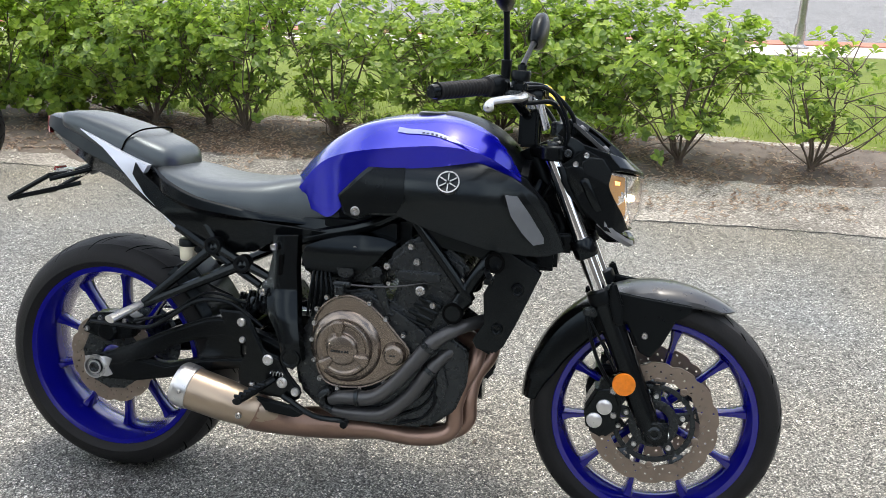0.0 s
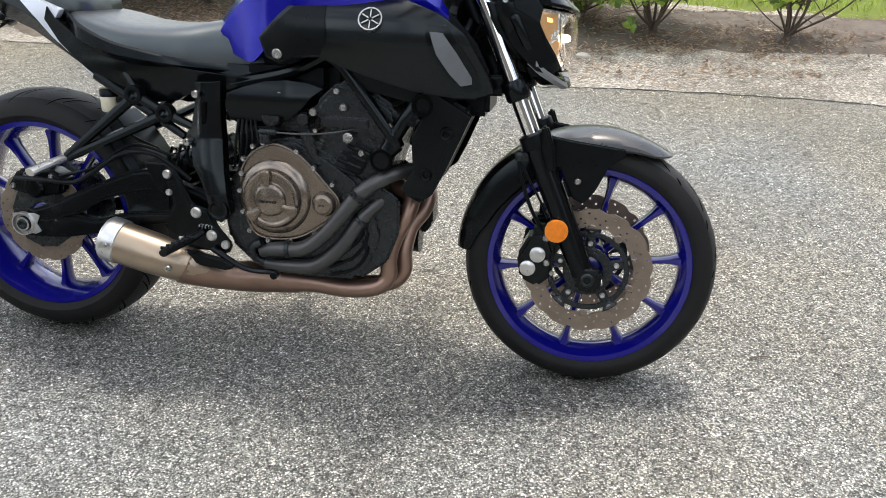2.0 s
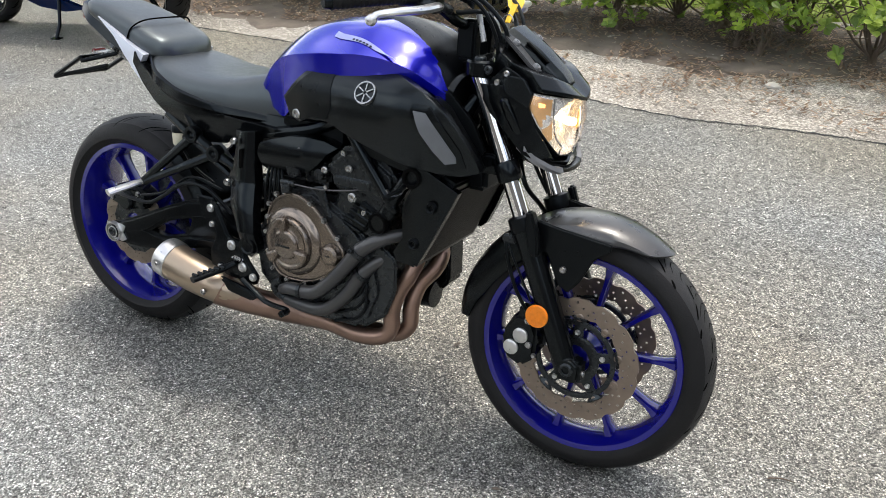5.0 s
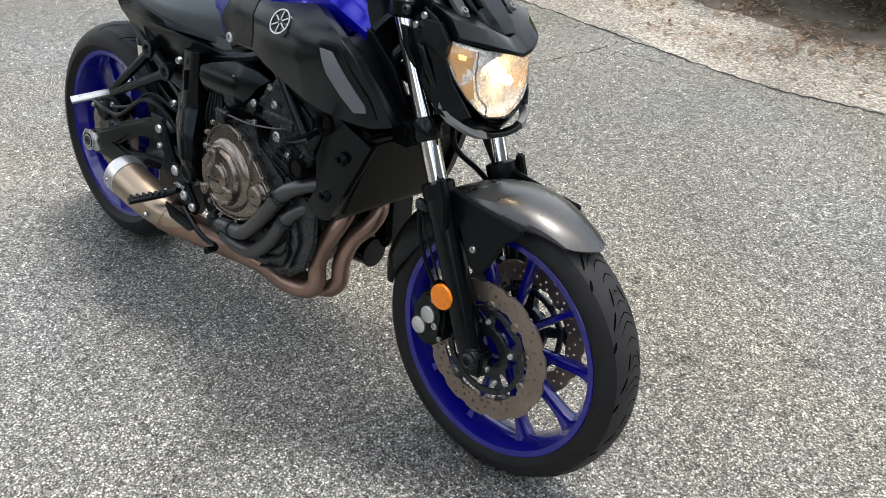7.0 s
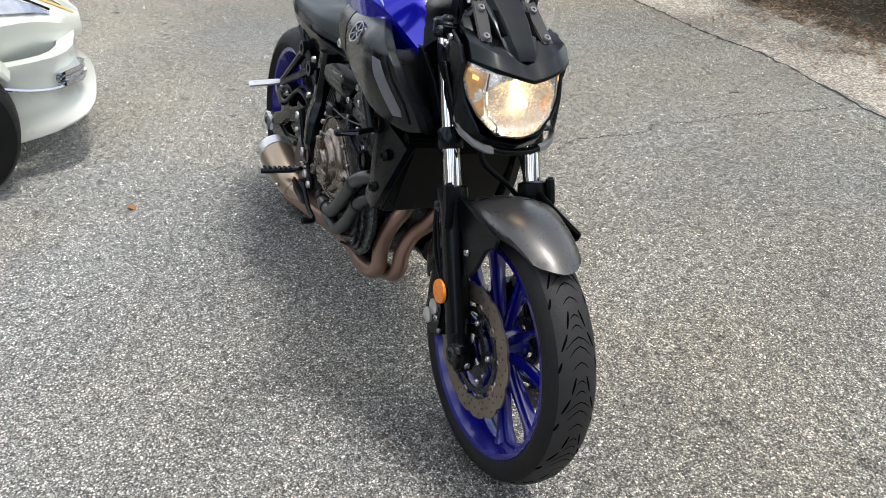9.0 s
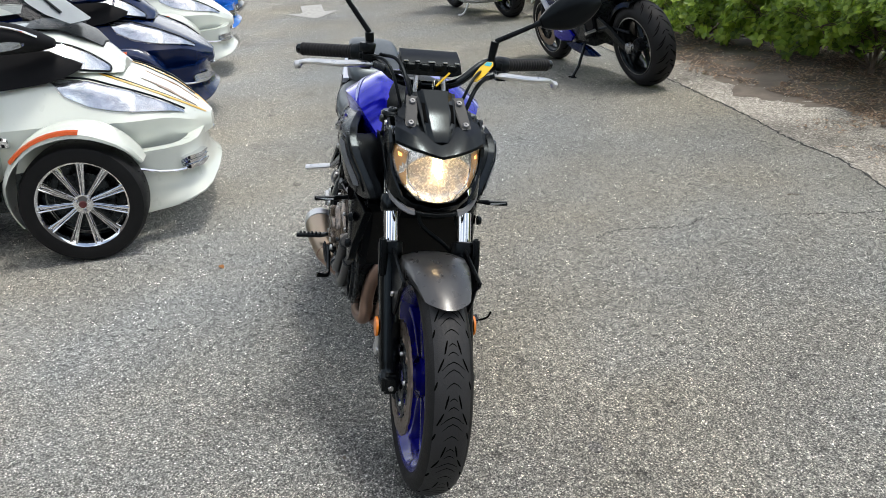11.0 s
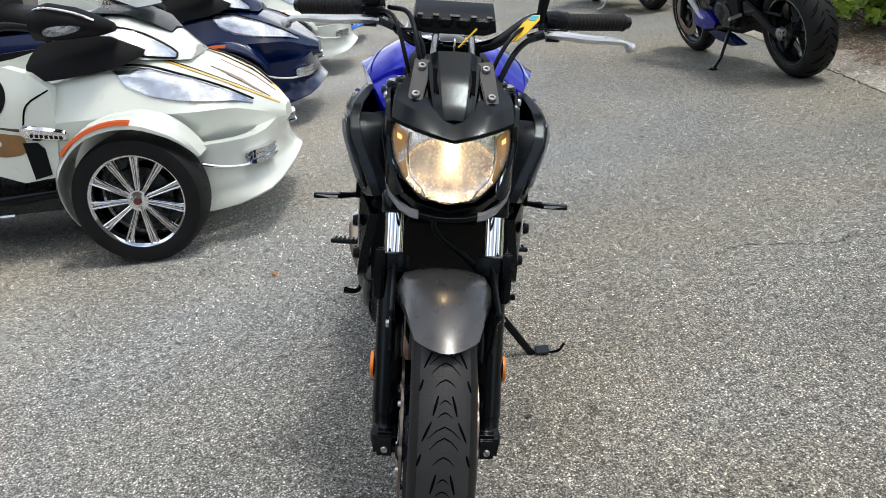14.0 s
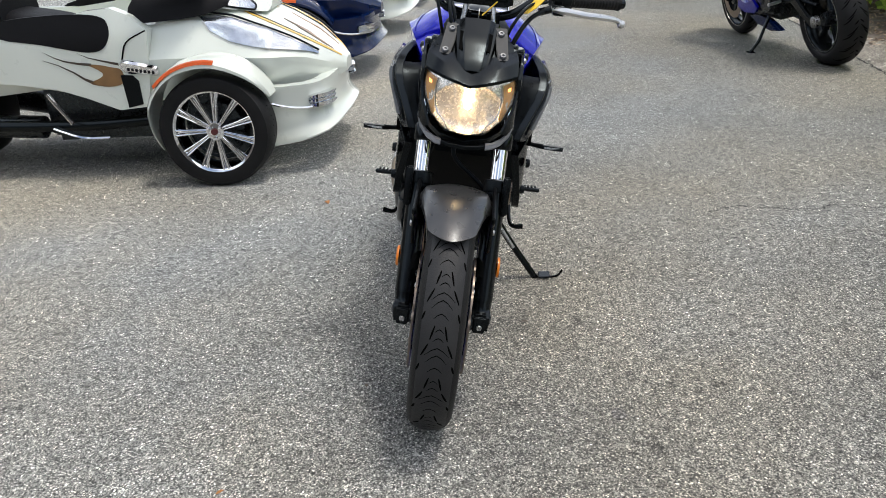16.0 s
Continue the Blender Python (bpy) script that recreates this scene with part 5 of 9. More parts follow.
for s in (-1, 1):
    br = part("passenger_bracket", join(*[tube([(a[0], a[1] * s, a[2]), (b[0], b[1] * s, b[2])], [0.014, 0.01], 8, 1, 1.0) for a, b in (((0.325, 0.135, 0.65), (0.14, 0.15, 0.497)), ((0.4, 0.135, 0.612), (0.14, 0.15, 0.492)), ((0.325, 0.135, 0.65), (0.4, 0.135, 0.612)), ((0.3, 0.13, 0.7), (0.33, 0.13, 0.65)), ((0.4, 0.135, 0.612), (0.47, 0.13, 0.58)), ((0.22, 0.12, 0.69), (0.44, 0.13, 0.56)))]), BLACK, bike, "black tubular passenger footrest bracket")
    part("boss", many(*[lathe([(0.0, 0.004 * s), (0.009, 0.005 * s), (0.012, 0.012 * s), (0.021, 0.012 * s), (0.022, -0.012 * s), (0.0, -0.012 * s)], 20, centre=(u, 0.14 * s, w)) for u, w in ((0.325, 0.652), (0.4, 0.613))]), MATT, br)
    part("passenger_footrest", tube([(0.135, 0.15 * s, 0.494), (0.13, 0.17 * s, 0.49), (0.105, 0.245 * s, 0.475)], [0.01, 0.015, 0.016], 10, 3, 0.6), ALLOY, br, "folded alloy passenger footrest")


def arm(s):
    bms = []
    outer = plate([(0.0, 0.345), (0.08, 0.375), (0.2, 0.43), (0.3, 0.47), (0.345, 0.478), (0.42, 0.45), (0.53, 0.415), (0.53, 0.385), (0.42, 0.405), (0.35, 0.425), (0.27, 0.41), (0.2, 0.385), (0.14, 0.345), (0.06, 0.32), (0.0, 0.32)], -0.148, -0.108, 0.008)
    lower = plate([(-0.03, 0.338), (0.02, 0.35), (0.12, 0.35), (0.19, 0.34), (0.3, 0.368), (0.36, 0.375), (0.53, 0.39), (0.53, 0.365), (0.43, 0.355), (0.34, 0.34), (0.2, 0.305), (0.1, 0.285), (-0.01, 0.283), (-0.03, 0.295)], -0.146, -0.11, 0.008)
    bridge = plate([(0.27, 0.36), (0.35, 0.37), (0.4, 0.38), (0.4, 0.45), (0.345, 0.472), (0.305, 0.46), (0.3, 0.4)], -0.144, -0.112, 0.006)
    bm = join(outer, lower, bridge)
    return bm if s < 0 else flip(bm)


sw = part("swing_arm", join(arm(-1), arm(1), tube([(0.36, -0.12, 0.43), (0.36, 0.12, 0.43)], 0.035, 16, 1), tube([(0.52, -0.14, 0.4), (0.52, 0.14, 0.4)], 0.03, 16, 1)), BLACK, bike, "black alloy swing arm")
for s in (-1, 1):
    part("chain_adjuster", join(lathe([(0.0, 0.15 * s), (0.01, 0.15 * s), (0.011, 0.158 * s), (0.018, 0.158 * s), (0.0185, 0.151 * s), (0.024, 0.151 * s), (0.0255, 0.158 * s), (0.029, 0.158 * s), (0.03, 0.146 * s)], 28, centre=(0, 0, 0.317)), plate([(-0.03, 0.342), (0.03, 0.345), (0.045, 0.34), (0.034, 0.318), (0.045, 0.3), (0.03, 0.292), (-0.03, 0.295)], 0.146 * s, 0.151 * s, 0.001)), ALLOY, sw, "polished axle nut and chain adjuster")
for s in (-1, 1):
    ring = part("axle_nut", lathe([(0.0, 0.156 * s), (0.006, 0.156 * s), (0.007, 0.1605 * s), (0.0125, 0.1605 * s), (0.0135, 0.1575 * s), (0.019, 0.1575 * s), (0.02, 0.152 * s)], 24, centre=(0, 0, 0.317)), ENGINE, sw, "dark axle nut")
part("chain", tube([(0.0, 0.077, 0.42), (0.3, 0.077, 0.44), (0.56, 0.077, 0.44)], 0.008, 6, 2), STEEL, bike, "drive chain")
part("chain_lower_run", tube([(0.0, 0.077, 0.21), (0.3, 0.077, 0.3), (0.56, 0.077, 0.36)], 0.008, 6, 2), STEEL, bike)
part("rear_hugger", rings(bm_new(), [[(0.317 * 0 + math.cos(a) * r, y, 0.317 + math.sin(a) * r) for y, r in ((-0.1, 0.30), (-0.085, 0.326), (0, 0.334), (0.085, 0.326), (0.1, 0.30), (0.08, 0.32), (0, 0.328), (-0.08, 0.32))] for a in [radians(12 + i * 6) for i in range(8)]]), MATT, bike, "black splash guard ahead of the rear tyre")
cal = part("rear_caliper", join(plate([(-0.075, 0.39), (-0.04, 0.44), (0.05, 0.45), (0.09, 0.43), (0.08, 0.385), (0.0, 0.37)], -0.105, -0.05, 0.008), lathe([(0.0, -0.118), (0.022, -0.118), (0.028, -0.112), (0.028, -0.09)], 20, centre=(0.01, 0, 0.4))), BLACK, bike, "black rear brake caliper")
part("caliper_pin", many(bolt((-0.01, -0.106, 0.43), 0.008, 0.007), bolt((0.06, -0.106, 0.43), 0.008, 0.007), bolt((-0.05, -0.106, 0.4), 0.007, 0.006)), STEEL, cal)
part("rear_brake_hose", join(tube([(-0.03, -0.12, 0.425), (0.06, -0.14, 0.43), (0.14, -0.142, 0.43), (0.2, -0.142, 0.46), (0.28, -0.142, 0.51), (0.36, -0.142, 0.515), (0.42, -0.14, 0.48), (0.45, -0.14, 0.46)], 0.0055, 8), tube([(0.1, -0.13, 0.44), (0.2, -0.135, 0.47), (0.3, -0.13, 0.53), (0.4, -0.12, 0.51)], 0.004, 6), tube([(0.24, -0.105, 0.605), (0.28, -0.1, 0.55), (0.36, -0.11, 0.52)], 0.004, 6)), MATT, cal)
bottle = part("brake_fluid_reservoir", join(lathe([(0.0, 0.0), (0.018, 0.0), (0.021, 0.004), (0.022, 0.036), (0.0, 0.036)], 18, "z", (0.236, -0.1, 0.602))), RESIN, bike, "small cream brake fluid reservoir")
part("cap", lathe([(0.0, 0.018), (0.021, 0.018), (0.0235, 0.014), (0.0235, 0.0), (0.0, 0.0)], 18, "z", (0.236, -0.1, 0.638)), MATT, bottle, "black screw cap")
part("clip", join(tube([(0.255, -0.1, 0.63), (0.275, -0.11, 0.635), (0.3, -0.12, 0.645)], 0.008, 8, 2), lathe([(0.0, -0.125), (0.01, -0.125), (0.011, -0.105), (0, -0.105)], 12, centre=(0.278, 0, 0.632))), MATT, bottle)
part("shock_absorber", join(tube([(0.33, 0.02, 0.45), (0.5, 0.02, 0.52)], 0.028, 14, 1), tube([(0.3 + 0.14 * i / 40 + 0.02, 0.02 + 0.036 * math.cos(i * 0.9), 0.46 + 0.045 * i / 40 + 0.036 * math.sin(i * 0.9)) for i in range(41)], 0.005, 6, 1)), ENGINE, bike)

# heel plates, foot controls
for s in (-1, 1):
    hp = part("heel_plate", join(plate([(0.405, 0.5), (0.43, 0.49), (0.455, 0.44), (0.47, 0.41), (0.51, 0.4), (0.53, 0.36), (0.565, 0.32), (0.555, 0.295), (0.5, 0.3), (0.44, 0.3), (0.405, 0.31), (0.4, 0.36), (0.425, 0.41), (0.41, 0.45)], 0.162 * s, 0.178 * s, 0.005), plate([(0.345, 0.5), (0.405, 0.5), (0.43, 0.44), (0.4, 0.42), (0.37, 0.44)], 0.155 * s, 0.163 * s, 0.003)), BLACK, bike, "black heel plate")
    part("heel_bolt", many(*[bolt((u, 0.176 * s, w + 0.004), r, 0.008, "y", s, 14) for u, w, r in ((0.413, 0.475, 0.011), (0.415, 0.432, 0.008), (0.48, 0.388, 0.0135), (0.516, 0.335, 0.0135), (0.55, 0.315, 0.011))]), ALLOY, hp)
    peg = part("footrest", tube([(0.5, 0.185 * s, 0.35), (0.475, 0.21 * s, 0.335), (0.45, 0.29 * s, 0.325)], [0.011, 0.014, 0.013], 10, 3, 0.65), MATT, bike, "ribbed black footrest")
    part("footrest_ribs", join(*[tube([(0.485 - 0.006 * k - 0.009, (0.2 + 0.013 * k) * s, 0.3435 - 0.0016 * k), (0.485 - 0.006 * k + 0.009, (0.2 + 0.013 * k) * s, 0.3435 - 0.0016 * k)], 0.0045, 5, 1) for k in range(7)]), BLACK, peg)
    part("pedal", tube([(0.52, 0.185 * s, 0.31), (0.6, 0.19 * s, 0.27), (0.68, 0.2 * s, 0.27), (0.69, 0.235 * s, 0.275)], [0.008, 0.007, 0.007, 0.009], 8, 4), BLACK, hp)
    part("peg_spring", tube([(0.49 + 0.03 * i / 24, (0.184 + 0.005 * math.cos(i)) * s, 0.362 + 0.005 * math.sin(i)) for i in range(25)], 0.0015, 5, 1), STEEL, hp)

# engine
part("crankcase", join(plate([(0.585, 0.52), (0.64, 0.565), (0.72, 0.58), (0.8, 0.54), (0.86, 0.5), (0.91, 0.44), (0.93, 0.36), (0.9, 0.28), (0.86, 0.25), (0.72, 0.245), (0.6, 0.27), (0.545, 0.32), (0.53, 0.42)], -0.15, 0.15, 0.012), plate([(0.62, 0.28), (0.85, 0.27), (0.83, 0.225), (0.64, 0.225)], -0.1, 0.1, 0.01)), ENGINE, bike, "black engine crankcase")
part("cylinder_block", join(plate([(0.76, 0.52), (0.82, 0.7), (0.96, 0.64), (0.91, 0.47)], -0.135, 0.135, 0.012), plate([(0.755, 0.63), (0.765, 0.66), (0.82, 0.71), (0.86, 0.715), (0.95, 0.66), (0.96, 0.63), (0.93, 0.57), (0.86, 0.6)], -0.15, 0.15, 0.012), box(0.78, 0.9, -0.156, 0.156, 0.6, 0.64, 0.01)), ENGINE, bike, "black cylinder block and head")
part("cylinder_rib", both(lambda: join(*[plate([(0.79 + 0.012 * k, 0.50 + 0.016 * k), (0.845 + 0.012 * k, 0.48 + 0.016 * k), (0.848 + 0.012 * k, 0.487 + 0.016 * k), (0.793 + 0.012 * k, 0.507 + 0.016 * k)], -0.146, -0.13, 0.001) for k in range(5)], plate([(0.86, 0.58), (0.9, 0.56), (0.87, 0.5), (0.83, 0.515)], -0.144, -0.13, 0.004))), BLACK, bike)
part("engine_bolt", many(*[bolt((u, -0.158 if w > 0.58 else -0.15, w), r, 0.006) for u, w, r in ((0.765, 0.64, 0.009), (0.845, 0.588, 0.012), (0.875, 0.555, 0.008), (0.82, 0.69, 0.008), (0.77, 0.6, 0.006), (0.835, 0.655, 0.009), (0.94, 0.62, 0.008))]), STEEL, bike)


def round_outline(pts, n=5):
    return [(p[0], p[2]) for p in smooth_path([(a, 0, b) for a, b in pts] + [(pts[0][0], 0, pts[0][1])], n)[:-1]]


cover_out = round_outline([(0.597, 0.46), (0.6, 0.51), (0.63, 0.552), (0.68, 0.572), (0.73, 0.556), (0.765, 0.528), (0.80, 0.49), (0.832, 0.452), (0.822, 0.415), (0.79, 0.39), (0.745, 0.362), (0.7, 0.35), (0.64, 0.352), (0.61, 0.385)])
cv = part("clutch_cover", join(plate(cover_out, -0.182, -0.14, 0.012)), BRONZE, bike, "bronze-grey clutch cover with raised round face", 30)
cv.location = (-0.008, 0.022, -0.009)
c0 = (0.677, -0.18, 0.449)
part("cover_drum", lathe([(0.0, -0.041), (0.02, -0.0402), (0.033, -0.0375), (0.037, -0.034), (0.0385, -0.0275), (0.043, -0.0265), (0.054, -0.026), (0.059, -0.0285), (0.064, -0.028), (0.068, -0.022), (0.0695, -0.014), (0.078, -0.0115), (0.086, -0.005), (0.09, 0.002)], 56, centre=c0), BRONZE, cv, "raised stepped drum of the cover", 25)
lugs = []
for a in (100, 222, 338):
    q = plate([(0.03, -0.006), (0.045, -0.008), (0.064, -0.016), (0.07, -0.008), (0.07, 0.008), (0.064, 0.016), (0.045, 0.008), (0.03, 0.006)], -0.0405, -0.02, 0.003)
    lugs.append(move(q, Matrix.Translation(c0) @ Matrix.Rotation(radians(-a), 4, "Y")))
part("drum_lug", lugs, BRONZE, cv)
part("drum_marks", move(text_bars(7, 0.045, 0.005), Matrix.Translation((0.675, -0.2215, 0.447))), ENGINE, cv, "small worn raised lettering drawn as bars")
part("oil_filler_cap", lathe([(0.0, -0.016), (0.018, -0.016), (0.022, -0.013), (0.0245, -0.013), (0.026, -0.005), (0.029, 0.0)], 28, centre=(0.797, -0.184, 0.442)), BRONZE, cv, "round bronze oil filler cap")
part("oil_cap_mark", move(text_bars(2, 0.016, 0.003), Matrix.Translation((0.797, -0.2004, 0.442))), ENGINE, cv)
part("cover_bolt", many(*[bolt((u, -0.183, w), 0.0065, 0.009) for u, w in ((0.606, 0.535), (0.6, 0.5), (0.594, 0.46), (0.6, 0.41), (0.615, 0.365), (0.66, 0.345), (0.715, 0.345), (0.775, 0.372), (0.812, 0.398), (0.838, 0.44), (0.818, 0.49), (0.775, 0.525), (0.735, 0.56), (0.655, 0.575), (0.63, 0.565))]), STEEL, cv)
part("cover_rim", tube([(a, -0.183, b) for a, b in cover_out] + [(cover_out[0][0], -0.183, cover_out[0][1])], 0.003, 6, 1), BRONZE, cv)
arm_bm = join(tube([(0.66, -0.185, 0.575), (0.66, -0.185, 0.595)], 0.014, 14, 1), box(0.645, 0.69, -0.195, -0.18, 0.594, 0.606, 0.003))
part("clutch_arm", arm_bm, ENGINE, cv)
part("clutch_cable", join(tube([(0.69, -0.19, 0.6), (0.76, -0.185, 0.6), (0.83, -0.175, 0.608), (0.9, -0.165, 0.625), (0.96, -0.15, 0.65)], 0.0022, 6, 4)), HOSE, cv, "thin dark clutch cable")
part("cable_stay", plate([(0.735, 0.6), (0.765, 0.605), (0.78, 0.55), (0.79, 0.53), (0.775, 0.525), (0.76, 0.55)], -0.175, -0.168, 0.002), ENGINE, cv)
part("left_engine_cover", flip(join(plate(cover_out, -0.175, -0.14, 0.006), lathe([(0.0, -0.03), (0.05, -0.03), (0.07, -0.02), (0.075, 0.0)], 36, centre=(0.69, -0.17, 0.45)))), BRONZE, bike, "bronze-grey left engine cover")
part("coolant_hose", (tube([(0.635, -0.165, 0.305), (0.67, -0.172, 0.318), (0.74, -0.175, 0.326), (0.79, -0.175, 0.362), (0.84, -0.172, 0.42), (0.875, -0.168, 0.465), (0.915, -0.16, 0.495), (0.95, -0.14, 0.51), (1.0, -0.1, 0.52)], [0.013, 0.017, 0.018, 0.017, 0.018, 0.0185, 0.017, 0.016, 0.016], 14, 5)), HOSE, bike, "black rubber coolant hose")
part("lower_hose", tube([(0.64, -0.15, 0.272), (0.7, -0.16, 0.275), (0.77, -0.162, 0.285), (0.83, -0.16, 0.335), (0.87, -0.155, 0.395), (0.9, -0.14, 0.43), (0.93, -0.12, 0.45)], [0.014, 0.017, 0.018, 0.018, 0.018, 0.017, 0.016], 14, 5), HOSE, bike, "black rubber lower hose")
part("hose_clamp", many(*[tube([a, b], 0.0205, 16, 1) for a, b in (((0.868, -0.169, 0.455), (0.876, -0.168, 0.466)), ((0.7, -0.174, 0.321), (0.71, -0.174, 0.322)), ((0.872, -0.155, 0.396), (0.878, -0.154, 0.404)))], bolt((0.866, -0.19, 0.47), 0.007, 0.008)), ENGINE, bike)
part("hose_elbow", tube([(0.64, -0.15, 0.272), (0.615, -0.16, 0.29), (0.612, -0.165, 0.315), (0.635, -0.165, 0.33)], 0.011, 10, 4), ENGINE, bike)
part("wire", many(*[tube([(0.585 + 0.012 * k, -0.12 - 0.006 * k, 0.66), (0.58 + 0.01 * k, -0.14, 0.61), (0.575 + 0.014 * k, -0.15, 0.56), (0.565 + 0.012 * k, -0.14, 0.5)], 0.0035, 6, 4) for k in range(5)], *[tube([(0.86, -0.14, 0.43 - 0.03 * k), (0.89, -0.155, 0.4 - 0.035 * k), (0.86, -0.15, 0.34 - 0.03 * k), (0.8, -0.16, 0.3 - 0.02 * k)], 0.004, 6, 4) for k in range(3)]), MATT, bike, "thin black wire")
part("throttle_body", both(lambda: join(lathe([(0.0, -0.15), (0.02, -0.15), (0.024, -0.14), (0.03, -0.06)], 18, centre=(0.66, 0, 0.62)), lathe([(0.0, -0.145), (0.013, -0.145), (0.015, -0.135), (0.02, -0.06)], 16, centre=(0.735, 0, 0.62)), box(0.58, 0.75, -0.12, 0, 0.585, 0.64, 0.01))), ENGINE, bike)
part("airbox_duct", both(lambda: panel([(0.555, 0.645), (0.565, 0.672), (0.6, 0.686), (0.65, 0.7), (0.7, 0.705), (0.745, 0.7), (0.78, 0.688), (0.755, 0.67), (0.735, 0.645), (0.7, 0.615), (0.64, 0.597), (0.59, 0.595), (0.56, 0.61)], lambda u, w: -(0.158 - 6.5 * (w - 0.66) ** 2 - max(0, u - 0.7) * 0.3), 0.04, 0.012)), BLACK, bike, "satin black intake side cover")
part("battery_box", box(0.55, 0.66, -0.088, 0.088, 0.48, 0.65, 0.008), MATT, bike)
part("airbox", box(0.56, 0.8, -0.095, 0.095, 0.64, 0.76, 0.03), MATT, bike)

part("front_engine_panel", both(lambda: plate([(0.87, 0.25), (0.935, 0.3), (0.962, 0.37), (0.962, 0.45), (0.9, 0.49), (0.85, 0.4)], -0.142, -0.13, 0.005)), ENGINE, bike, "black front engine panel")

# radiator with side panels
RT, RB = (1.105, 0.655), (1.02, 0.455)
part("radiator", move(box(-0.022, 0.022, -0.15, 0.15, -0.12, 0.12, 0.006), Matrix.Translation((1.045, 0, 0.565)) @ Matrix.Rotation(radians(24), 4, "Y")), MATT, bike, "black radiator")
part("radiator_core", move(box(0.0225, 0.025, -0.125, 0.125, -0.1, 0.1, 0.001), Matrix.Translation((1.045, 0, 0.565)) @ Matrix.Rotation(radians(24), 4, "Y")), CORE, bike, "dark finned radiator core")
for s in (-1, 1):
    rp = part("radiator_cover", join(panel([(0.998, 0.688), (1.02, 0.7), (1.05, 0.696), (1.09, 0.67), (1.12, 0.648), (1.1, 0.6), (1.07, 0.53), (1.045, 0.48), (1.03, 0.468), (0.985, 0.472), (0.975, 0.49), (1.0, 0.53), (0.995, 0.6), (1.02, 0.65), (1.0, 0.665)], lambda u, w, s=s: s * lerp(u, [0.97, 1.03, 1.07, 1.13], [0.178, 0.182, 0.175, 0.148]), 0.02, 0.015)), BLACK, bike, "black plastic radiator side cover", 28)
    part("cover_bolt", many(*[lathe([(0.0, 0.18 * s), (0.006, 0.18 * s), (0.007, 0.188 * s), (0.011, 0.19 * s), (0.014, 0.18 * s)], 18, centre=(u, 0, w)) for u, w in ((1.072, 0.615), (1.03, 0.523))]), MATT, rp)
    part("cover_socket", lathe([(0.0, 0.17 * s), (0.014, 0.17 * s), (0.016, 0.186 * s), (0.023, 0.187 * s), (0.024, 0.165 * s)], 22, centre=(1.018, 0, 0.672)), GROOVE, rp)
    fl = part("front_indicator", tube([(1.0, 0.175 * s, 0.652), (1.005, 0.2 * s, 0.65), (1.012, 0.225 * s, 0.65)], [0.008, 0.006, 0.008], 10, 3), MATT, bike, "slim front turn signal")
    part("indicator_lens", rings(bm_new(), [[(1.012 + x0 + dx, v * s, 0.65 + dz) for dx, dz in ((-0.008, -0.005), (0.008, -0.005), (0.006, 0.005), (-0.006, 0.005))] for v, x0 in ((0.222, 0), (0.25, 0.003), (0.275, 0.004), (0.28, 0.003))]), MATT, fl, "slim indicator body")
    part("indicator_face", box(1.0215, 1.0225, min(0.228 * s, 0.276 * s), max(0.228 * s, 0.276 * s), 0.647, 0.653), LAMP_SILVER, fl, "clear strip lens")

# exhaust
part("exhaust_header", many(tube([(0.93, -0.035, 0.46), (0.972, -0.06, 0.44), (0.967, -0.085, 0.4), (0.945, -0.095, 0.355), (0.929, -0.1, 0.3), (0.928, -0.1, 0.25), (0.9, -0.105, 0.222), (0.83, -0.11, 0.212), (0.74, -0.1, 0.215), (0.66, -0.1, 0.215)], [0.021] * 6 + [0.022, 0.022, 0.024, 0.03], 16, 6), tube([(0.94, 0.045, 0.46), (0.995, 0.02, 0.44), (0.995, -0.005, 0.4), (0.965, -0.03, 0.355), (0.955, -0.05, 0.3), (0.955, -0.055, 0.25), (0.92, -0.06, 0.218), (0.84, -0.065, 0.21), (0.75, -0.07, 0.212), (0.66, -0.085, 0.215)], [0.021] * 7 + [0.022, 0.024, 0.03], 16, 6)), HEADER, bike, "heat-tinted exhaust header pipe")
part("collector", tube([(0.7, -0.08, 0.213), (0.6, -0.095, 0.215), (0.53, -0.125, 0.222), (0.47, -0.16, 0.245), (0.44, -0.175, 0.262)], [0.035, 0.04, 0.036, 0.042, 0.05], 18, 5), HEADER, bike, "heat-tinted exhaust collector")
muf = part("muffler", tube([(0.49, -0.155, 0.245), (0.44, -0.18, 0.265), (0.37, -0.195, 0.288), (0.3, -0.2, 0.308), (0.275, -0.2, 0.315)], [0.033, 0.045, 0.05, 0.051, 0.05], 26, 5), MUFFLER, bike, "short warm brushed-steel muffler", 50)
ax_m = Vector((-0.93, -0.02, 0.27)).normalized()
q = ax_m.to_track_quat("Z", "Y").to_matrix().to_4x4()
part("muffler_cap", move(lathe([(0.03, -0.02), (0.03, 0.0), (0.036, 0.004), (0.047, 0.002), (0.0525, -0.004), (0.054, -0.012), (0.054, -0.04), (0.051, -0.042)], 30, "z"), Matrix.Translation((0.258, -0.2, 0.32)) @ q), ALLOY, muf, "bright alloy muffler end cap")
part("muffler_outlet", move(lathe([(0.0, -0.03), (0.03, -0.03), (0.031, 0.001)], 24, "z"), Matrix.Translation((0.258, -0.2, 0.32)) @ q), GROOVE, muf)
part("muffler_bolt", many(bolt((0.29, -0.258, 0.32), 0.005, 0.004), bolt((0.43, -0.235, 0.268), 0.008, 0.006), bolt((0.44, -0.18, 0.325), 0.008, 0.008, "z", 1)), STEEL, muf)
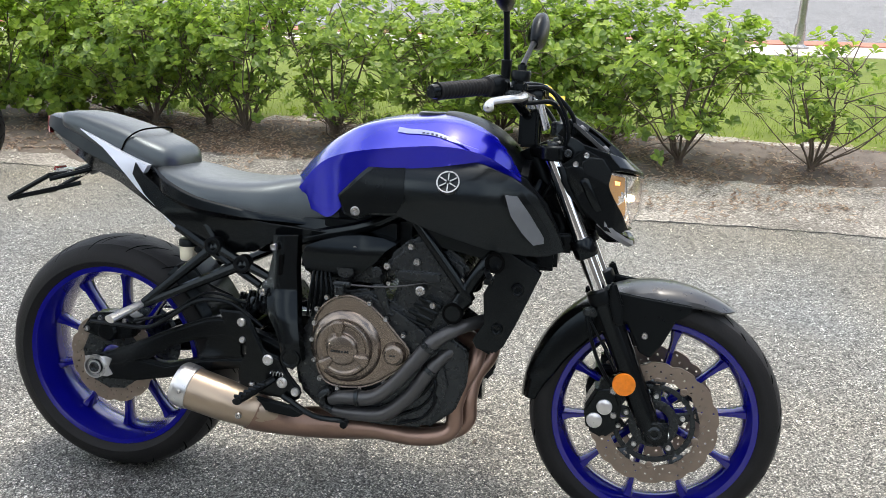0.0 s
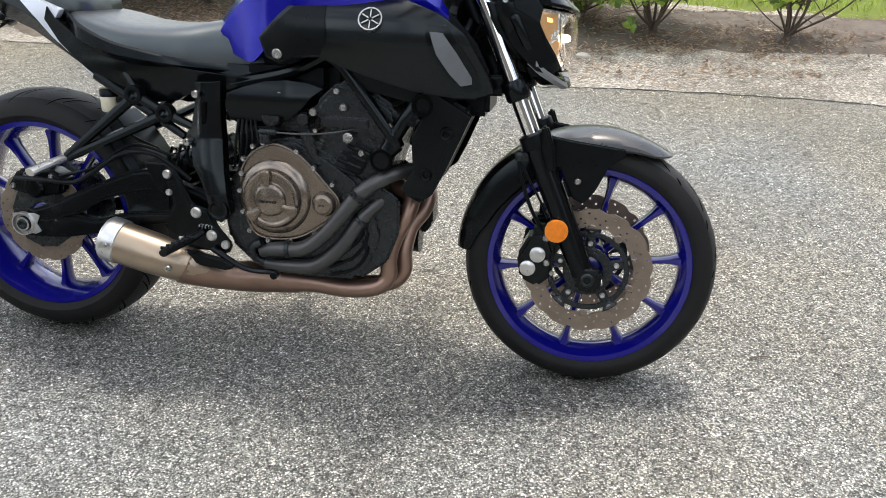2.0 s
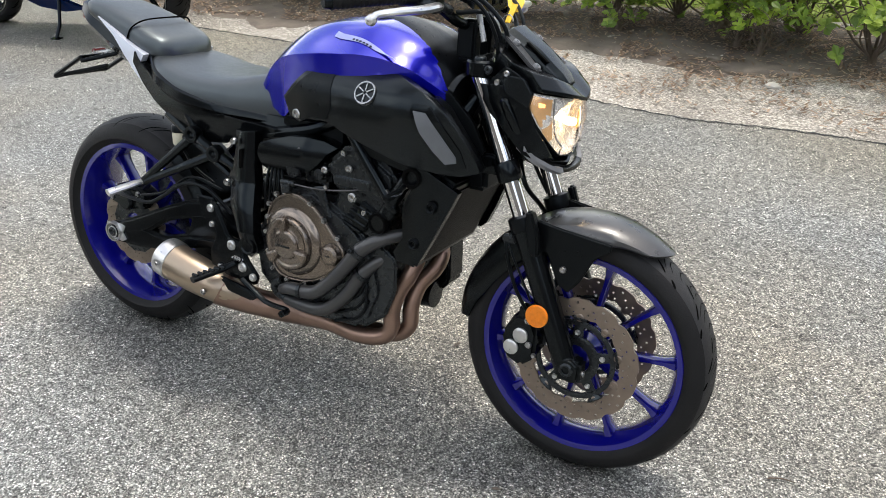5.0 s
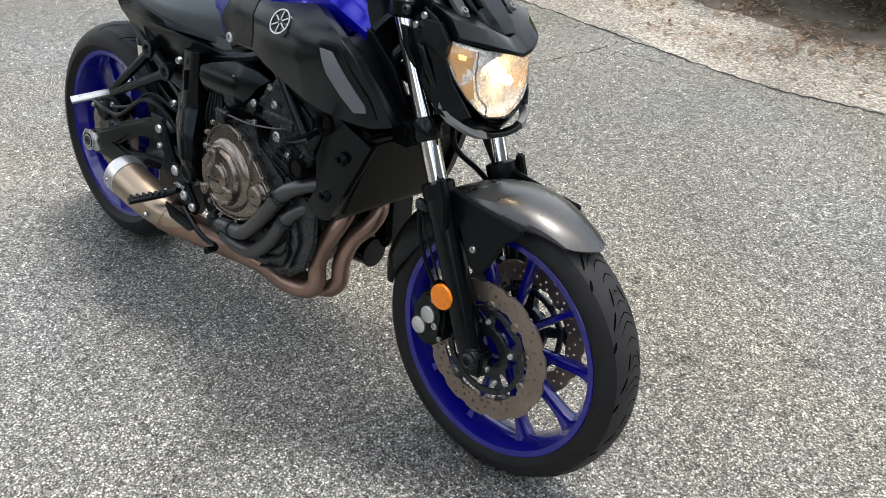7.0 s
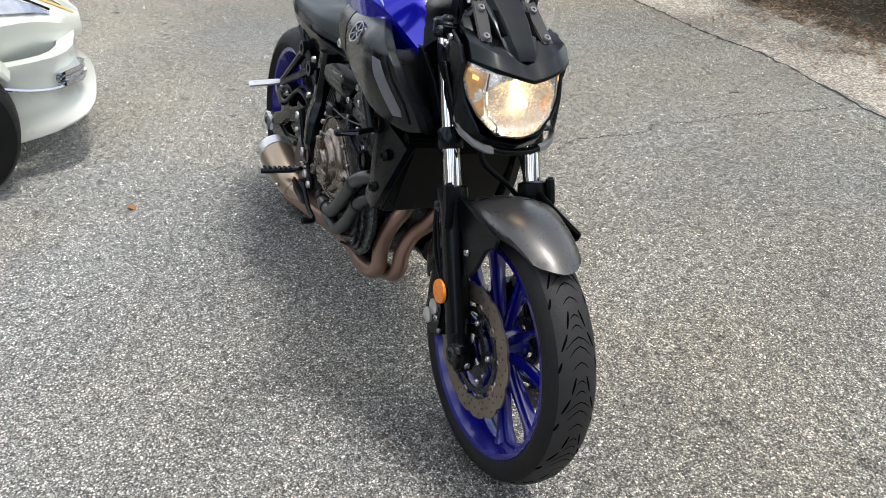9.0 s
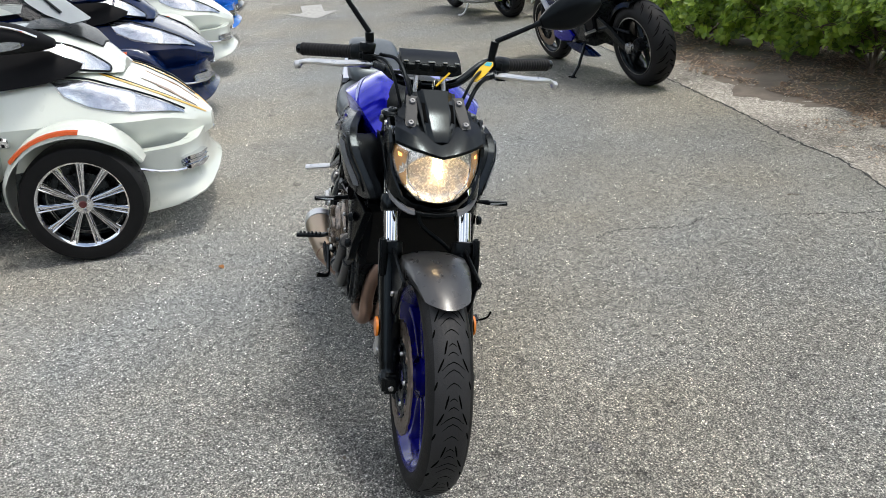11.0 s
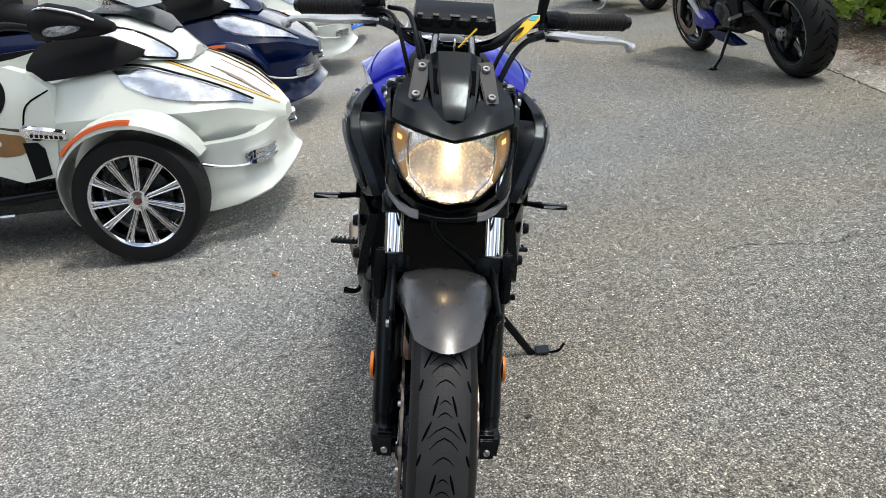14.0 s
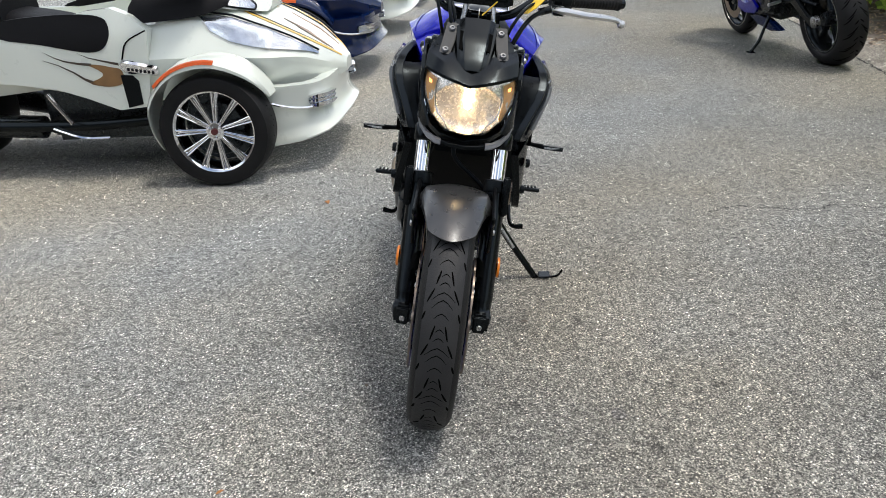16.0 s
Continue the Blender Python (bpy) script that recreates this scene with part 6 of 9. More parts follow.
part("exhaust_shield", plate([(0.42, 0.31), (0.55, 0.29), (0.58, 0.275), (0.56, 0.262), (0.44, 0.275)], -0.2, -0.185, 0.004), MATT, bike)
part("oil_filter", join(tube([(0.9, 0.03, 0.3), (0.975, 0.03, 0.31)], 0.034, 20, 1), lathe([(0, 0.0), (0.036, 0.0), (0.036, 0.01), (0, 0.012)], 18, "x", (0.97, 0.03, 0.31))), BLACK, bike, "black oil filter")
part("oil_cooler", plate([(0.95, 0.47), (1.0, 0.46), (1.005, 0.34), (0.98, 0.31), (0.95, 0.33)], 0.05, 0.13, 0.008), BLACK, bike, "black oil cooler housing")
# side stand
st = part("side_stand", tube([(0.6, 0.13, 0.28), (0.605, 0.2, 0.19), (0.6, 0.31, 0.06), (0.6, 0.335, 0.032)], [0.014, 0.012, 0.011, 0.011], 12, 4), BLACK, bike, "black side stand, folded out")
part("stand_foot", move(join(box(-0.024, 0.024, -0.02, 0.02, -0.003, 0.003, 0.002), tube([(0.02, 0.02, 0.0), (0.035, 0.045, 0.012), (0.04, 0.06, 0.035)], 0.004, 8, 3)), Matrix.Translation((0.6, 0.345, 0.068)) @ Matrix.Rotation(radians(LEAN), 4, "X")), BLACK, st)
part("stand_spring", tube([(0.63, 0.14, 0.27), (0.63, 0.22, 0.17)], 0.006, 8, 1), STEEL, st)

# headlight and cowl
def hl_u(v, w):
    return lerp(w, [0.72, 0.75, 0.778, 0.818, 0.867, 0.89], [1.3, 1.318, 1.333, 1.338, 1.33, 1.315]) - 5.6 * v * v - 60 * max(0.0, abs(v) - 0.06) ** 3


HL = [(-0.114, 0.882), (-0.07, 0.872), (0, 0.862), (0.07, 0.872), (0.114, 0.882), (0.116, 0.852), (0.109, 0.818), (0.09, 0.782), (0.049, 0.745), (0, 0.741), (-0.049, 0.745), (-0.09, 0.782), (-0.109, 0.818), (-0.116, 0.852)]


def front_panel(outline, off, thick, step=0.012, scale=1.0, mid=0.805, fn=hl_u):
    bm = panel([(v * scale, mid + (w - mid) * scale) for v, w in outline], lambda a, b: 1.0, thick, step)
    for p in bm.verts:
        v, w, d = p.co.x, p.co.z, p.co.y - 1.0
        p.co = Vector((fn(v, w) + off + d, v, w))
    return bm


head = part("headlight", front_panel(HL, -0.004, 0.004), GLASS, bike, "lit headlight with clear lens and amber corners", 40)
head.visible_shadow = False


def bowl_u(v, w):
    r = ((v / 0.085) ** 2 + ((w - 0.805) / 0.062) ** 2)
    flute = 0.0022 * abs(math.sin(v * 78 + 1.5 * noise.noise((v * 10, w * 20, 1.0)))) + 0.0014 * abs(math.sin((w - 0.8) * 50 + 16 * v * v)) + 0.0008 * noise.noise((v * 30, w * 18, 4.0))
    return hl_u(v, w) - 0.0085 - 0.048 * max(0.0, 1 - r) ** 0.6 + flute * (1 if r < 1.4 else 0.3)


part("reflector", front_panel(HL, 0.0, 0.004, 0.005, 0.985, fn=bowl_u), BOWL, head, "fluted silvered headlight reflector", 12)
part("bulb", lathe([(0.0, 1.304), (0.006, 1.302), (0.0085, 1.296), (0.0085, 1.284), (0.006, 1.276), (0, 1.274)], 16, "x", (0.012, 0, 0.812)), BULB, head, "glowing warm headlight bulb")
for s in (-1, 1):
    corner = [(0.08, 0.866), (0.108, 0.875), (0.11, 0.85), (0.101, 0.816), (0.084, 0.776), (0.077, 0.785), (0.08, 0.8), (0.085, 0.83)]
    corner = [(v * s, w) for v, w in corner][::s]
    part("position_lamp", front_panel(corner, -0.0058, 0.004, 0.006), AMBER_SILVER, head, "amber position lamp in the headlight corner")
    part("position_bulb", front_panel([(v * s, w) for v, w in ((0.092, 0.857), (0.1, 0.86), (0.1, 0.851), (0.093, 0.85))][::s], -0.0045, 0.003, 0.006), AMBER_LIT, head, "glowing amber position bulb")
    part("divider", tube([(hl_u(v * s, w) - 0.0055, v * s, w) for v, w in ((0.077, 0.868), (0.08, 0.83), (0.076, 0.8), (0.07, 0.785), (0.052, 0.768), (0.044, 0.748))], 0.002, 6, 1), CHROME, head)
part("headlight_bucket", front_panel([(v * 1.05, 0.805 + (w - 0.805) * 1.06) for v, w in HL], -0.075, 0.012), MATT, head)


# cowl round the headlight: side pods, brow and chin
def ring_loop(k, off, back):
    return [Vector((hl_u(v, w) + off - back, v * k, 0.805 + (w - 0.805) * k)) for v, w in HL]


cowl = part("headlight_cowl", rings(bm_new(), [ring_loop(0.98, -0.012, 0), ring_loop(1.0, 0.004, 0), ring_loop(1.04, -0.004, 0.004), ring_loop(1.09, -0.03, 0.012), ring_loop(1.09, -0.04, 0.03), ring_loop(1.04, -0.04, 0.045), ring_loop(0.8, -0.04, 0.055)], cap=False), BLACK, bike, "satin black headlight cowl", 22)
# brow above the lens
brow = []
for k in range(13):
    t = k / 6 - 1
    v = 0.112 * t
    zc = 0.864 + 0.024 * abs(t)
    uf = hl_u(v * 0.88, 0.85) + 0.003
    brow.append([(uf - 0.002, v, zc - 0.004), (uf - 0.003, v, zc + 0.003), (uf - 0.03, v * 0.985, zc + 0.02 + 0.012 * abs(t)), (uf - 0.085, v * 0.93, zc + 0.044 + 0.004 * abs(t)), (uf - 0.09, v * 0.9, zc), (uf - 0.03, v, zc - 0.005)])
part("brow", rings(bm_new(), brow), BLACK, cowl, "black brow over the headlight", 25)
for s in (-1, 1):
    part("cowl_side", panel([(1.145, 0.89), (1.164, 0.902), (1.194, 0.928), (1.225, 0.914), (1.256, 0.88), (1.253, 0.85), (1.268, 0.812), (1.29, 0.775), (1.3, 0.752), (1.28, 0.742), (1.25, 0.752), (1.222, 0.777), (1.19, 0.81), (1.162, 0.846)], lambda u, w, s=s: s * lerp(u, [1.14, 1.2, 1.25, 1.27, 1.29, 1.31], [0.105, 0.123, 0.121, 0.114, 0.1, 0.078]), 0.006, 0.015), BLACK, cowl, "", 25)
    part("cowl_facet", panel([(1.19, 0.898), (1.205, 0.911), (1.237, 0.909), (1.258, 0.879), (1.252, 0.85), (1.199, 0.875)], lambda u, w, s=s: s * (0.004 + lerp(u, [1.14, 1.2, 1.25, 1.27, 1.29, 1.31], [0.105, 0.123, 0.12, 0.112, 0.1, 0.078])), 0.01, 0.012), SHROUD, cowl)
    # chin blades: black along the cowl, pale grey at the tips
    def blade(rows, s=s):
        return rings(bm_new(), [[(u + du, v * s, z + dz) for du, dz in ((0, 0.004), (0.012, 0.002), (0.015, -0.008), (0.005, -0.013), (-0.006, -0.006))] for u, v, z in rows])
    part("blade_root", blade(((1.196, 0.13, 0.862), (1.208, 0.128, 0.838), (1.226, 0.122, 0.806), (1.238, 0.115, 0.778))), BLACK, cowl, "black upper end of the chin blade")
    part("chin_blade", blade(((1.238, 0.12, 0.77), (1.262, 0.112, 0.75), (1.288, 0.092, 0.733), (1.301, 0.07, 0.723), (1.305, 0.055, 0.721))), CHIN_GREY, cowl, "grey blade under the headlight")
    part("cowl_bolt", many(bolt((1.2, 0.124 * s, 0.914), 0.007, 0.006, "y", s), bolt((1.178, 0.118 * s, 0.893), 0.007, 0.007, "y", s)), STEEL, cowl)

# black chin between the blades, with a slim lip
part("chin_lip", rings(bm_new(), [[(u, v, z + 0.004), (u + 0.012, v, z + 0.002), (u + 0.014, v, z - 0.006), (u + 0.004, v, z - 0.01), (u - 0.006, v, z - 0.004)] for u, v, z in ((1.304, -0.0545, 0.721), (1.309, -0.035, 0.717), (1.311, 0.0, 0.715), (1.309, 0.035, 0.717), (1.304, 0.0545, 0.721))]), BLACK, cowl, "slim black lip of the chin", 40)
part("chin", rings(bm_new(), [[(u, v, z), (u + 0.006, v, z - 0.004), (u - 0.004, v, z - 0.02), (u - 0.03, v, z - 0.022), (u - 0.04, v, z)] for u, v, z in ((1.268, -0.09, 0.757), (1.288, -0.06, 0.738), (1.303, 0.0, 0.727), (1.288, 0.06, 0.738), (1.268, 0.09, 0.757))]), BLACK, cowl, "black chin under the headlight", 25)

# visor with bolted plates above the headlight
vis = []
for k in range(11):
    t = k / 10
    u = 1.285 - 0.135 * t
    z = lerp(t, [0, 0.1, 0.5, 1], [0.882, 0.9, 0.945, 0.985])
    hw = lerp(t, [0, 0.12, 0.4, 1], [0.03, 0.04, 0.047, 0.058])
    vis.append([(u, -hw, z - 0.006), (u + 0.005, -hw * 0.92, z + 0.003), (u + 0.006, -hw * 0.78, z + 0.004), (u + 0.012, -hw * 0.55, z + 0.011), (u + 0.012, 0, z + 0.0125), (u + 0.012, hw * 0.55, z + 0.011), (u + 0.006, hw * 0.78, z + 0.004), (u + 0.005, hw * 0.92, z + 0.003), (u, hw, z - 0.006), (u - 0.02, hw, z - 0.03), (u - 0.02, -hw, z - 0.03)])
visor = part("visor", rings(bm_new(), vis), BLACK, bike, "black visor over the headlight", 22)
for s in (-1, 1):
    m = Matrix.Translation((1.214, 0.066 * s, 0.94)) @ Matrix.Rotation(radians(38), 4, "Y") @ Matrix.Rotation(radians(8 * s), 4, "Z")
    part("visor_plate", move(plate([(-0.062, -0.017), (0.05, -0.013), (0.056, 0.0), (0.05, 0.013), (-0.062, 0.017)], -0.003, 0.005, 0.002, "xy"), m), PLATE_GREY, visor, "grey bolted plate beside the visor")
    part("visor_bolt", move(many(bolt((0.03, 0, 0.005), 0.0085, 0.006, "z", 1), bolt((-0.04, 0, 0.005), 0.0085, 0.006, "z", 1)), m), CHIN_GREY, visor)
    part("visor_slot", move(plate([(-0.04, -0.006), (0.02, -0.004), (0.024, 0.004), (-0.035, 0.007)], 0.0, 0.003, 0, "xy"), Matrix.Translation((1.232, 0.034 * s, 0.945)) @ Matrix.Rotation(radians(36), 4, "Y")), GROOVE, visor)
part("cowl_shell", rings(bm_new(), [[(u, -hw, z0), (u, -hw * 0.95, z1 - 0.012), (u, -hw * 0.6, z1), (u, hw * 0.6, z1), (u, hw * 0.95, z1 - 0.012), (u, hw, z0)] for u, hw, z0, z1 in ((1.275, 0.085, 0.87, 0.885), (1.25, 0.1, 0.86, 0.905), (1.215, 0.105, 0.86, 0.932), (1.18, 0.1, 0.87, 0.955), (1.15, 0.085, 0.89, 0.968))]), BLACK, cowl, "black shell behind the visor", 25)

# instruments
dash = part("instrument_panel", rings(bm_new(), [[(u, -0.083, z - 0.01), (u, -0.078, z + 0.014), (u, 0.078, z + 0.014), (u, 0.083, z - 0.008), (u, 0.06, z - 0.016), (u, -0.06, z - 0.016)] for u, z in ((1.02, 1.055), (1.03, 1.063), (1.075, 1.048), (1.092, 1.036))]), BLACK, bike, "dark digital instrument panel", 30)
part("panel_rib", many(*[box(1.088, 1.097, y - 0.014, y + 0.014, 1.032, 1.052, 0.004) for y in (-0.055, -0.018, 0.018, 0.055)]), MATT, dash)
part("panel_trim", many(*[box(1.06, 1.0925, y - h, y + h, 1.0535, 1.0565, 0.001) for y, h in ((-0.068, 0.006), (-0.037, 0.006), (0.0, 0.01), (0.037, 0.006), (0.068, 0.006))]), ALLOY, dash, "grey trim strip")
part("panel_stay", both(lambda: tube([(1.08, -0.035, 1.02), (1.1, -0.04, 0.96)], 0.007, 10, 1)), STEEL, dash)
part("ignition_lock", lathe([(0.0, 0.012), (0.02, 0.012), (0.024, 0.008), (0.026, -0.02)], 22, "z", (1.135, 0, 0.968)), ENGINE, bike, "black ignition lock")
key = part("key", join(box(1.13, 1.14, -0.001, 0.001, 0.98, 1.0), tube([(1.135 + 0.012 * math.cos(a * 0.6), 0.0, 1.006 + 0.012 * math.sin(a * 0.6)) for a in range(12)], 0.0015, 5, 1)), STEEL, bike, "ignition key with ring")
part("key_tag", move(plate([(-0.006, 0.0), (0.006, 0.0), (0.007, 0.05), (-0.007, 0.05)], -0.001, 0.001), Matrix.Translation((1.13, 0.008, 1.0)) @ Matrix.Rotation(radians(-42), 4, "X")), YELLOW, key, "narrow yellow key tag")

# handlebar, grips, levers, mirrors
GR, GL = (Vector((0.898, -0.32, 1.038)), Vector((0.983, -0.192, 1.052))), (Vector((0.925, 0.37, 1.045)), Vector((0.985, 0.23, 1.045)))
bar = part("handlebar", tube([(0.893, -0.327, 1.037), (0.983, -0.195, 1.052), (1.02, -0.145, 1.045), (1.055, -0.08, 1.0), (1.06, 0.0, 0.99), (1.055, 0.08, 1.0), (1.02, 0.16, 1.05), (0.985, 0.23, 1.05), (0.92, 0.372, 1.045)], 0.0115, 12, 5), BLACK, bike, "black tubular handlebar")
part("bar_clamp", both(lambda: join(box(1.04, 1.085, -0.055, -0.02, 0.92, 1.005, 0.006))), MATT, bar)
for s in (-1, 1):
    a, b = (GR if s < 0 else GL)
    gp, gr = [], []
    for k in range(49):
        q = k / 48
        gp.append(a + (b - a) * q)
        gr.append(0.0165 + (0.0012 if k % 3 and 0.06 < q < 0.86 else 0) + (0.002 if q < 0.04 else 0) + (0.005 if q > 0.95 else 0.001 if q > 0.88 else 0))
    part("grip", tube(gp, gr, 16, 1), RUBBER, bar, "ribbed black rubber grip")
    part("bar_end", tube([a + (a - b) * 0.1, a], [0.013, 0.016], 14, 1), BLACK, bar)
    c = b + (b - a).normalized() * 0.03
    part("switch_housing", join(tube([b, b + (b - a).normalized() * 0.02, c + (b - a).normalized() * 0.02], [0.022, 0.025, 0.021], 14, 2), box(c.x - 0.014, c.x + 0.022, c.y - 0.015, c.y + 0.015, c.z - 0.024, c.z + 0.015, 0.006)), MATT, bar, "black switch housing")
    lev = [c + Vector((0.045, 0.02 * -s, -0.022)), c + Vector((0.06, 0.02 * s, -0.02)), c + Vector((0.055, 0.07 * s, -0.024)), c + Vector((0.04, 0.12 * s, -0.026)), c + Vector((0.012, 0.155 * s, -0.032)), c + Vector((0.008, 0.172 * s, -0.042))]
    part("lever", join(tube(lev, [0.012, 0.012, 0.0115, 0.0105, 0.009, 0.0095], 10, 5, 0.75), lathe([(0.0, -0.0115), (0.009, -0.0075), (0.0115, 0), (0.009, 0.0075), (0.0, 0.0115)], 12, "y", lev[-1])), ALLOY, bar, "polished alloy lever")
    part("lever_clamp", join(box(c.x + 0.02, c.x + 0.06, c.y - 0.018, c.y + 0.018, c.z - 0.034, c.z - 0.008, 0.005), tube([c + Vector((0.05, -0.02 * s, -0.02)), c + Vector((0.055, -0.05 * s, -0.03))], 0.01, 10, 1)), BLACK if s > 0 else ENGINE, bar)
    mb = Vector((1.015, 0.18 * s if s > 0 else -0.153, 1.065))
    mt = Vector((1.03, 0.3, 1.17)) if s > 0 else Vector((1.02, -0.24, 1.212))
    tip = Vector((0.012, 0.155, 0.072)) if s > 0 else Vector((0.0, -0.14, 0.085))
    knee = mb + Vector((0.002, 0.005 * s, 0.045))
    mir = part("mirror", join(tube([mb + Vector((0, 0, -0.02)), mb, knee], [0.011, 0.01, 0.012], 12, 1), tube([knee, mt - (mt - knee) * 0.15, mt], [0.0075, 0.0065, 0.009], 12, 1)), MATT, bike, "black bar-mounted mirror")
    shell = []
    for k in range(13):
        t = k / 12
        pos = mt + tip * t
        h = 0.042 * (math.sin(math.pi * min(1, t * 0.92 + 0.06)) ** 0.6) * (0.75 + 0.3 * math.sin(math.pi * t * 0.7))
        d = 0.022 * (math.sin(math.pi * (t * 0.94 + 0.03)) ** 0.5)
        ang = [2 * math.pi * q / 16 for q in range(16)]
        shell.append([pos + Vector((math.cos(q) * d + (0.005 if math.cos(q) > 0 else 0), 0, math.sin(q) * h)) + Vector((0, -0.45 * s * math.sin(q) * h, 0)) for q in ang])
    part("mirror_shell", rings(bm_new(), shell), MATT, mir, "leaf-shaped black mirror housing", 60)
    gl = [mt + tip * 0.5 + Vector((-0.0225, math.cos(q) * 0.066, math.sin(q) * 0.034 + math.cos(q) * 0.026 * s)) for q in [2 * math.pi * k / 28 for k in range(28)]]
    bm = bm_new()
    bm.faces.new([bm.verts.new(p) for p in gl])
    part("mirror_glass", bm, CHROME, mir, "mirror glass")
part("brake_master", join(box(1.035, 1.065, -0.185, -0.14, 1.04, 1.068, 0.008), lathe([(0.0, 0.012), (0.02, 0.012), (0.022, 0.008), (0.02, -0.01), (0, -0.01)], 18, "z", (1.05, -0.165, 1.076))), MATT, bar, "black front brake master cylinder")
part("cable", many(tube([(1.05, -0.13, 1.06), (1.1, -0.09, 1.055), (1.16, -0.07, 1.0), (1.165, -0.06, 0.94), (1.13, -0.05, 0.86), (1.11, -0.04, 0.78)], 0.005, 8), tube([(1.03, -0.17, 1.05), (1.11, -0.12, 1.05), (1.155, -0.09, 0.97), (1.14, -0.07, 0.88), (1.1, -0.06, 0.8)], 0.0042, 8), tube([(1.04, 0.17, 1.04), (1.1, 0.12, 1.03), (1.14, 0.08, 0.97), (1.12, 0.06, 0.88), (1.05, 0.0, 0.8)], 0.0042, 8), tube([(1.03, 0.19, 1.03), (1.09, 0.13, 1.0), (1.13, 0.09, 0.93), (1.1, 0.07, 0.85)], 0.006, 8), tube([(1.06, -0.1, 1.02), (1.12, -0.07, 1.02), (1.15, -0.05, 0.95), (1.12, -0.04, 0.88)], 0.005, 8), tube([(1.19, 0.0, 0.72), (1.22, -0.02, 0.66), (1.23, 0.05, 0.6), (1.24, 0.09, 0.56)], 0.006, 8)), MATT, bar, "black control cable")
tag = part("price_tag", move(plate([(-0.006, -0.04), (0.012, -0.036), (0.021, -0.01), (0.02, 0.025), (0.008, 0.036), (-0.012, 0.032), (-0.02, 0.01), (-0.016, -0.02)], -0.0008, 0.0008), Matrix.Translation((1.085, 0.14, 1.04)) @ Matrix.Rotation(radians(25), 4, "Z") @ Matrix.Rotation(radians(-46), 4, "X")), YELLOW, bike, "yellow tag tied to the handlebar")
part("tag_patch", move(plate([(-0.012, 0.018), (0.012, 0.02), (0.01, 0.033), (-0.01, 0.03)], -0.0016, 0.0016), Matrix.Translation((1.085, 0.14, 1.04)) @ Matrix.Rotation(radians(25), 4, "Z") @ Matrix.Rotation(radians(-46), 4, "X")), TEAL, tag)
part("headstock", tube([(1.07, 0, 0.92), (1.17, 0, 0.7)], 0.038, 16, 1), MATT, bike, "black steering head")
part("horn", join(box(1.06, 1.15, -0.08, 0.08, 0.64, 0.7, 0.01), tube([(1.12, -0.06, 0.82), (1.15, 0.0, 0.74), (1.1, 0.06, 0.66)], 0.012, 8, 4)), MATT, bike)

# ---- three-wheeled touring motorcycles parked in a row ----
BU = [-2.3, -1.9, -1.5, -1.2, -0.95, -0.7, -0.5, -0.32, -0.17, -0.06, 0.0]
BT = [0.82, 0.84, 0.72, 0.68, 0.79, 0.87, 0.83, 0.735, 0.645, 0.555, 0.5]     # top, middle line
BS = [0.72, 0.74, 0.66, 0.64, 0.75, 0.77, 0.745, 0.69, 0.615, 0.54, 0.485]     # shoulder
BM = [0.6, 0.6, 0.56, 0.55, 0.6, 0.6, 0.59, 0.58, 0.565, 0.5, 0.46]            # widest line
BB = [0.42, 0.42, 0.46, 0.4, 0.38, 0.4, 0.42, 0.41, 0.4, 0.41, 0.43]           # bottom
BW = [0.3, 0.38, 0.42, 0.44, 0.45, 0.46, 0.46, 0.45, 0.36, 0.2, 0.08]          # half width


def body_half(u):
    t, sh, m, b, w = (lerp(u, BU, q) for q in (BT, BS, BM, BB, BW))
    return [(0.0, t), (w * 0.38, t - 0.012), (w * 0.62, (t + sh) / 2 + 0.004), (w * 0.8, sh), (w, m), (w * 0.97, (m + b) / 2), (w * 0.86, b)]


def body_v(u, z):
    pts = body_half(u)
    zs, vs = [p[1] for p in pts][::-1], [p[0] for p in pts][::-1]
    return float(np.interp(z, zs, vs))


def surf(u, k, s, off=0.0):
    """A point on the body's skin at u, the share k of the way from the middle line down the side, lifted by off."""
    pts = body_half(u)
    x = k * (len(pts) - 1)
    i = min(int(x), len(pts) - 2)
    t = x - i
    (v0, z0), (v1, z1) = pts[i], pts[i + 1]
    n = Vector((z0 - z1, v1 - v0)).normalized()
    return Vector((u + off * 0.4, s * (v0 + (v1 - v0) * t + n.x * off), z0 + (z1 - z0) * t + n.y * off))


def skin(rows, s, off, sub=6):
    """A patch on the skin: rows of (u, k from, k to)."""
    fine = []
    for (u0, a0, b0), (u1, a1, b1) in zip(rows, rows[1:]):
        for j in range(5):
            t = j / 5
            fine.append((u0 + (u1 - u0) * t, a0 + (a1 - a0) * t, b0 + (b1 - b0) * t))
    fine.append(rows[-1])
    top = [[surf(u, a + (b - a) * q / sub, s, off) for q in range(sub + 1)] for u, a, b in fine]
    bm = rings(bm_new(), [[*row, row[-1] - Vector((0.004, s * 0.008, 0.004)), row[0] - Vector((0.004, s * 0.008, 0.004))] for row in top])
    return bm


COWL = [(-0.9, 1.0, 0.2, 0.84, 0.36), (-0.74, 1.005, 0.21, 0.83, 0.36), (-0.6, 0.985, 0.2, 0.82, 0.35), (-0.5, 0.93, 0.17, 0.8, 0.31), (-0.42, 0.86, 0.13, 0.78, 0.25), (-0.36, 0.8, 0.08, 0.765, 0.17)]


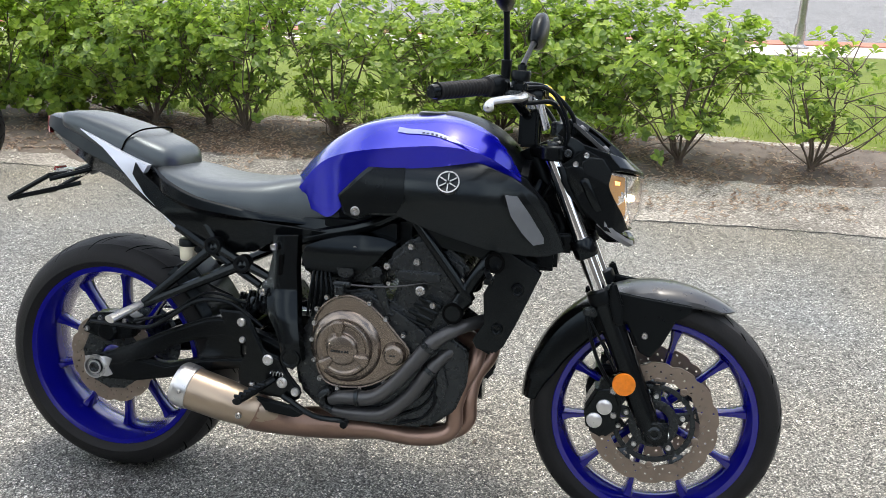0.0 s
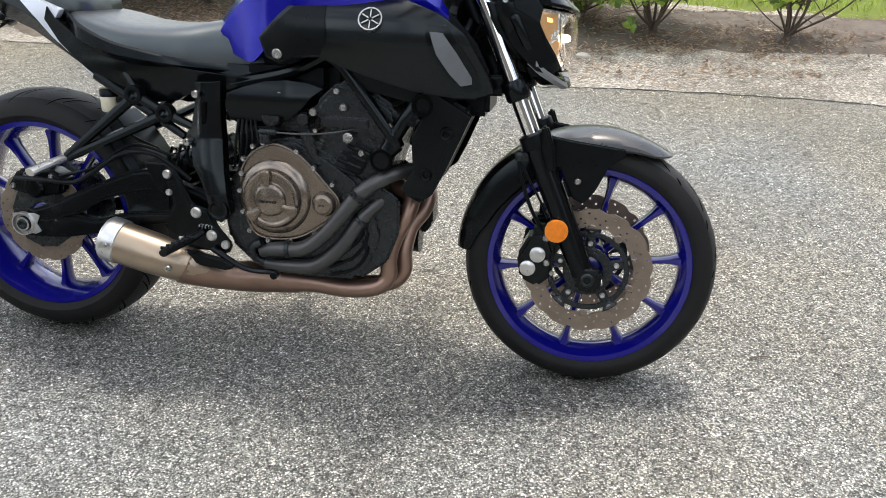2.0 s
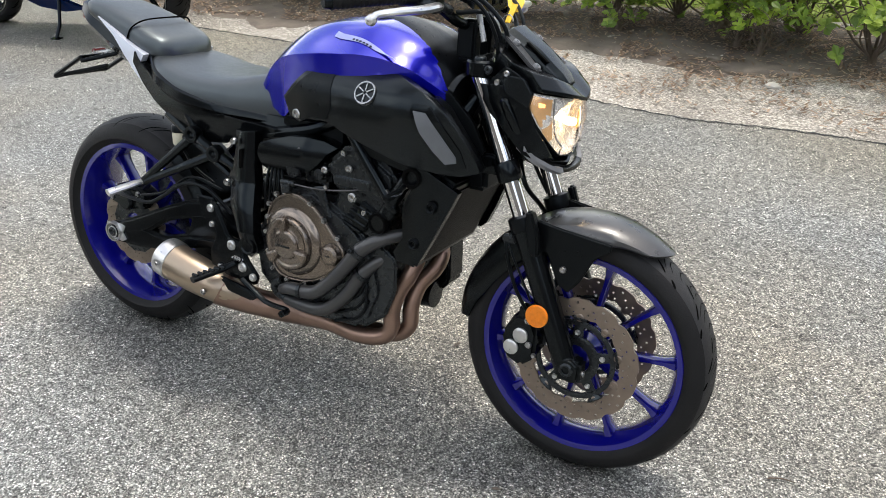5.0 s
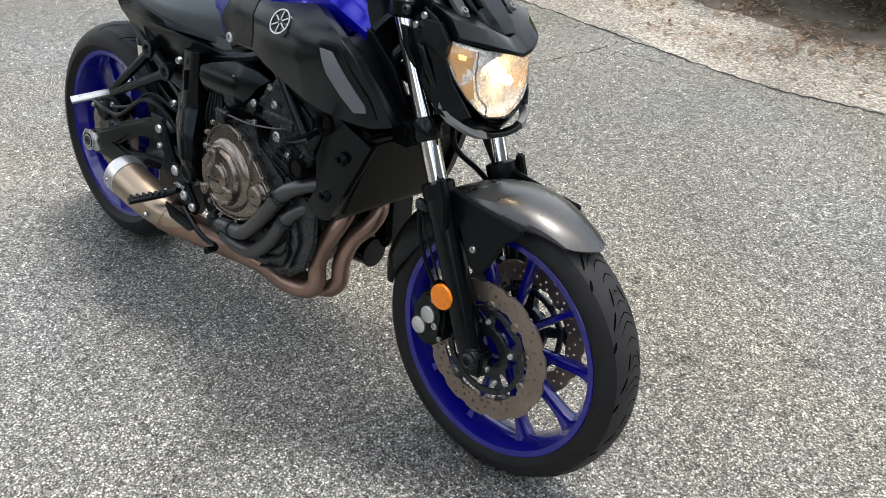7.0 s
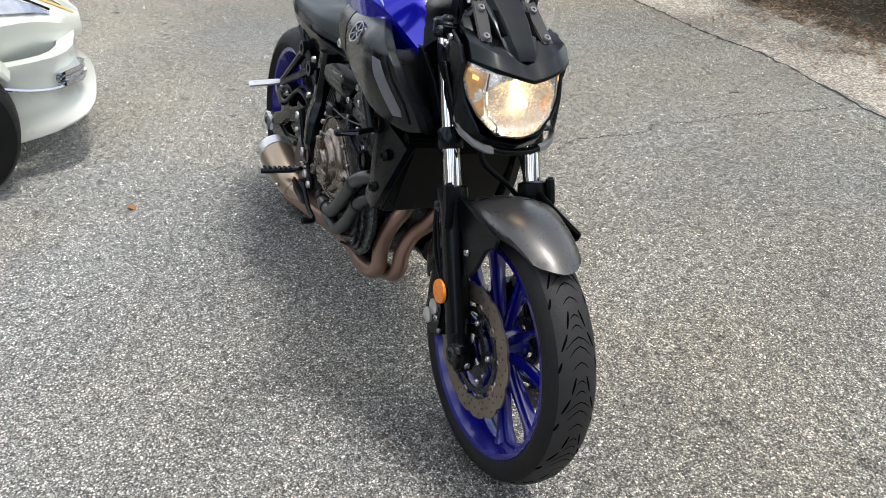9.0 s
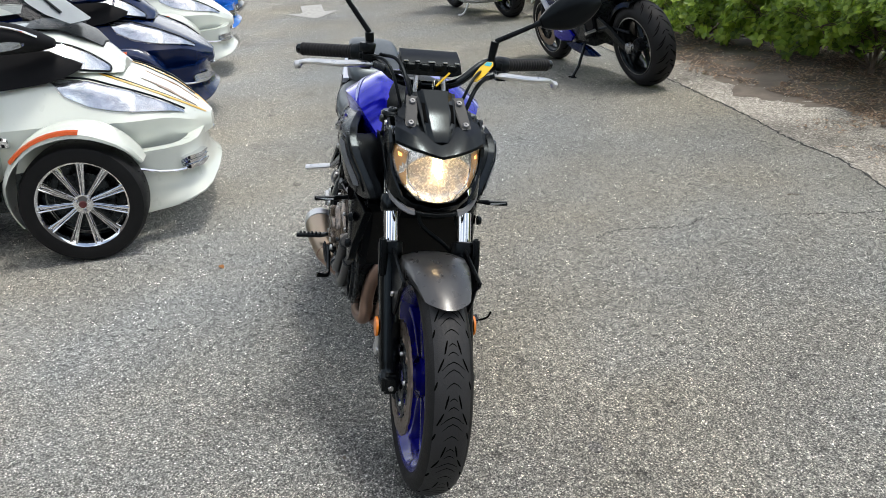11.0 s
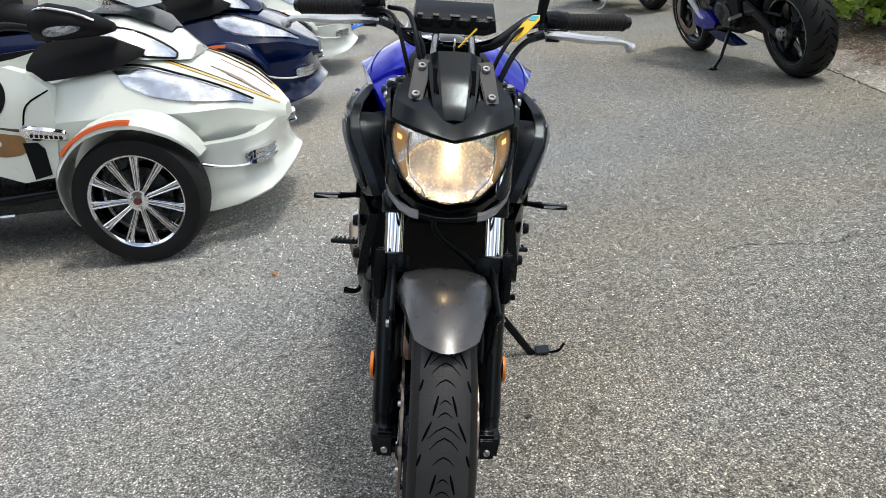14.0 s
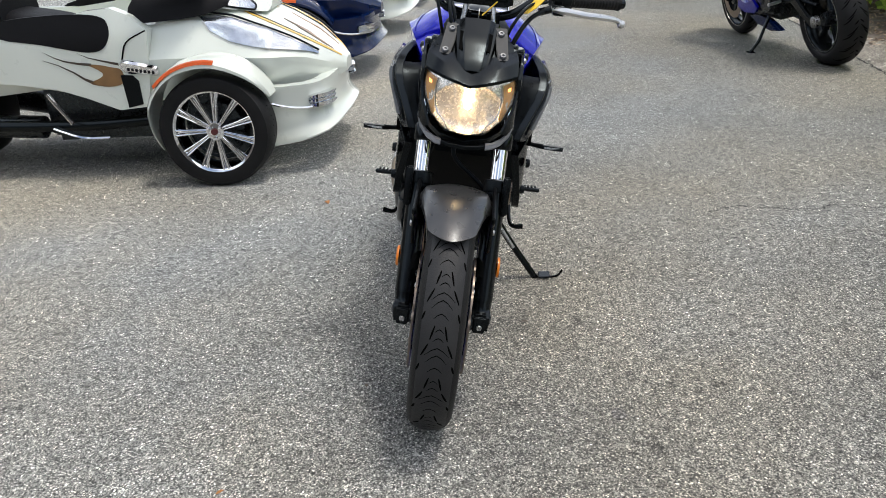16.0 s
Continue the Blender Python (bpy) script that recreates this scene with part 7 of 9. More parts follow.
def cowl_side(u, k, s, off=0.0):
    us_ = [q[0] for q in COWL]
    t, w, b, wb = (lerp(u, us_, [q[j] for q in COWL]) for j in (1, 2, 3, 4))
    return Vector((u + off * 0.5, s * (w + (wb - w) * k + off * 0.7), t - 0.02 + (b - t + 0.02) * k + off * 0.5))


def round_off(pts, times=2):
    """Cuts the corners of a closed outline."""
    for _ in range(times):
        out = []
        for (a, b), (c, d) in zip(pts, pts[1:] + pts[:1]):
            out += [(a * 0.75 + c * 0.25, b * 0.75 + d * 0.25), (a * 0.25 + c * 0.75, b * 0.25 + d * 0.75)]
        pts = out
    return pts


def stroke(pts, w):
    """Outline of a tapered stroke along points, w wide at its start."""
    n = len(pts) - 1
    up = [(a, b + w * (1 - i / n) / 2) for i, (a, b) in enumerate(pts)]
    return up + [(a, b - w * (1 - i / n) / 2) for i, (a, b) in enumerate(pts[:-1])][::-1]


def car_wheel(parent, y, s, chrome=True):
    """Small car-type front wheel with eleven thin chrome spokes."""
    ob = part("front_wheel", lathe([(0.205, 0.078), (0.212, 0.08), (0.214, 0.07), (0.2, 0.06), (0.185, 0.0), (0.19, -0.07), (0.21, -0.078), (0.204, -0.08), (0.18, -0.06), (0.175, 0.02), (0.19, 0.07)], 48, wrap=True), CHROME, parent, "front wheel with chrome spokes")
    ob.matrix_basis = Matrix.Translation((-0.575, y, 0.275)) @ (Matrix.Identity(4) if s > 0 else Matrix.Rotation(math.pi, 4, "Z"))
    part("tyre", lathe([(0.2, -0.085), (0.23, -0.092), (0.262, -0.085), (0.274, -0.06), (0.276, 0.0), (0.274, 0.06), (0.262, 0.085), (0.23, 0.092), (0.2, 0.085)], 56), RUBBER, ob, "black low-profile tyre")
    cuts = groove_bm(0.2755, 0.07, 0.2, [[(0.0, -0.75), (0.4, -0.2), (0.5, 0.0)], [(0.5, 0.75), (0.9, 0.2), (1.0, 0.0)]], 34, 0.002)
    part("tread_pattern", cuts, GROOVE, ob)
    for k in range(11):
        turn = Matrix.Rotation(2 * math.pi * k / 11, 4, "Y")
        web = move(spoke_bm(0.03, 0.202, 0.0, 0.0085, 0.012, 0.004, 0.005), Matrix.Translation((0, 0.05, 0)))
        ridges = [tube([(0.04, 0.061, d * 0.62), (0.12, 0.066, d), (0.203, 0.067, d * 1.6)], [0.0034, 0.0042, 0.0062], 8, 3) for d in (-0.0085, 0.0085)]
        part("spoke", move(join(web, *ridges), turn), CHROME, ob)
    part("hub", lathe([(0.0, 0.07), (0.018, 0.07), (0.022, 0.068), (0.044, 0.066), (0.048, 0.055), (0.044, 0.02), (0, 0.02)], 24), CHROME, ob)
    part("hub_cap", lathe([(0.0, 0.08), (0.015, 0.079), (0.018, 0.07)], 16), HUB_RED, ob, "dark red hub centre")
    part("lug_nut", many(*[bolt((0.034 * math.cos(a), 0.069, 0.034 * math.sin(a)), 0.009, 0.008, "y", 1) for a in (0.5, 2.6, 4.7)]), CHROME, ob)
    part("brake", join(lathe([(0.0, -0.01), (0.13, -0.01), (0.135, 0.0), (0.13, 0.01), (0, 0.01)], 30), lathe([(0, -0.05), (0.17, -0.05), (0.17, -0.045), (0, -0.045)], 24)), ENGINE, ob)
    return ob


def trike(x, colour, colour_name, flames=False, y=-0.66):
    t = thing("three_wheeler", pose(x, y, 0, 0, 0, 90), f"{colour_name} three-wheeled touring motorcycle with chrome-spoked front wheels", "three-wheeler", "parked three-wheelers")
    us = [-2.3 + 2.3 * i / 46 for i in range(47)]
    loops = []
    for u in us:
        h = body_half(u)
        loops.append([(u, -v, z) for v, z in h[::-1]] + [(u, v, z) for v, z in h[1:]])
    body = part("body", rings(bm_new(), loops), colour, t, "glossy faceted front body", 24)
    # lower bumper, hollowed and flaring into a lip
    line = [(-0.35, 0.5, 0.15, 0.1), (-0.28, 0.492, 0.158, 0.25), (-0.2, 0.478, 0.17, 0.5), (-0.13, 0.452, 0.19, 0.8), (-0.085, 0.41, 0.205, 1.0), (-0.055, 0.34, 0.22, 1.0), (-0.04, 0.22, 0.232, 1.0), (-0.032, 0.1, 0.238, 1.0), (-0.03, 0.0, 0.24, 1.0)]
    profile = [(0.0, -0.07), (0.0, 0.0), (0.2, -0.006), (0.4, -0.014), (0.6, -0.014), (0.75, -0.004), (0.88, 0.018), (0.97, 0.04), (1.0, 0.038), (1.02, -0.07)]
    sections = []
    for a, v, low, flare in line + [(a, -v, low, flare) for a, v, low, flare in line[-2::-1]]:
        n = Vector((a + 0.5, v * 0.9, 0)).normalized()
        top = 0.445 + 0.02 * (1 - abs(v) / 0.5)
        sections.append([Vector((a, v, top + (low - top) * q)) + n * (d * flare if d > 0 else d) for q, d in profile])
    part("bumper", rings(bm_new(), sections), colour, t, "painted lower bumper flaring into a lip", 35)
    for s in (-1, 1):
        rows = [(-0.68, 0.43, 0.44), (-0.6, 0.43, 0.545), (-0.5, 0.44, 0.59), (-0.4, 0.455, 0.605), (-0.3, 0.475, 0.61), (-0.2, 0.505, 0.605), (-0.11, 0.555, 0.585)]
        lamp = part("headlamp", skin(rows, s, 0.008), LAMP_SILVER, t, "long clear swept headlamp", 30)
        part("lens", skin([(u, a - 0.012, b + 0.012) for u, a, b in rows], s, 0.013), GLASS, lamp).visible_shadow = False
        part("lamp_surround", tube([surf(u, a - 0.014, s, 0.012) for u, a, b in rows], 0.0055, 6, 3), MATT, lamp)
        lu = [(-0.7, 0.2, 0.66), (-0.64, 0.2, 0.84), (-0.56, 0.22, 0.9), (-0.49, 0.28, 0.93), (-0.43, 0.42, 0.92), (-0.41, 0.6, 0.9)]
        def patch(off, s=s):
            return rings(bm_new(), [[*(cowl_side(u, a + (b - a) * q / 5, s, off) for q in range(6)), cowl_side(u, b, s, -0.01), cowl_side(u, a, s, -0.01)] for u, a, b in lu])
        up = part("upper_lamp", patch(0.005), LAMP_SILVER, t, "clear upper lamp beside the windscreen", 30)
        part("lens", patch(0.01), GLASS, up).visible_shadow = False
        part("lamp_rim", tube([cowl_side(u, a, s, 0.006) for u, a, b in lu] + [cowl_side(u, b, s, 0.006) for u, a, b in lu[::-1]] + [cowl_side(lu[0][0], lu[0][1], s, 0.006)], 0.005, 6, 2), MATT, up)
        def fin(dz, h, grow=0.0, s=s):
            return rings(bm_new(), [[(a + grow, s * (v + grow), 0.362 + dz + h * q), (a + grow, s * (v + grow), 0.362 + dz - h * q), (a - 0.025, s * (v - 0.025), 0.362 + dz - h * q), (a - 0.025, s * (v - 0.025), 0.362 + dz + h * q)] for a, v, q in ((-0.13, 0.458, 0.35), (-0.105, 0.448, 1.0), (-0.06, 0.404, 1.0), (-0.045, 0.35, 0.9), (-0.035, 0.3, 0.3))])
        fog = part("fog_lamp", fin(0.0, 0.03, 0.002), LAMP_SILVER, t, "finned chrome fog lamp in the bumper")
        part("fog_fin", [fin(0.022, 0.009, 0.011), fin(0.001, 0.0075, 0.008), fin(-0.021, 0.01, 0.011)], CHROME, fog, "chrome fin")
        part("bumper_trim", tube([(-0.33, 0.508 * s, 0.372), (-0.24, 0.492 * s, 0.345), (-0.16, 0.474 * s, 0.334), (-0.1, 0.45 * s, 0.336)], 0.0075, 6, 3), CHROME, fog)
        # fender
        arc = []
        for k in range(21):
            a = radians(lerp(k, [0, 20], [28, 198]))
            f = min(1.0, 0.12 + k / 5, 0.25 + (20 - k) / 6)
            r = lerp(k, [0, 5, 10, 15, 20], [0.325, 0.339, 0.342, 0.322, 0.294])
            yc = 0.565 * s
            slim = lerp(k, [0, 9, 15, 20], [1.0, 1.0, 0.4, 0.3])
            lowr = r - 0.012 * slim - 0.016 * math.sin(math.pi * k / 20) * slim
            arc.append([(-0.575 + math.cos(a) * rr, yc + dv * s, 0.275 + math.sin(a) * rr) for rr, dv in ((lowr, 0.02 + 0.096 * f), (r - 0.008, 0.02 + 0.094 * f), (r + 0.012 * f, 0.02 + 0.06 * f), (r + 0.018 * f, 0.0), (r + 0.012 * f, -0.09), (r - 0.002, -0.09), (r + 0.006 * f, 0.0), (r - 0.004, 0.02 + 0.058 * f), (lowr, 0.02 + 0.08 * f))])
        fe = part("fender", rings(bm_new(), arc), colour, t, "rounded painted front fender", 30)
        rf = []
        for k in range(9):
            a = radians(lerp(k, [0, 8], [80, 136]))
            r = 0.343
            rf.append([(-0.575 + math.cos(a) * rr, 0.565 * s + dv * s, 0.275 + math.sin(a) * rr) for rr, dv in ((r - 0.012, 0.118), (r + 0.002, 0.11), (r + 0.006, 0.095), (r - 0.01, 0.1))])
        part("fender_reflector", rings(bm_new(), rf), RED_AMBER, fe, "long orange side reflector")
        car_wheel(t, 0.565 * s, s)
        part("suspension_arm", join(tube([(-0.5, 0.2 * s, 0.3), (-0.575, 0.5 * s, 0.26)], 0.02, 8, 1), tube([(-0.7, 0.2 * s, 0.3), (-0.575, 0.5 * s, 0.26)], 0.02, 8, 1), tube([(-0.6, 0.25 * s, 0.5), (-0.58, 0.45 * s, 0.3)], 0.03, 10, 1)), ENGINE, t)
        # dark intake behind the lamp, mirror, side panels
        part("side_intake", panel(round_off([(-1.0, 0.79), (-0.99, 0.86), (-0.93, 0.925), (-0.66, 0.925), (-0.56, 0.875), (-0.49, 0.83), (-0.62, 0.787), (-0.8, 0.772), (-0.95, 0.768)], 1), lambda u, w, s=s: s * (lerp(w, [0.76, 0.8, 0.84, 0.93], [0.4, 0.388, 0.376, 0.31]) - 0.08 * max(0.0, u + 0.6) / 0.12), 0.02, 0.03), DULL_BLACK, t, "glossy black side intake", 40)
        pods = ((-0.9, 0.42, 1.0, 0.03, 0.04), (-0.885, 0.44, 1.005, 0.06, 0.066), (-0.8, 0.45, 1.008, 0.072, 0.075), (-0.71, 0.425, 0.992, 0.065, 0.062), (-0.64, 0.39, 0.97, 0.05, 0.042), (-0.59, 0.37, 0.955, 0.03, 0.018))
        mi = part("mirror", rings(bm_new(), [[(a, s * (v + rv * math.cos(q * math.pi / 8)), z + rz * math.sin(q * math.pi / 8)) for q in range(16)] for a, v, z, rv, rz in pods]), DULL_BLACK if colour is WHITE_PAINT else colour, t, "mirror pod with clear marker lamp", 60)
        part("marker_lamp", panel(round_off([(-0.83, 0.968), (-0.815, 0.99), (-0.76, 0.995), (-0.7, 0.985), (-0.68, 0.972), (-0.72, 0.957), (-0.8, 0.954)], 1), lambda u, w, s=s: s * lerp(u, [-0.9, -0.875, -0.8, -0.7, -0.62], [0.452, 0.502, 0.522, 0.491, 0.441]), 0.012, 0.02), LAMP_SILVER, mi, "clear marker lamp")
        part("mirror_trim", tube([(-0.885, 0.455 * s, 1.055), (-0.8, 0.5 * s, 1.068), (-0.7, 0.475 * s, 1.035), (-0.64, 0.44 * s, 0.996)], 0.005, 6, 4), CHROME, mi)
        part("side_panel", panel([(-1.6, 0.5), (-1.4, 0.47), (-1.25, 0.42), (-1.1, 0.36), (-0.95, 0.37), (-0.92, 0.5), (-0.89, 0.74), (-0.97, 0.81), (-1.07, 0.85), (-1.2, 0.84), (-1.4, 0.8), (-1.6, 0.78), (-1.9, 0.8), (-2.2, 0.8), (-2.2, 0.55), (-1.9, 0.52)], lambda u, w, s=s: s * lerp(u, [-2.3, -1.6, -1.1, -0.9], [0.3, 0.43, 0.46, 0.455]) - s * max(0.0, w - 0.7) * 0.25, 0.06, 0.05), colour, t, "swept painted side panel", 50)
        part("dark_window", panel(round_off([(-1.1, 0.82), (-1.075, 0.76), (-1.085, 0.7), (-1.13, 0.655), (-1.2, 0.648), (-1.3, 0.665), (-1.45, 0.7), (-1.7, 0.73), (-1.7, 0.815), (-1.3, 0.835)], 2), lambda u, w, s=s: s * (lerp(u, [-2.3, -1.6, -1.1, -0.9], [0.3, 0.43, 0.46, 0.455]) + 0.004 - max(0.0, w - 0.7) * 0.25), 0.02, 0.04), DULL_BLACK, t, "dark seat recess in the side panel")
        part("panel_gap", tube([(-0.9, 0.446 * s, 0.74), (-1.0, 0.46 * s, 0.69), (-1.04, 0.46 * s, 0.6)], 0.004, 6, 4), GROOVE, t)
        part("vent", panel([(-1.06, 0.535), (-1.0, 0.53), (-0.975, 0.5), (-0.975, 0.385), (-1.05, 0.37)], lambda u, w, s=s: s * 0.463, 0.02, 0.04), MATT, t, "black side vent")
        part("name_badge", rings(bm_new(), [[(a, s * 0.468, z - h), (a, s * 0.484, z - h * 0.6), (a, s * 0.484, z + h * 0.6), (a, s * 0.468, z + h), (a, s * 0.452, z)] for a, z, h in ((-1.045, 0.582, 0.02), (-1.03, 0.578, 0.034), (-0.95, 0.562, 0.03), (-0.87, 0.548, 0.024), (-0.86, 0.546, 0.016))]), CHROME, t, "chrome plaque with small raised bars")
        part("plaque_bar", many(*[box(-1.01 + 0.02 * k, -0.998 + 0.02 * k, min(s * 0.483, s * 0.4865), max(s * 0.483, s * 0.4865), 0.558 - 0.0036 * k, 0.572 - 0.0036 * k) for k in range(7)]), DULL_BLACK, t)
        part("footboard", join(tube([(-1.48, 0.42 * s, 0.27), (-1.3, 0.5 * s, 0.24), (-1.16, 0.5 * s, 0.235)], 0.018, 8, 3, 0.5), tube([(-1.47, 0.44 * s, 0.45), (-1.36, 0.46 * s, 0.3)], 0.012, 8, 1)), CHROME, t, "chrome footboard")
        part("grip", tube([(-1.15, 0.36 * s, 0.99), (-1.1, 0.25 * s, 1.0), (-1.02, 0.1 * s, 0.96)], [0.02, 0.02, 0.013], 10, 3), RUBBER, t, "black handlebar grip")
    # windscreen with painted lower shield and black wiper-like trim
    def scr(u, v):
        return Vector((u - 2.9 * v * v, v, 1.0 + (-0.5 - u) * 0.95))
    ws = rings(bm_new(), [[scr(-0.5 - 0.52 * i / 10, v * lerp(i, [0, 3, 8, 10], [0.21, 0.27, 0.26, 0.19]) / 6) for v in range(-6, 7)] for i in range(11)], closed=False, cap=False)
    bmesh.ops.solidify(ws, geom=ws.faces[:], thickness=0.004)
    wsp = part("windscreen", ws, SCREEN, t, "tall grey-tinted windscreen")
    wsp.visible_shadow = False
    sh = rings(bm_new(), [[scr(-0.5 - 0.33 * i / 12, v * lerp(i, [0, 2, 4, 6, 8, 10, 11, 12], [0.15, 0.185, 0.19, 0.18, 0.16, 0.125, 0.095, 0.04]) / 6) + Vector((0.012, 0, 0.008)) for v in range(-6, 7)] for i in range(13)], closed=False, cap=False)
    bmesh.ops.solidify(sh, geom=sh.faces[:], thickness=0.006)
    part("screen_shield", sh, SHIELD_GREY if colour is not WHITE_PAINT else plain("pale_grey_paint", (0.58, 0.62, 0.64), 0.5, 0, 0.05), wsp, "pale lower shield of the windscreen")
    part("screen_slot", many(*[tube([scr(-0.55, 0.13 * q) + Vector((0.014, 0.006 * q, 0.012)), scr(-0.76, 0.09 * q) + Vector((0.014, 0.006 * q, 0.012))], [0.012, 0.005], 8, 1, 0.5) for q in (-1, 1)]), MATT, wsp)
    part("dash", box(-0.95, -0.66, -0.26, 0.26, 0.86, 1.0, 0.03), MATT, t, "black dashboard")
    part("cowl_base", rings(bm_new(), [[(u, -wb, b), (u, -w, z - 0.02), (u, -w * 0.7, z), (u, 0, z + 0.01), (u, w * 0.7, z), (u, w, z - 0.02), (u, wb, b)] for u, z, w, b, wb in COWL]), colour, t, "painted cowl under the windscreen", 30)
    part("screen_base", rings(bm_new(), [[(u, -w, z), (u, 0, z + 0.014), (u, w, z), (u, 0, z - 0.03)] for u, w, z in ((-0.44, 0.1, 0.885), (-0.5, 0.17, 0.94), (-0.6, 0.2, 0.99), (-0.75, 0.2, 1.01))]), MATT, t)
    # seats, trunk and rear wheel
    part("rider_seat", move(seat([(-1.75, 0.83, 0.72, 0.17, 0.5), (-1.6, 0.8, 0.68, 0.2, 0.5), (-1.4, 0.76, 0.64, 0.18, 0.5), (-1.15, 0.77, 0.64, 0.12, 0.6)], 14), Matrix.Identity(4)), DULL_BLACK, t, "black vinyl seat", 50)
    part("passenger_seat", seat([(-2.15, 1.0, 0.85, 0.2, 0.5), (-1.95, 0.95, 0.82, 0.22, 0.5), (-1.75, 0.9, 0.76, 0.2, 0.5)], 10), DULL_BLACK, t, "", 50)
    part("backrest", seat([(-2.3, 1.3, 0.95, 0.24, 0.35), (-2.2, 1.32, 0.95, 0.25, 0.35), (-2.12, 1.2, 0.95, 0.22, 0.4)], 8), DULL_BLACK, t, "black padded backrest", 50)
    part("trunk", seat([(-2.75, 0.98, 0.75, 0.3, 0.35), (-2.6, 1.07, 0.72, 0.36, 0.3), (-2.3, 1.05, 0.7, 0.36, 0.3), (-2.2, 0.98, 0.7, 0.34, 0.35)], 10), colour, t, "painted rear trunk", 50)
    part("rear_wheel", lathe([(0.0, -0.1), (0.2, -0.1), (0.29, -0.11), (0.31, -0.06), (0.315, 0), (0.31, 0.06), (0.29, 0.11), (0.2, 0.1), (0, 0.1)], 40, centre=(-2.25, 0, 0.315)), RUBBER, t, "wide black rear tyre")
    part("engine", join(box(-1.6, -0.75, -0.28, 0.28, 0.16, 0.5, 0.04), tube([(-1.6, 0.3, 0.2), (-2.2, 0.32, 0.3)], 0.07, 14, 1), tube([(-1.6, -0.3, 0.25), (-2.3, -0.32, 0.3)], 0.06, 14, 1)), ENGINE, t, "black engine and underbody")
    part("side_pipe", tube([(-1.0, -0.36, 0.28), (-1.35, -0.38, 0.27), (-1.9, -0.4, 0.29)], 0.03, 12, 3), BLACK, t, "black side pipe")
    if flames:
        for s in (-1, 1):
            part("gold_stripe", skin([(-0.46, 0.27, 0.285), (-0.35, 0.275, 0.315), (-0.2, 0.3, 0.35), (-0.08, 0.33, 0.4), (-0.02, 0.36, 0.44)], s, 0.003, 2), GOLD_STRIPE, body, "gold pinstripe along the hood")
            part("black_stripe", skin([(-0.5, 0.245, 0.255), (-0.35, 0.25, 0.262), (-0.2, 0.272, 0.287), (-0.08, 0.3, 0.318)], s, 0.003, 1), BLACK, body)
            sv = lambda u, w, s=s: s * (lerp(u, [-2.3, -1.6, -1.1, -0.9], [0.3, 0.43, 0.46, 0.455]) + 0.003) - s * max(0.0, w - 0.7) * 0.25
            tongue = round_off([(-1.045, 0.49), (-1.045, 0.565), (-1.1, 0.575), (-1.15, 0.588), (-1.23, 0.595), (-1.17, 0.565), (-1.145, 0.545), (-1.16, 0.525), (-1.24, 0.5), (-1.18, 0.485), (-1.12, 0.478)], 2)
            part("flame_mark", panel(tongue, sv, 0.002, 0.015), FLAME, body, "brown and gold painted flame")
            for pts, w0 in (([(-1.2, 0.59), (-1.27, 0.598), (-1.34, 0.612), (-1.39, 0.632), (-1.44, 0.66)], 0.014), ([(-1.2, 0.498), (-1.25, 0.52), (-1.3, 0.555), (-1.37, 0.592), (-1.45, 0.62)], 0.018), ([(-1.06, 0.588), (-1.11, 0.6), (-1.16, 0.612), (-1.21, 0.625), (-1.26, 0.648)], 0.013)):
                part("flame_tail", panel(stroke(pts, w0), sv, 0.0022, 0.012), FLAME_EDGE, body, "dark tapering tail of the flame")
            for k in range(2):
                u0 = -0.3 + 0.07 * k
                part("hood_flame", skin([(u0, 0.1 + 0.03 * k, 0.102 + 0.03 * k), (u0 + 0.06, 0.09 + 0.03 * k, 0.115 + 0.03 * k), (u0 + 0.12, 0.1 + 0.03 * k, 0.14 + 0.03 * k), (u0 + 0.17, 0.13 + 0.03 * k, 0.135 + 0.03 * k)], s, 0.003, 2), FLAME, body)
    return t


trike(-1.17, WHITE_PAINT, "cream-white flame-striped", True, y=-0.665)
navy_trike = trike(-3.35, NAVY, "navy blue", y=-0.755)
white_trike = trike(-5.29, WHITE_PAINT, "cream-white", y=-0.655)
trike(-7.19, SKYBLUE, "bright blue", y=-0.645)
dark_trike = trike(-8.99, CHARCOAL, "charcoal black", y=-0.64)
for i, (src, x, y) in enumerate(((navy_trike, -10.7, -0.63), (dark_trike, -12.4, -0.6), (dark_trike, -14.1, -0.6), (white_trike, -15.8, -0.58), (dark_trike, -17.5, -0.58), (navy_trike, -19.2, -0.56))):
    copy_thing(src, pose(x, y, 0, 0, 0, 90))

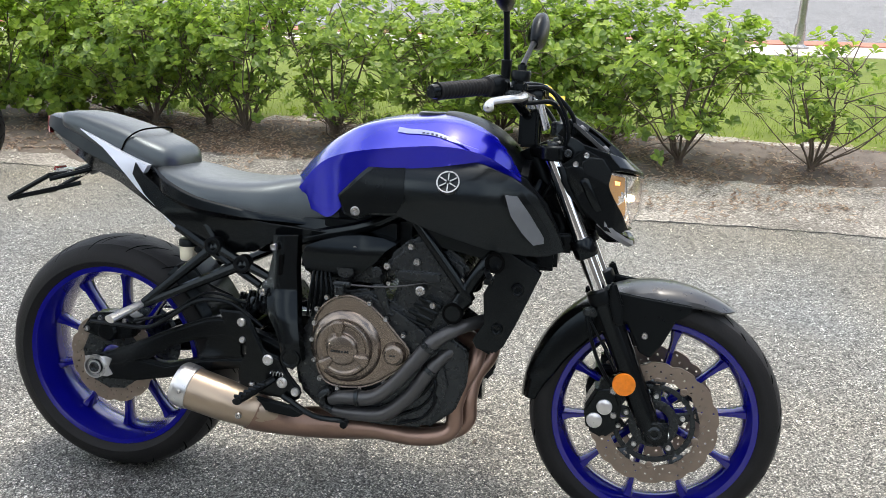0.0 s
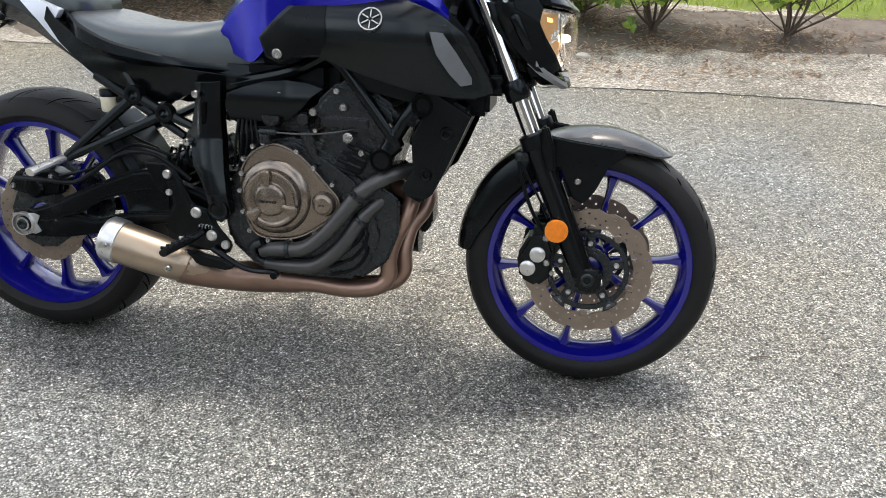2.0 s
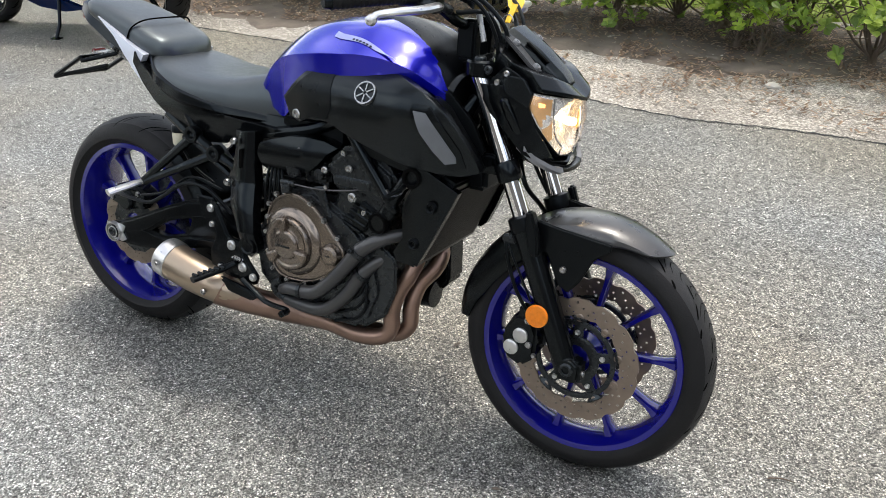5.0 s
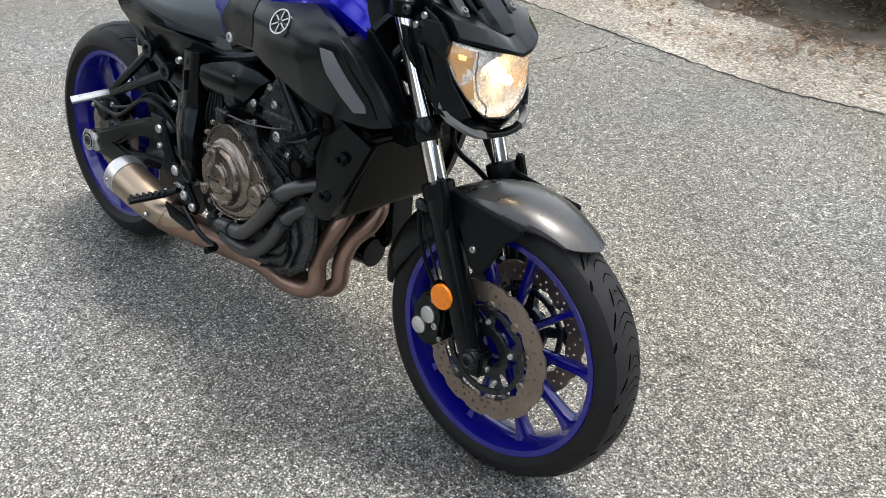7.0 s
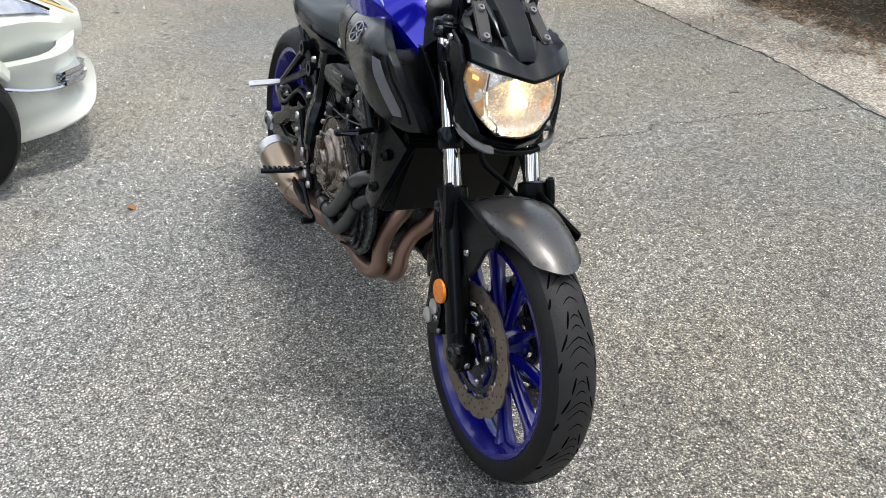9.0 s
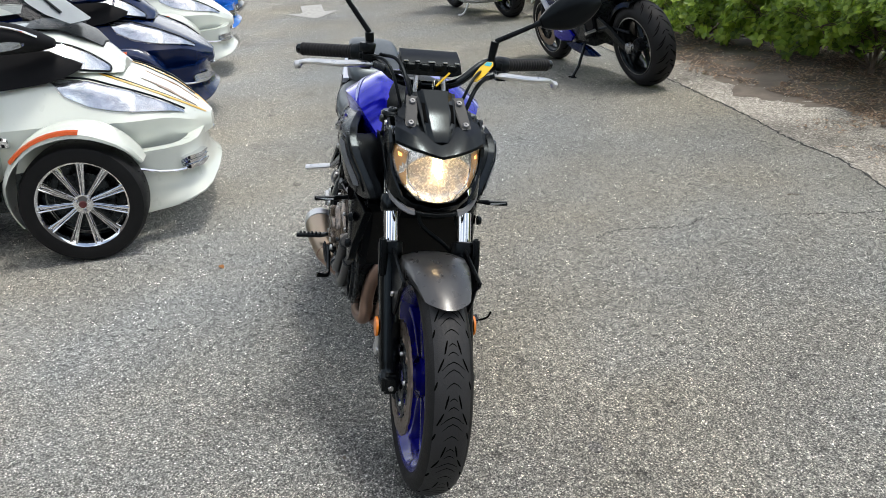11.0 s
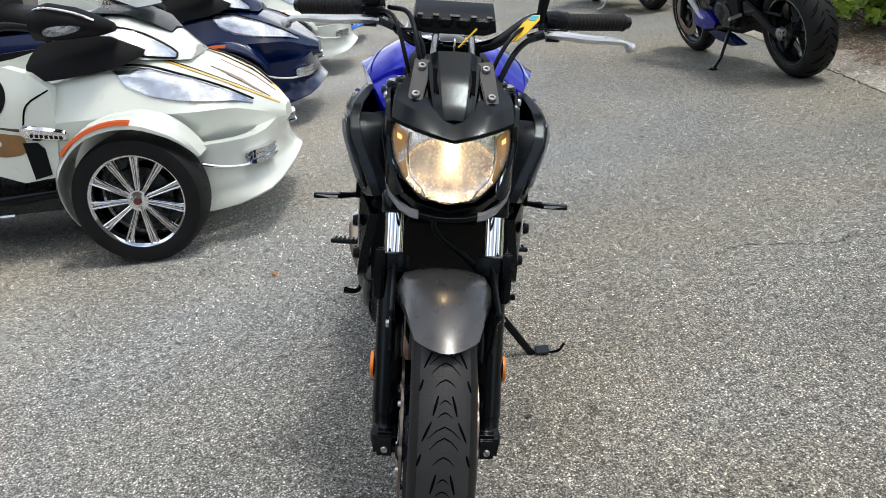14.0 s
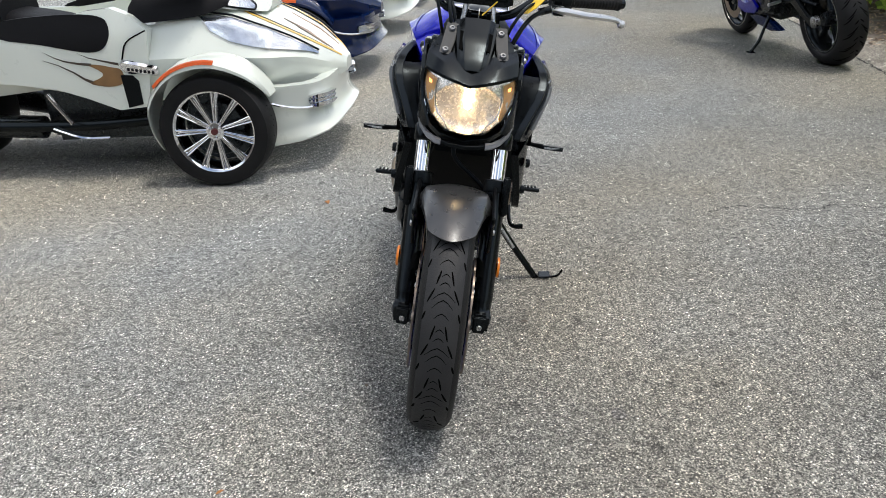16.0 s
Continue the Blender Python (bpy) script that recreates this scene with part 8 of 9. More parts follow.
# ---- other motorcycles along the hedge ----
def moto_wheel(parent, name, u, r, half, rim, label, spokes=6, line=None):
    ob = part(name, rim_bm(rim, half * 0.85, rim - 0.035, 48), BLACK, parent, label)
    ob.location = (u, 0, r)
    part("tyre", tyre_bm(r, half, rim - 0.004, 64), RUBBER, ob, "black road tyre", 50)
    part("tread_pattern", groove_bm(r, half, rim - 0.004, REAR_CUTS, 18, 0.0032), GROOVE, ob)
    for k in range(spokes):
        part("spoke", spoke_bm(0.04, rim - 0.03, 2 * math.pi * k / spokes + 0.2, 0.018, 0.012, 0.02, 0.016), BLACK, ob)
    part("hub", lathe([(0, -0.07), (0.04, -0.07), (0.05, -0.04), (0.05, 0.04), (0.04, 0.07), (0, 0.07)], 20), ENGINE, ob)
    part("brake_disc", disc_bm(0.07, 0.115, -0.08, 0.005, 12), DISC, ob)
    if line:
        for s in (-1, 1):
            part("rim_tape", lathe([(rim - 0.004, half * 0.86 * s), (rim - 0.004, (half * 0.86 + 0.003) * s), (rim + 0.002, (half * 0.86 + 0.003) * s), (rim + 0.002, half * 0.86 * s)], 48, wrap=True), line, ob, "thin silver rim tape")
    return ob


def sport_bike(m, label):
    """Sport motorcycle: rear axle at the origin's u = 0, heading along u."""
    t = thing("sport_motorcycle", m, label, "motorcycle", "motorcycles by the hedge")
    moto_wheel(t, "rear_wheel", 0.0, 0.322, 0.1, 0.215, "black rear wheel with silver rim line", line=STEEL)
    fw = moto_wheel(t, "front_wheel", 1.4, 0.3, 0.06, 0.225, "black front wheel", line=STEEL)
    part("brake_disc", disc_bm(0.1, 0.155, 0.07, 0.005, 14), DISC, fw)
    tail = part("tail", rings(bm_new(), [tail_row(*r) for r in [(-0.16, 1.07, 1.03, 0.025), (-0.1, 1.075, 0.97, 0.07), (0.05, 1.05, 0.88, 0.105), (0.2, 0.99, 0.82, 0.125), (0.36, 0.9, 0.78, 0.13), (0.46, 0.86, 0.76, 0.12)]]), SILVER, t, "silver-white pointed tail", 25)
    part("tail_cover", rings(bm_new(), [[(u, -w, z), (u, -w * 0.5, z + 0.012), (u, w * 0.5, z + 0.012), (u, w, z), (u, 0, z - 0.03)] for u, w, z in ((-0.12, 0.02, 1.078), (-0.02, 0.05, 1.074), (0.12, 0.07, 1.034), (0.26, 0.075, 0.972), (0.36, 0.06, 0.91))]), DULL_BLACK, tail, "black cover on top of the tail", 40)
    part("tail_stripe", both(lambda: panel([(0.02, 1.02), (0.16, 0.98), (0.32, 0.88), (0.2, 0.91), (0.08, 0.97)], lambda u, w: -lerp(u, [-0.1, 0.05, 0.2, 0.36], [0.075, 0.107, 0.128, 0.135]), 0.004, 0.04)), NAVY, tail)
    part("tail_underside", both(lambda: panel([(-0.08, 0.95), (0.1, 0.87), (0.3, 0.8), (0.42, 0.76), (0.4, 0.62), (0.2, 0.66), (0.06, 0.76)], lambda u, w: -lerp(u, [-0.1, 0.05, 0.2, 0.4], [0.06, 0.09, 0.11, 0.12]), 0.015, 0.05)), DULL_BLACK, tail, "black underside of the tail")
    part("tail_light", box(-0.168, -0.15, -0.022, 0.022, 1.032, 1.066, 0.006), RED, tail)
    part("seat", seat([(0.28, 0.9, 0.84, 0.1, 0.5), (0.36, 0.88, 0.8, 0.135, 0.5), (0.46, 0.86, 0.79, 0.14, 0.5), (0.6, 0.88, 0.79, 0.11, 0.6)], 14), DULL_BLACK, t, "black seat", 50)
    rows = []
    for u, top, lo, hw in ((0.5, 0.88, 0.78, 0.07), (0.58, 0.94, 0.78, 0.11), (0.7, 1.0, 0.79, 0.155), (0.85, 1.01, 0.8, 0.17), (1.0, 0.97, 0.83, 0.14)):
        rows.append([(u, hw * math.cos(a), lo + (top - lo) * max(0.0, math.sin(a)) ** 0.6) for a in [math.pi * k / 14 for k in range(15)]])
    tk = part("fuel_tank", rings(bm_new(), rows), WHITE_PAINT, t, "white fuel tank with blue flashes", 50)
    part("tank_flash", both(lambda: panel([(0.6, 0.86), (0.72, 0.88), (0.9, 0.93), (0.8, 0.86), (0.68, 0.83)], lambda u, w: -lerp(u, [0.55, 0.65, 0.75, 0.9], [0.1, 0.14, 0.162, 0.176]), 0.006, 0.05)), NAVY, tk)
    part("fairing", both(lambda: panel([(1.0, 0.88), (1.12, 0.97), (1.3, 1.0), (1.48, 0.86), (1.42, 0.76), (1.26, 0.7), (1.16, 0.66), (1.08, 0.72), (1.0, 0.8)], lambda u, w: -lerp(u, [0.95, 1.1, 1.3, 1.5], [0.16, 0.2, 0.19, 0.05]), 0.02, 0.05)), CHARCOAL, t, "dark upper fairing")
    part("fairing_flash", both(lambda: panel([(1.02, 0.87), (1.1, 0.93), (1.2, 0.9), (1.08, 0.77), (1.0, 0.69), (0.9, 0.62), (0.88, 0.655), (0.98, 0.73), (1.03, 0.79)], lambda u, w: -0.215, 0.012, 0.04)), WHITE_PAINT, t, "white arrow-shaped flash on the fairing")
    part("fairing_edge", both(lambda: panel([(0.9, 0.7), (1.0, 0.78), (1.08, 0.84), (1.16, 0.72), (1.08, 0.6), (0.98, 0.52), (0.92, 0.58)], lambda u, w: -0.19, 0.02, 0.05)), NAVY, t)
    part("side_blade", both(lambda: panel([(1.24, 0.72), (1.2, 0.73), (1.06, 0.58), (0.94, 0.44), (0.88, 0.36), (0.93, 0.37), (1.06, 0.48), (1.16, 0.6)], lambda u, w: -0.205, 0.014, 0.04)), SILVER, t, "long silver side blade")
    part("belly_pan", both(lambda: panel([(0.72, 0.34), (0.8, 0.42), (0.92, 0.42), (1.02, 0.4), (1.06, 0.3), (0.96, 0.27), (0.78, 0.29)], lambda u, w: -0.185 + (0.34 - w) * 0.2, 0.02, 0.05)), BLUE_PAINT, t, "blue belly pan")
    part("belly_keel", both(lambda: panel([(0.42, 0.2), (0.6, 0.26), (0.78, 0.27), (0.92, 0.25), (0.8, 0.2), (0.6, 0.175)], lambda u, w: -0.15, 0.03, 0.05)), NAVY, t, "dark blue keel")
    part("windscreen", rings(bm_new(), [[(1.32 - 0.25 * i / 5 + 0.1 * (1 - (v / 4) ** 2), v * 0.04, 1.0 + 0.16 * i / 5) for v in range(-4, 5)] for i in range(6)], closed=False, cap=False), SCREEN, t, "smoked windscreen")
    part("engine", join(box(0.5, 1.05, -0.14, 0.14, 0.25, 0.62, 0.05), box(0.55, 1.0, -0.11, 0.11, 0.6, 0.8, 0.04), tube([(0.62, -0.17, 0.4), (0.62, 0.17, 0.4)], 0.09, 18, 1), tube([(0.82, -0.165, 0.38), (0.82, 0.165, 0.38)], 0.07, 18, 1)), ENGINE, t, "black engine")
    part("side_cover", both(lambda: panel([(0.36, 0.78), (0.46, 0.82), (0.62, 0.83), (0.86, 0.82), (0.98, 0.86), (1.0, 0.78), (0.84, 0.68), (0.7, 0.62), (0.56, 0.5), (0.5, 0.38), (0.42, 0.4), (0.42, 0.56)], lambda u, w: -0.165, 0.02, 0.06)), DULL_BLACK, t, "dull black alloy frame cover")
    part("shock_reservoir", both(lambda: join(tube([(0.26, -0.09, 0.66), (0.32, -0.11, 0.67)], 0.016, 14, 1))), GOLD_STRIPE, t, "gold shock reservoir")
    part("engine_case", both(lambda: join(lathe([(0.0, -0.18), (0.05, -0.178), (0.07, -0.165), (0.075, -0.14)], 22, centre=(0.68, 0, 0.42)), lathe([(0.0, -0.175), (0.04, -0.173), (0.055, -0.14)], 20, centre=(0.82, 0, 0.5)))), ENGINE, t)
    part("frame", both(lambda: tube([(0.45, -0.13, 0.45), (0.48, -0.14, 0.66), (0.8, -0.165, 0.78), (1.1, -0.09, 0.9)], [0.03, 0.03, 0.03, 0.03], 10, 4, 0.6)), DULL_BLACK, t, "black alloy frame")
    part("swing_arm", both(lambda: join(plate([(-0.04, 0.35), (0.06, 0.36), (0.2, 0.45), (0.36, 0.52), (0.5, 0.5), (0.52, 0.4), (0.42, 0.4), (0.3, 0.42), (0.16, 0.34), (0.04, 0.285), (-0.04, 0.29)], -0.145, -0.11, 0.01))), BLACK, t, "black gull swing arm")
    part("fork", both(lambda: tube([(1.4, -0.1, 0.3), (1.22, -0.1, 0.75), (1.15, -0.1, 0.92)], [0.026, 0.03, 0.028], 12, 1)), BLACK, t, "black inverted fork")
    part("front_mudguard", rings(bm_new(), [[(1.4 + math.cos(a) * r, y, 0.3 + math.sin(a) * r) for y, r in ((-0.07, 0.3), (-0.06, 0.325), (0, 0.335), (0.06, 0.325), (0.07, 0.3), (0, 0.328))] for a in [radians(40 + 14 * i) for i in range(9)]]), WHITE_PAINT, t, "white front mudguard")
    part("rear_hugger", rings(bm_new(), [[(math.cos(a) * r, y, 0.32 + math.sin(a) * r) for y, r in ((-0.11, 0.3), (-0.1, 0.335), (0, 0.345), (0.1, 0.335), (0.11, 0.3), (0.09, 0.325), (0, 0.338), (-0.09, 0.325))] for a in [radians(18 + 11 * i) for i in range(8)]]), BLACK, t)
    part("exhaust_can", tube([(0.45, -0.13, 0.3), (0.25, -0.17, 0.34), (0.12, -0.18, 0.4)], [0.03, 0.045, 0.045], 16, 3), BLACK, t, "short black muffler")
    part("axle_end", both(lambda: lathe([(0, -0.15), (0.02, -0.15), (0.04, -0.14), (0.045, -0.11)], 18, centre=(0, 0, 0.32))), STEEL, t)
    part("chain_guard", tube([(0.0, 0.1, 0.43), (0.5, 0.1, 0.45)], 0.012, 8, 1), MATT, t)
    part("plate_bracket", join(tube([(0.0, -0.03, 0.9), (-0.14, -0.04, 0.88), (-0.26, -0.05, 0.8)], 0.01, 8, 3), tube([(0.0, 0.03, 0.9), (-0.14, 0.04, 0.88), (-0.26, 0.05, 0.8)], 0.01, 8, 3), box(-0.275, -0.255, -0.08, 0.08, 0.76, 0.81, 0.004)), MATT, t)
    part("rear_indicator", both(lambda: tube([(-0.26, -0.06, 0.8), (-0.27, -0.14, 0.795)], [0.006, 0.014], 8, 1)), STEEL, t)
    part("footrest", both(lambda: tube([(0.4, -0.16, 0.42), (0.38, -0.26, 0.42)], 0.012, 8, 1)), ALLOY, t)
    part("side_stand", join(tube([(0.62, 0.14, 0.28), (0.6, 0.24, 0.12), (0.6, 0.31, 0.052)], 0.012, 8, 1), box(0.56, 0.64, 0.29, 0.34, 0.045, 0.055, 0.003)), BLACK, t, "black side stand, folded out")
    part("grip", both(lambda: tube([(1.0, -0.33, 0.94), (1.1, -0.18, 0.96)], 0.017, 10, 1)), RUBBER, t)
    part("mirror", both(lambda: join(tube([(1.3, -0.18, 1.02), (1.25, -0.3, 1.1)], 0.008, 8, 1), lathe([(0, -0.06), (0.03, -0.05), (0.045, 0), (0.03, 0.05), (0, 0.06)], 14, "y", (1.24, -0.34, 1.11)))), BLACK, t)
    return t


def street_bike(m, paint, label, bags, bare):
    t = thing("parked_motorcycle", m, label, "motorcycle", "motorcycles by the hedge")
    moto_wheel(t, "rear_wheel", 0.0, 0.32, 0.085, 0.225, "black rear wheel")
    moto_wheel(t, "front_wheel", 1.5, 0.31, 0.06, 0.225, "black front wheel")
    rows = []
    for u, top, lo, hw in ((0.6, 0.84, 0.7, 0.1), (0.75, 0.96, 0.7, 0.16), (0.95, 0.98, 0.74, 0.17), (1.12, 0.92, 0.78, 0.12)):
        rows.append([(u, hw * math.cos(a), lo + (top - lo) * max(0.0, math.sin(a)) ** 0.6) for a in [math.pi * k / 12 for k in range(13)]])
    part("fuel_tank", rings(bm_new(), rows), CHARCOAL if bags else paint, t, "", 50)
    part("seat", seat([(-0.15, 0.9, 0.82, 0.12, 0.5), (0.1, 0.86, 0.76, 0.16, 0.5), (0.4, 0.8, 0.72, 0.16, 0.5), (0.65, 0.82, 0.72, 0.12, 0.6)], 12), SEAT_VINYL, t, "black seat", 50)
    part("engine", join(box(0.55, 1.1, -0.19, 0.19, 0.2, 0.6, 0.04), tube([(0.75, -0.2, 0.45), (0.75, 0.2, 0.45)], 0.11, 18, 1)), ENGINE if not bare else STEEL, t, "exposed engine")
    part("header_pipe", both(lambda: tube([(1.05, -0.1, 0.55), (1.15, -0.14, 0.35), (0.9, -0.2, 0.2), (0.3, -0.22, 0.25), (-0.2, -0.22, 0.32)], [0.022, 0.022, 0.025, 0.045, 0.05], 12, 4)), CHROME, t, "chrome exhaust")
    part("fork", both(lambda: tube([(1.5, -0.1, 0.31), (1.22, -0.1, 0.95)], 0.026, 12, 1)), CHROME, t, "chrome fork")
    part("front_mudguard", rings(bm_new(), [[(1.5 + math.cos(a) * r, y, 0.31 + math.sin(a) * r) for y, r in ((-0.075, 0.3), (-0.065, 0.335), (0, 0.345), (0.065, 0.335), (0.075, 0.3), (0, 0.338))] for a in [radians(35 + 14 * i) for i in range(9)]]), paint, t)
    part("rear_mudguard", rings(bm_new(), [[(math.cos(a) * r, y, 0.32 + math.sin(a) * r) for y, r in ((-0.11, 0.33), (-0.1, 0.37), (0, 0.38), (0.1, 0.37), (0.11, 0.33), (0, 0.372))] for a in [radians(40 + 14 * i) for i in range(10)]]), DULL_BLACK, t)
    part("handlebar", tube([(0.95, -0.38, 1.05), (1.1, -0.2, 1.1), (1.2, 0, 1.04), (1.1, 0.2, 1.1), (0.95, 0.38, 1.05)], 0.014, 10, 4), CHROME, t, "chrome handlebar")
    part("headlight", lathe([(0.0, 0.09), (0.08, 0.07), (0.095, 0.05), (0.08, -0.06), (0.0, -0.1)], 24, "x", (1.33, 0, 0.92)), CHROME, t, "round chrome headlight")
    part("mirror", both(lambda: join(tube([(1.08, -0.22, 1.1), (1.06, -0.3, 1.22)], 0.007, 8, 1), lathe([(0, -0.012), (0.05, -0.01), (0.055, 0.0), (0.05, 0.01), (0, 0.012)], 18, "x", (1.05, -0.33, 1.24)))), CHROME, t)
    part("side_stand", join(tube([(0.65, 0.18, 0.25), (0.66, 0.3, 0.08), (0.7, 0.36, 0.06)], 0.012, 8, 2), box(0.66, 0.76, 0.33, 0.38, 0.05, 0.06, 0.003)), ALLOY, t, "bright side stand, folded out")
    if bags:
        part("fairing", both(lambda: panel([(0.95, 0.8), (1.05, 1.0), (1.3, 1.12), (1.45, 0.95), (1.4, 0.75), (1.25, 0.55), (1.1, 0.4), (1.0, 0.45), (1.05, 0.62)], lambda u, w: -lerp(u, [0.9, 1.1, 1.3, 1.5], [0.2, 0.27, 0.24, 0.06]), 0.02, 0.05)), paint, t, "red fairing")
        part("pannier", both(lambda: box(-0.35, 0.2, -0.42, -0.24, 0.45, 0.8, 0.05)), DULL_BLACK, t, "dark pannier")
        part("windscreen", rings(bm_new(), [[(1.35 - 0.25 * i / 5 + 0.1 * (1 - (v / 4) ** 2), v * 0.05, 1.08 + 0.25 * i / 5) for v in range(-4, 5)] for i in range(6)], closed=False, cap=False), SCREEN, t)
    return t


sport_bike(pose(-2.65, 2.46, 0, -9, 0, 190), "white, silver and blue sport motorcycle with black wheels on its stand")
street_bike(pose(-6.85, 2.6, 0, -9, 0, 194), RED_PAINT, "red faired motorcycle with dark panniers on its side stand", True, False)
street_bike(pose(-9.9, 2.53, 0, -9, 0, 194), CHARCOAL, "dark cruiser motorcycle with chrome engine on its stand", False, True)

# ---- hedge ----
LEAVES_YOUNG = leafy("young_shrub_leaves", [(0.145, 0.23, 0.026), (0.235, 0.33, 0.042), (0.33, 0.42, 0.066)])


def shrub_mesh(seed, height, spread, count, low, skirt=0):
    """Stems that fork from the ground, and leaves in whorls at twig ends."""
    r = random.Random(seed)
    stems = []
    tips = []
    base = Vector((0, 0, -0.06))
    fork = r.uniform(0.02, 0.05)
    stems.append(tube([(0, 0, -0.06), (r.gauss(0, .006), r.gauss(0, .006), fork * 0.5), (r.gauss(0, .008), r.gauss(0, .008), fork + 0.02)], [0.03, 0.024, 0.016], 9, 3))
    for k in range(12):
        a = 2.4 * k + r.uniform(-0.4, 0.4)
        if k < 5:
            lean, rise, thick = r.uniform(0.08, 0.32) * spread, r.uniform(0.78, 0.94), r.uniform(0.009, 0.015)
        else:
            lean, rise, thick = r.uniform(0.34, 0.66) * spread, r.uniform(0.42, 0.82), r.uniform(0.0045, 0.0085)
        thick *= min(1.0, height * 1.1)
        top = Vector((math.cos(a) * lean, math.sin(a) * lean * 0.8, height * rise))
        mid = Vector((top.x * 0.5, top.y * 0.5, fork + (top.z - fork) * 0.42)) + Vector((r.gauss(0, .035), r.gauss(0, .035), 0))
        st = Vector((math.cos(a) * 0.014, math.sin(a) * 0.014, fork * r.uniform(0.1, 1.0)))
        stems.append(tube([st, st + (mid - st) * 0.5 + Vector((r.gauss(0, .02), r.gauss(0, .02), -0.01)), mid, mid + (top - mid) * 0.5 + Vector((r.gauss(0, .03), r.gauss(0, .03), 0)), top], [thick, thick * 0.85, thick * 0.65, thick * 0.4, 0.002], 6, 3))
        for b in range(7):
            t = r.uniform(0.05, 1.0)
            p = mid + (top - mid) * t if t > 0.3 else st + (mid - st) * (0.45 + t)
            d = Vector((r.gauss(0, 1), r.gauss(0, 1), r.uniform(-0.1, 1.3))).normalized() * r.uniform(0.14, 0.34) * spread
            e = p + d
            if e.z < low:
                e.z = low + r.uniform(0, 0.1)
            stems.append(tube([p, p + d * 0.5 + Vector((0, 0, 0.02)), e], [thick * 0.42, 0.003, 0.0012], 5, 2))
            for q in range(4):
                f = p + (e - p) * r.uniform(0.35, 1.05)
                tips.append(f + Vector((r.gauss(0, 0.05), r.gauss(0, 0.05), r.uniform(-0.02, 0.08))))
    for k in range(skirt):
        a = r.uniform(0, 6.28)
        d = Vector((math.cos(a), math.sin(a), 0)) * r.uniform(0.25, 0.56) * spread
        e = d + Vector((0, 0, r.uniform(0.06, 0.42)))
        stems.append(tube([(0, 0, fork), d * 0.5 + Vector((0, 0, e.z * 0.5 + 0.06)), e], [0.005, 0.004, 0.0015], 5, 2))
        for q in range(5):
            tips.append(e - d * r.uniform(0, 0.35) + Vector((r.gauss(0, 0.05), r.gauss(0, 0.05), r.uniform(-0.03, 0.06))))
    tips = [t for t in tips if t.z > low]
    verts, faces, mats = [], [], []
    made = 0
    while made < count:
        c = r.choice(tips) + Vector((r.gauss(0, 0.055), r.gauss(0, 0.055), r.gauss(0, 0.045)))
        if c.z < low or c.z > height * 1.02 or not skirt and r.random() > 0.22 + 0.95 * c.z / height:
            continue
        out = Vector((c.x, c.y, 0.35 + (c.z - height * 0.4))).normalized()
        young = c.z > height * (0.5 if skirt else 0.66) and r.random() < (0.8 if skirt else 0.5) or r.random() < (0.5 if skirt else 0.14)
        n = r.randint(5, 8)
        tw = r.uniform(0, 6.28)
        ax = (out + Vector((r.gauss(0, 0.4), r.gauss(0, 0.4), r.uniform(0, 0.7)))).normalized()
        e1 = ax.orthogonal().normalized()
        e2 = ax.cross(e1)
        for k in range(n):
            a = tw + 2.4 * k
            dirn = (e1 * math.cos(a) + e2 * math.sin(a) + ax * r.uniform(0.05, 0.9)).normalized()
            side = dirn.cross(ax).normalized()
            up = side.cross(dirn)
            big = 1.25 if skirt else 1.1
            ln, wd = r.uniform(0.03, 0.06) * big, r.uniform(0.0125, 0.021) * big
            p0 = c + ax * 0.006 * k
            i0 = len(verts)
            bend = r.uniform(-0.012, 0.004)
            verts += [p0, p0 + dirn * ln * 0.38 + side * wd * 0.8 + up * 0.005, p0 + dirn * ln * 0.72 + side * wd + up * (0.005 + bend), p0 + dirn * ln + up * bend * 2, p0 + dirn * ln * 0.72 - side * wd + up * (0.005 + bend), p0 + dirn * ln * 0.38 - side * wd * 0.8 + up * 0.005, p0 + dirn * ln * 0.55 + up * bend * 0.5]
            faces += [(i0, i0 + 1, i0 + 6), (i0 + 1, i0 + 2, i0 + 6), (i0 + 2, i0 + 3, i0 + 6), (i0 + 3, i0 + 4, i0 + 6), (i0 + 4, i0 + 5, i0 + 6), (i0 + 5, i0, i0 + 6)]
            mats += [1 if young else 0] * 6
            made += 1
    me = bpy.data.meshes.new("crown")
    me.from_pydata(verts, [], faces)
    me.materials.append(LEAVES)
    me.materials.append(LEAVES_YOUNG)
    me.polygons.foreach_set("material_index", mats)
    return join(*stems), me


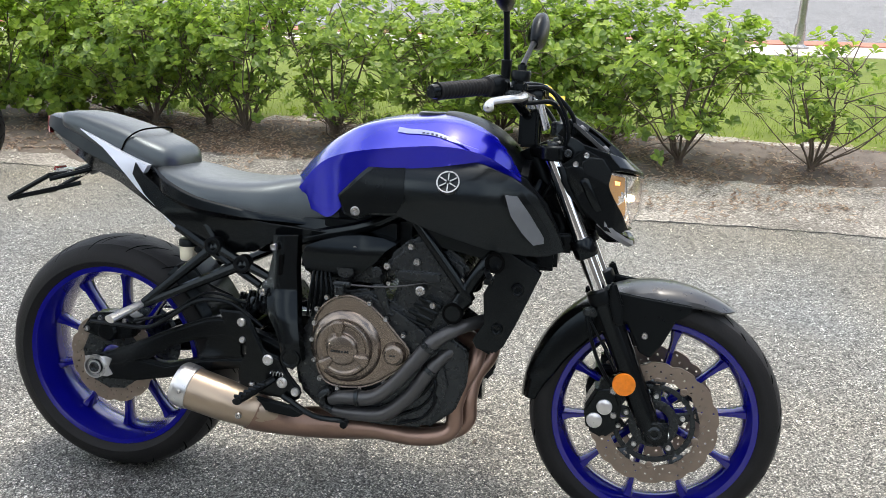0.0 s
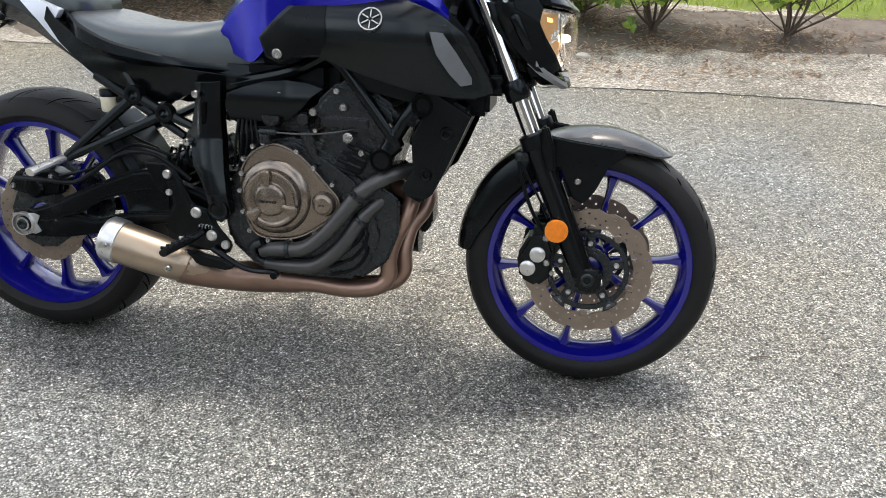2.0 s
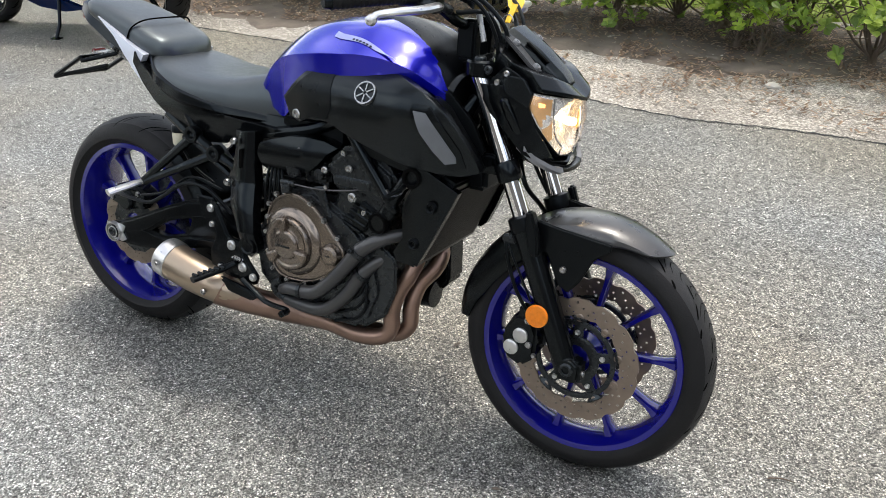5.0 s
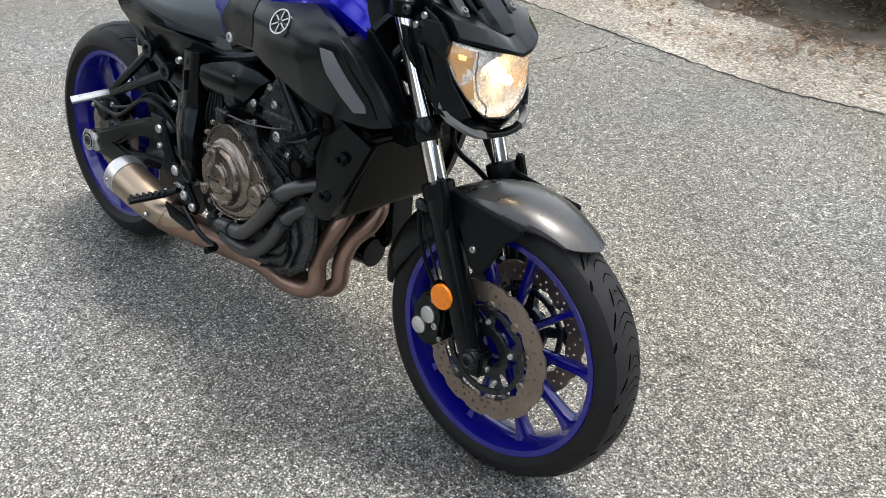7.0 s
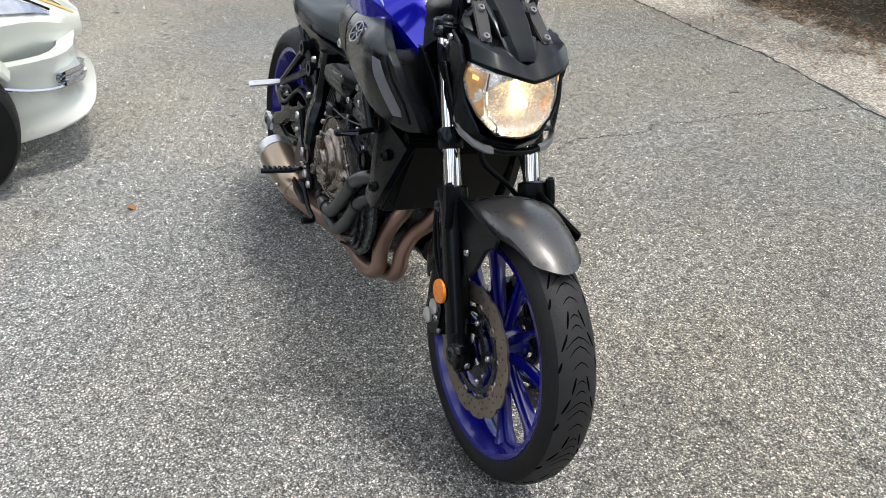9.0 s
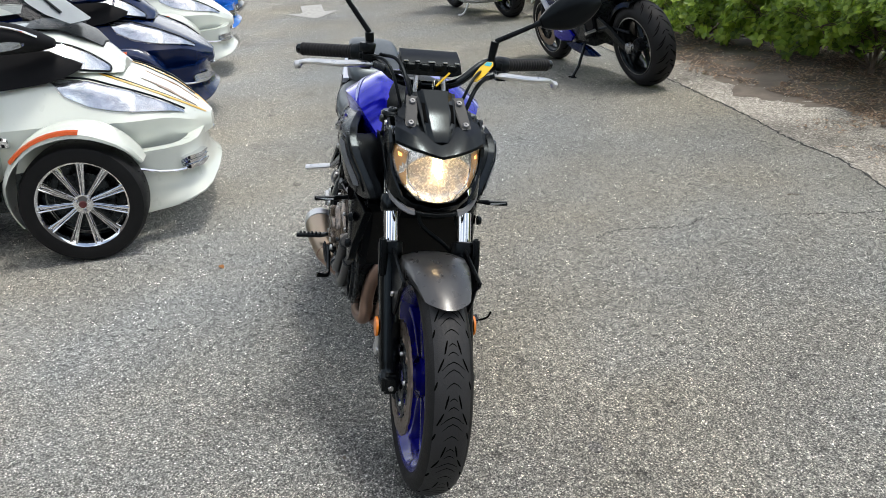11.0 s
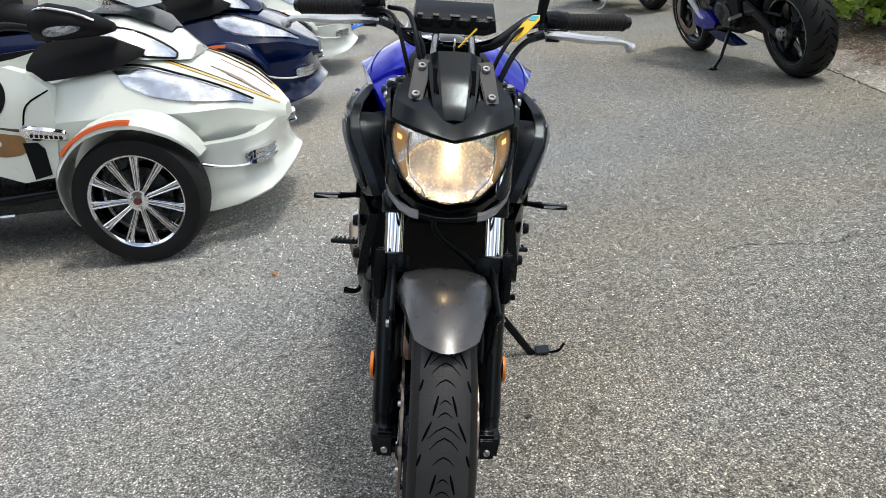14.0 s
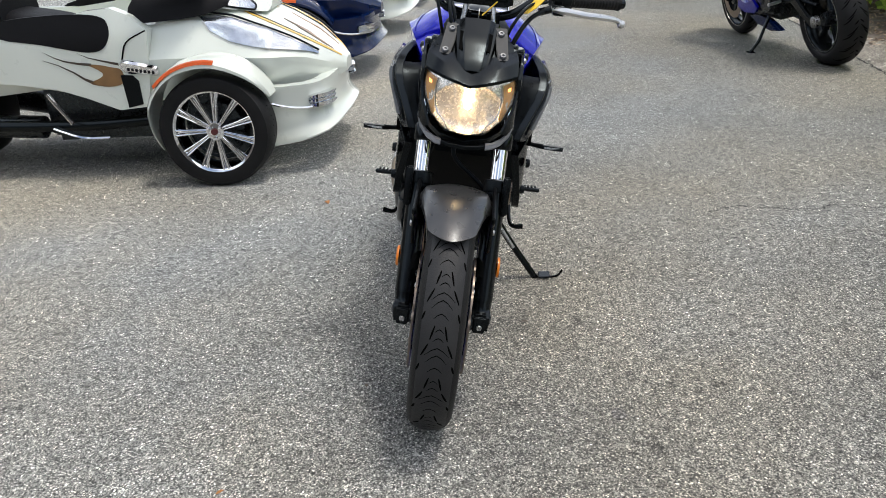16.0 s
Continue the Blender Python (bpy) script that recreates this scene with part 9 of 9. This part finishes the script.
def shrub(m, seed, height, spread, count, low, label, skirt=0):
    t = thing("shrub", m, label, "shrub", "hedge shrubs")
    wood, crown_mesh = shrub_mesh(seed, height, spread, count, low, skirt)
    part("branching_wood", wood, BARK, t, "thin grey-brown stems forking from the ground", 60)
    cr = new("crown", crown_mesh)
    cr.parent = t
    return t


HEDGE_LABEL = "leafy green hedge shrub with bare stems rising from mulch"
kinds = [shrub(pose(-0.73, 3.99, 0), 21, 1.0, 1.2, 3000, 0.1, HEDGE_LABEL), shrub(pose(0.83, 3.97, 0, 0, 0, 30), 22, 1.02, 1.25, 3200, 0.1, HEDGE_LABEL), shrub(pose(1.73, 3.67, 0, 0, 0, 80), 23, 0.98, 1.25, 2800, 0.1, HEDGE_LABEL)]
thick_kinds = [shrub(pose(-3.65, 4.0, 0), 24, 1.06, 1.15, 4300, 0.05, "dense leafy green hedge shrub above brown mulch", 22), shrub(pose(-3.1, 4.2, 0), 25, 1.08, 1.15, 4300, 0.05, "dense leafy green hedge shrub above brown mulch", 22)]
shrub(pose(2.56, 3.7, 0, 0, 0, 10), 31, 0.86, 1.05, 950, 0.08, "sparse thin shrub at the hedge's end")
# low leafy shoots at the foot of the hedge
SHOOT_LABEL = "small low leafy shoot at the foot of the hedge"
shoot = shrub(pose(1.13, 3.62, 0, 0, 0, 40), 41, 0.3, 0.62, 260, 0.05, SHOOT_LABEL)
for x, y, turn in ((0.98, 3.72, 150), (0.2, 3.78, 260), (-0.62, 3.72, 20)):
    copy_thing(shoot, pose(x, y, 0, 0, 0, turn))
r = random.Random(8)
spots = [(-2.26, 4.09), (-1.42, 3.92), (0.06, 4.01), (1.27, 4.13), (-1.85, 4.2), (-2.7, 4.3), (0.47, 4.22)]
x = -4.2
while x > -24:
    spots.append((x, edge_y(x) + 1.02 + r.uniform(-0.1, 0.1)))
    x -= r.uniform(0.5, 0.7)
for i, (x, y) in enumerate(spots):
    copy_thing(kinds[(i * 2 + 1) % 3] if x > -2.4 else thick_kinds[i % 2], pose(x, y, 0, 0, 0, r.uniform(0, 360)))
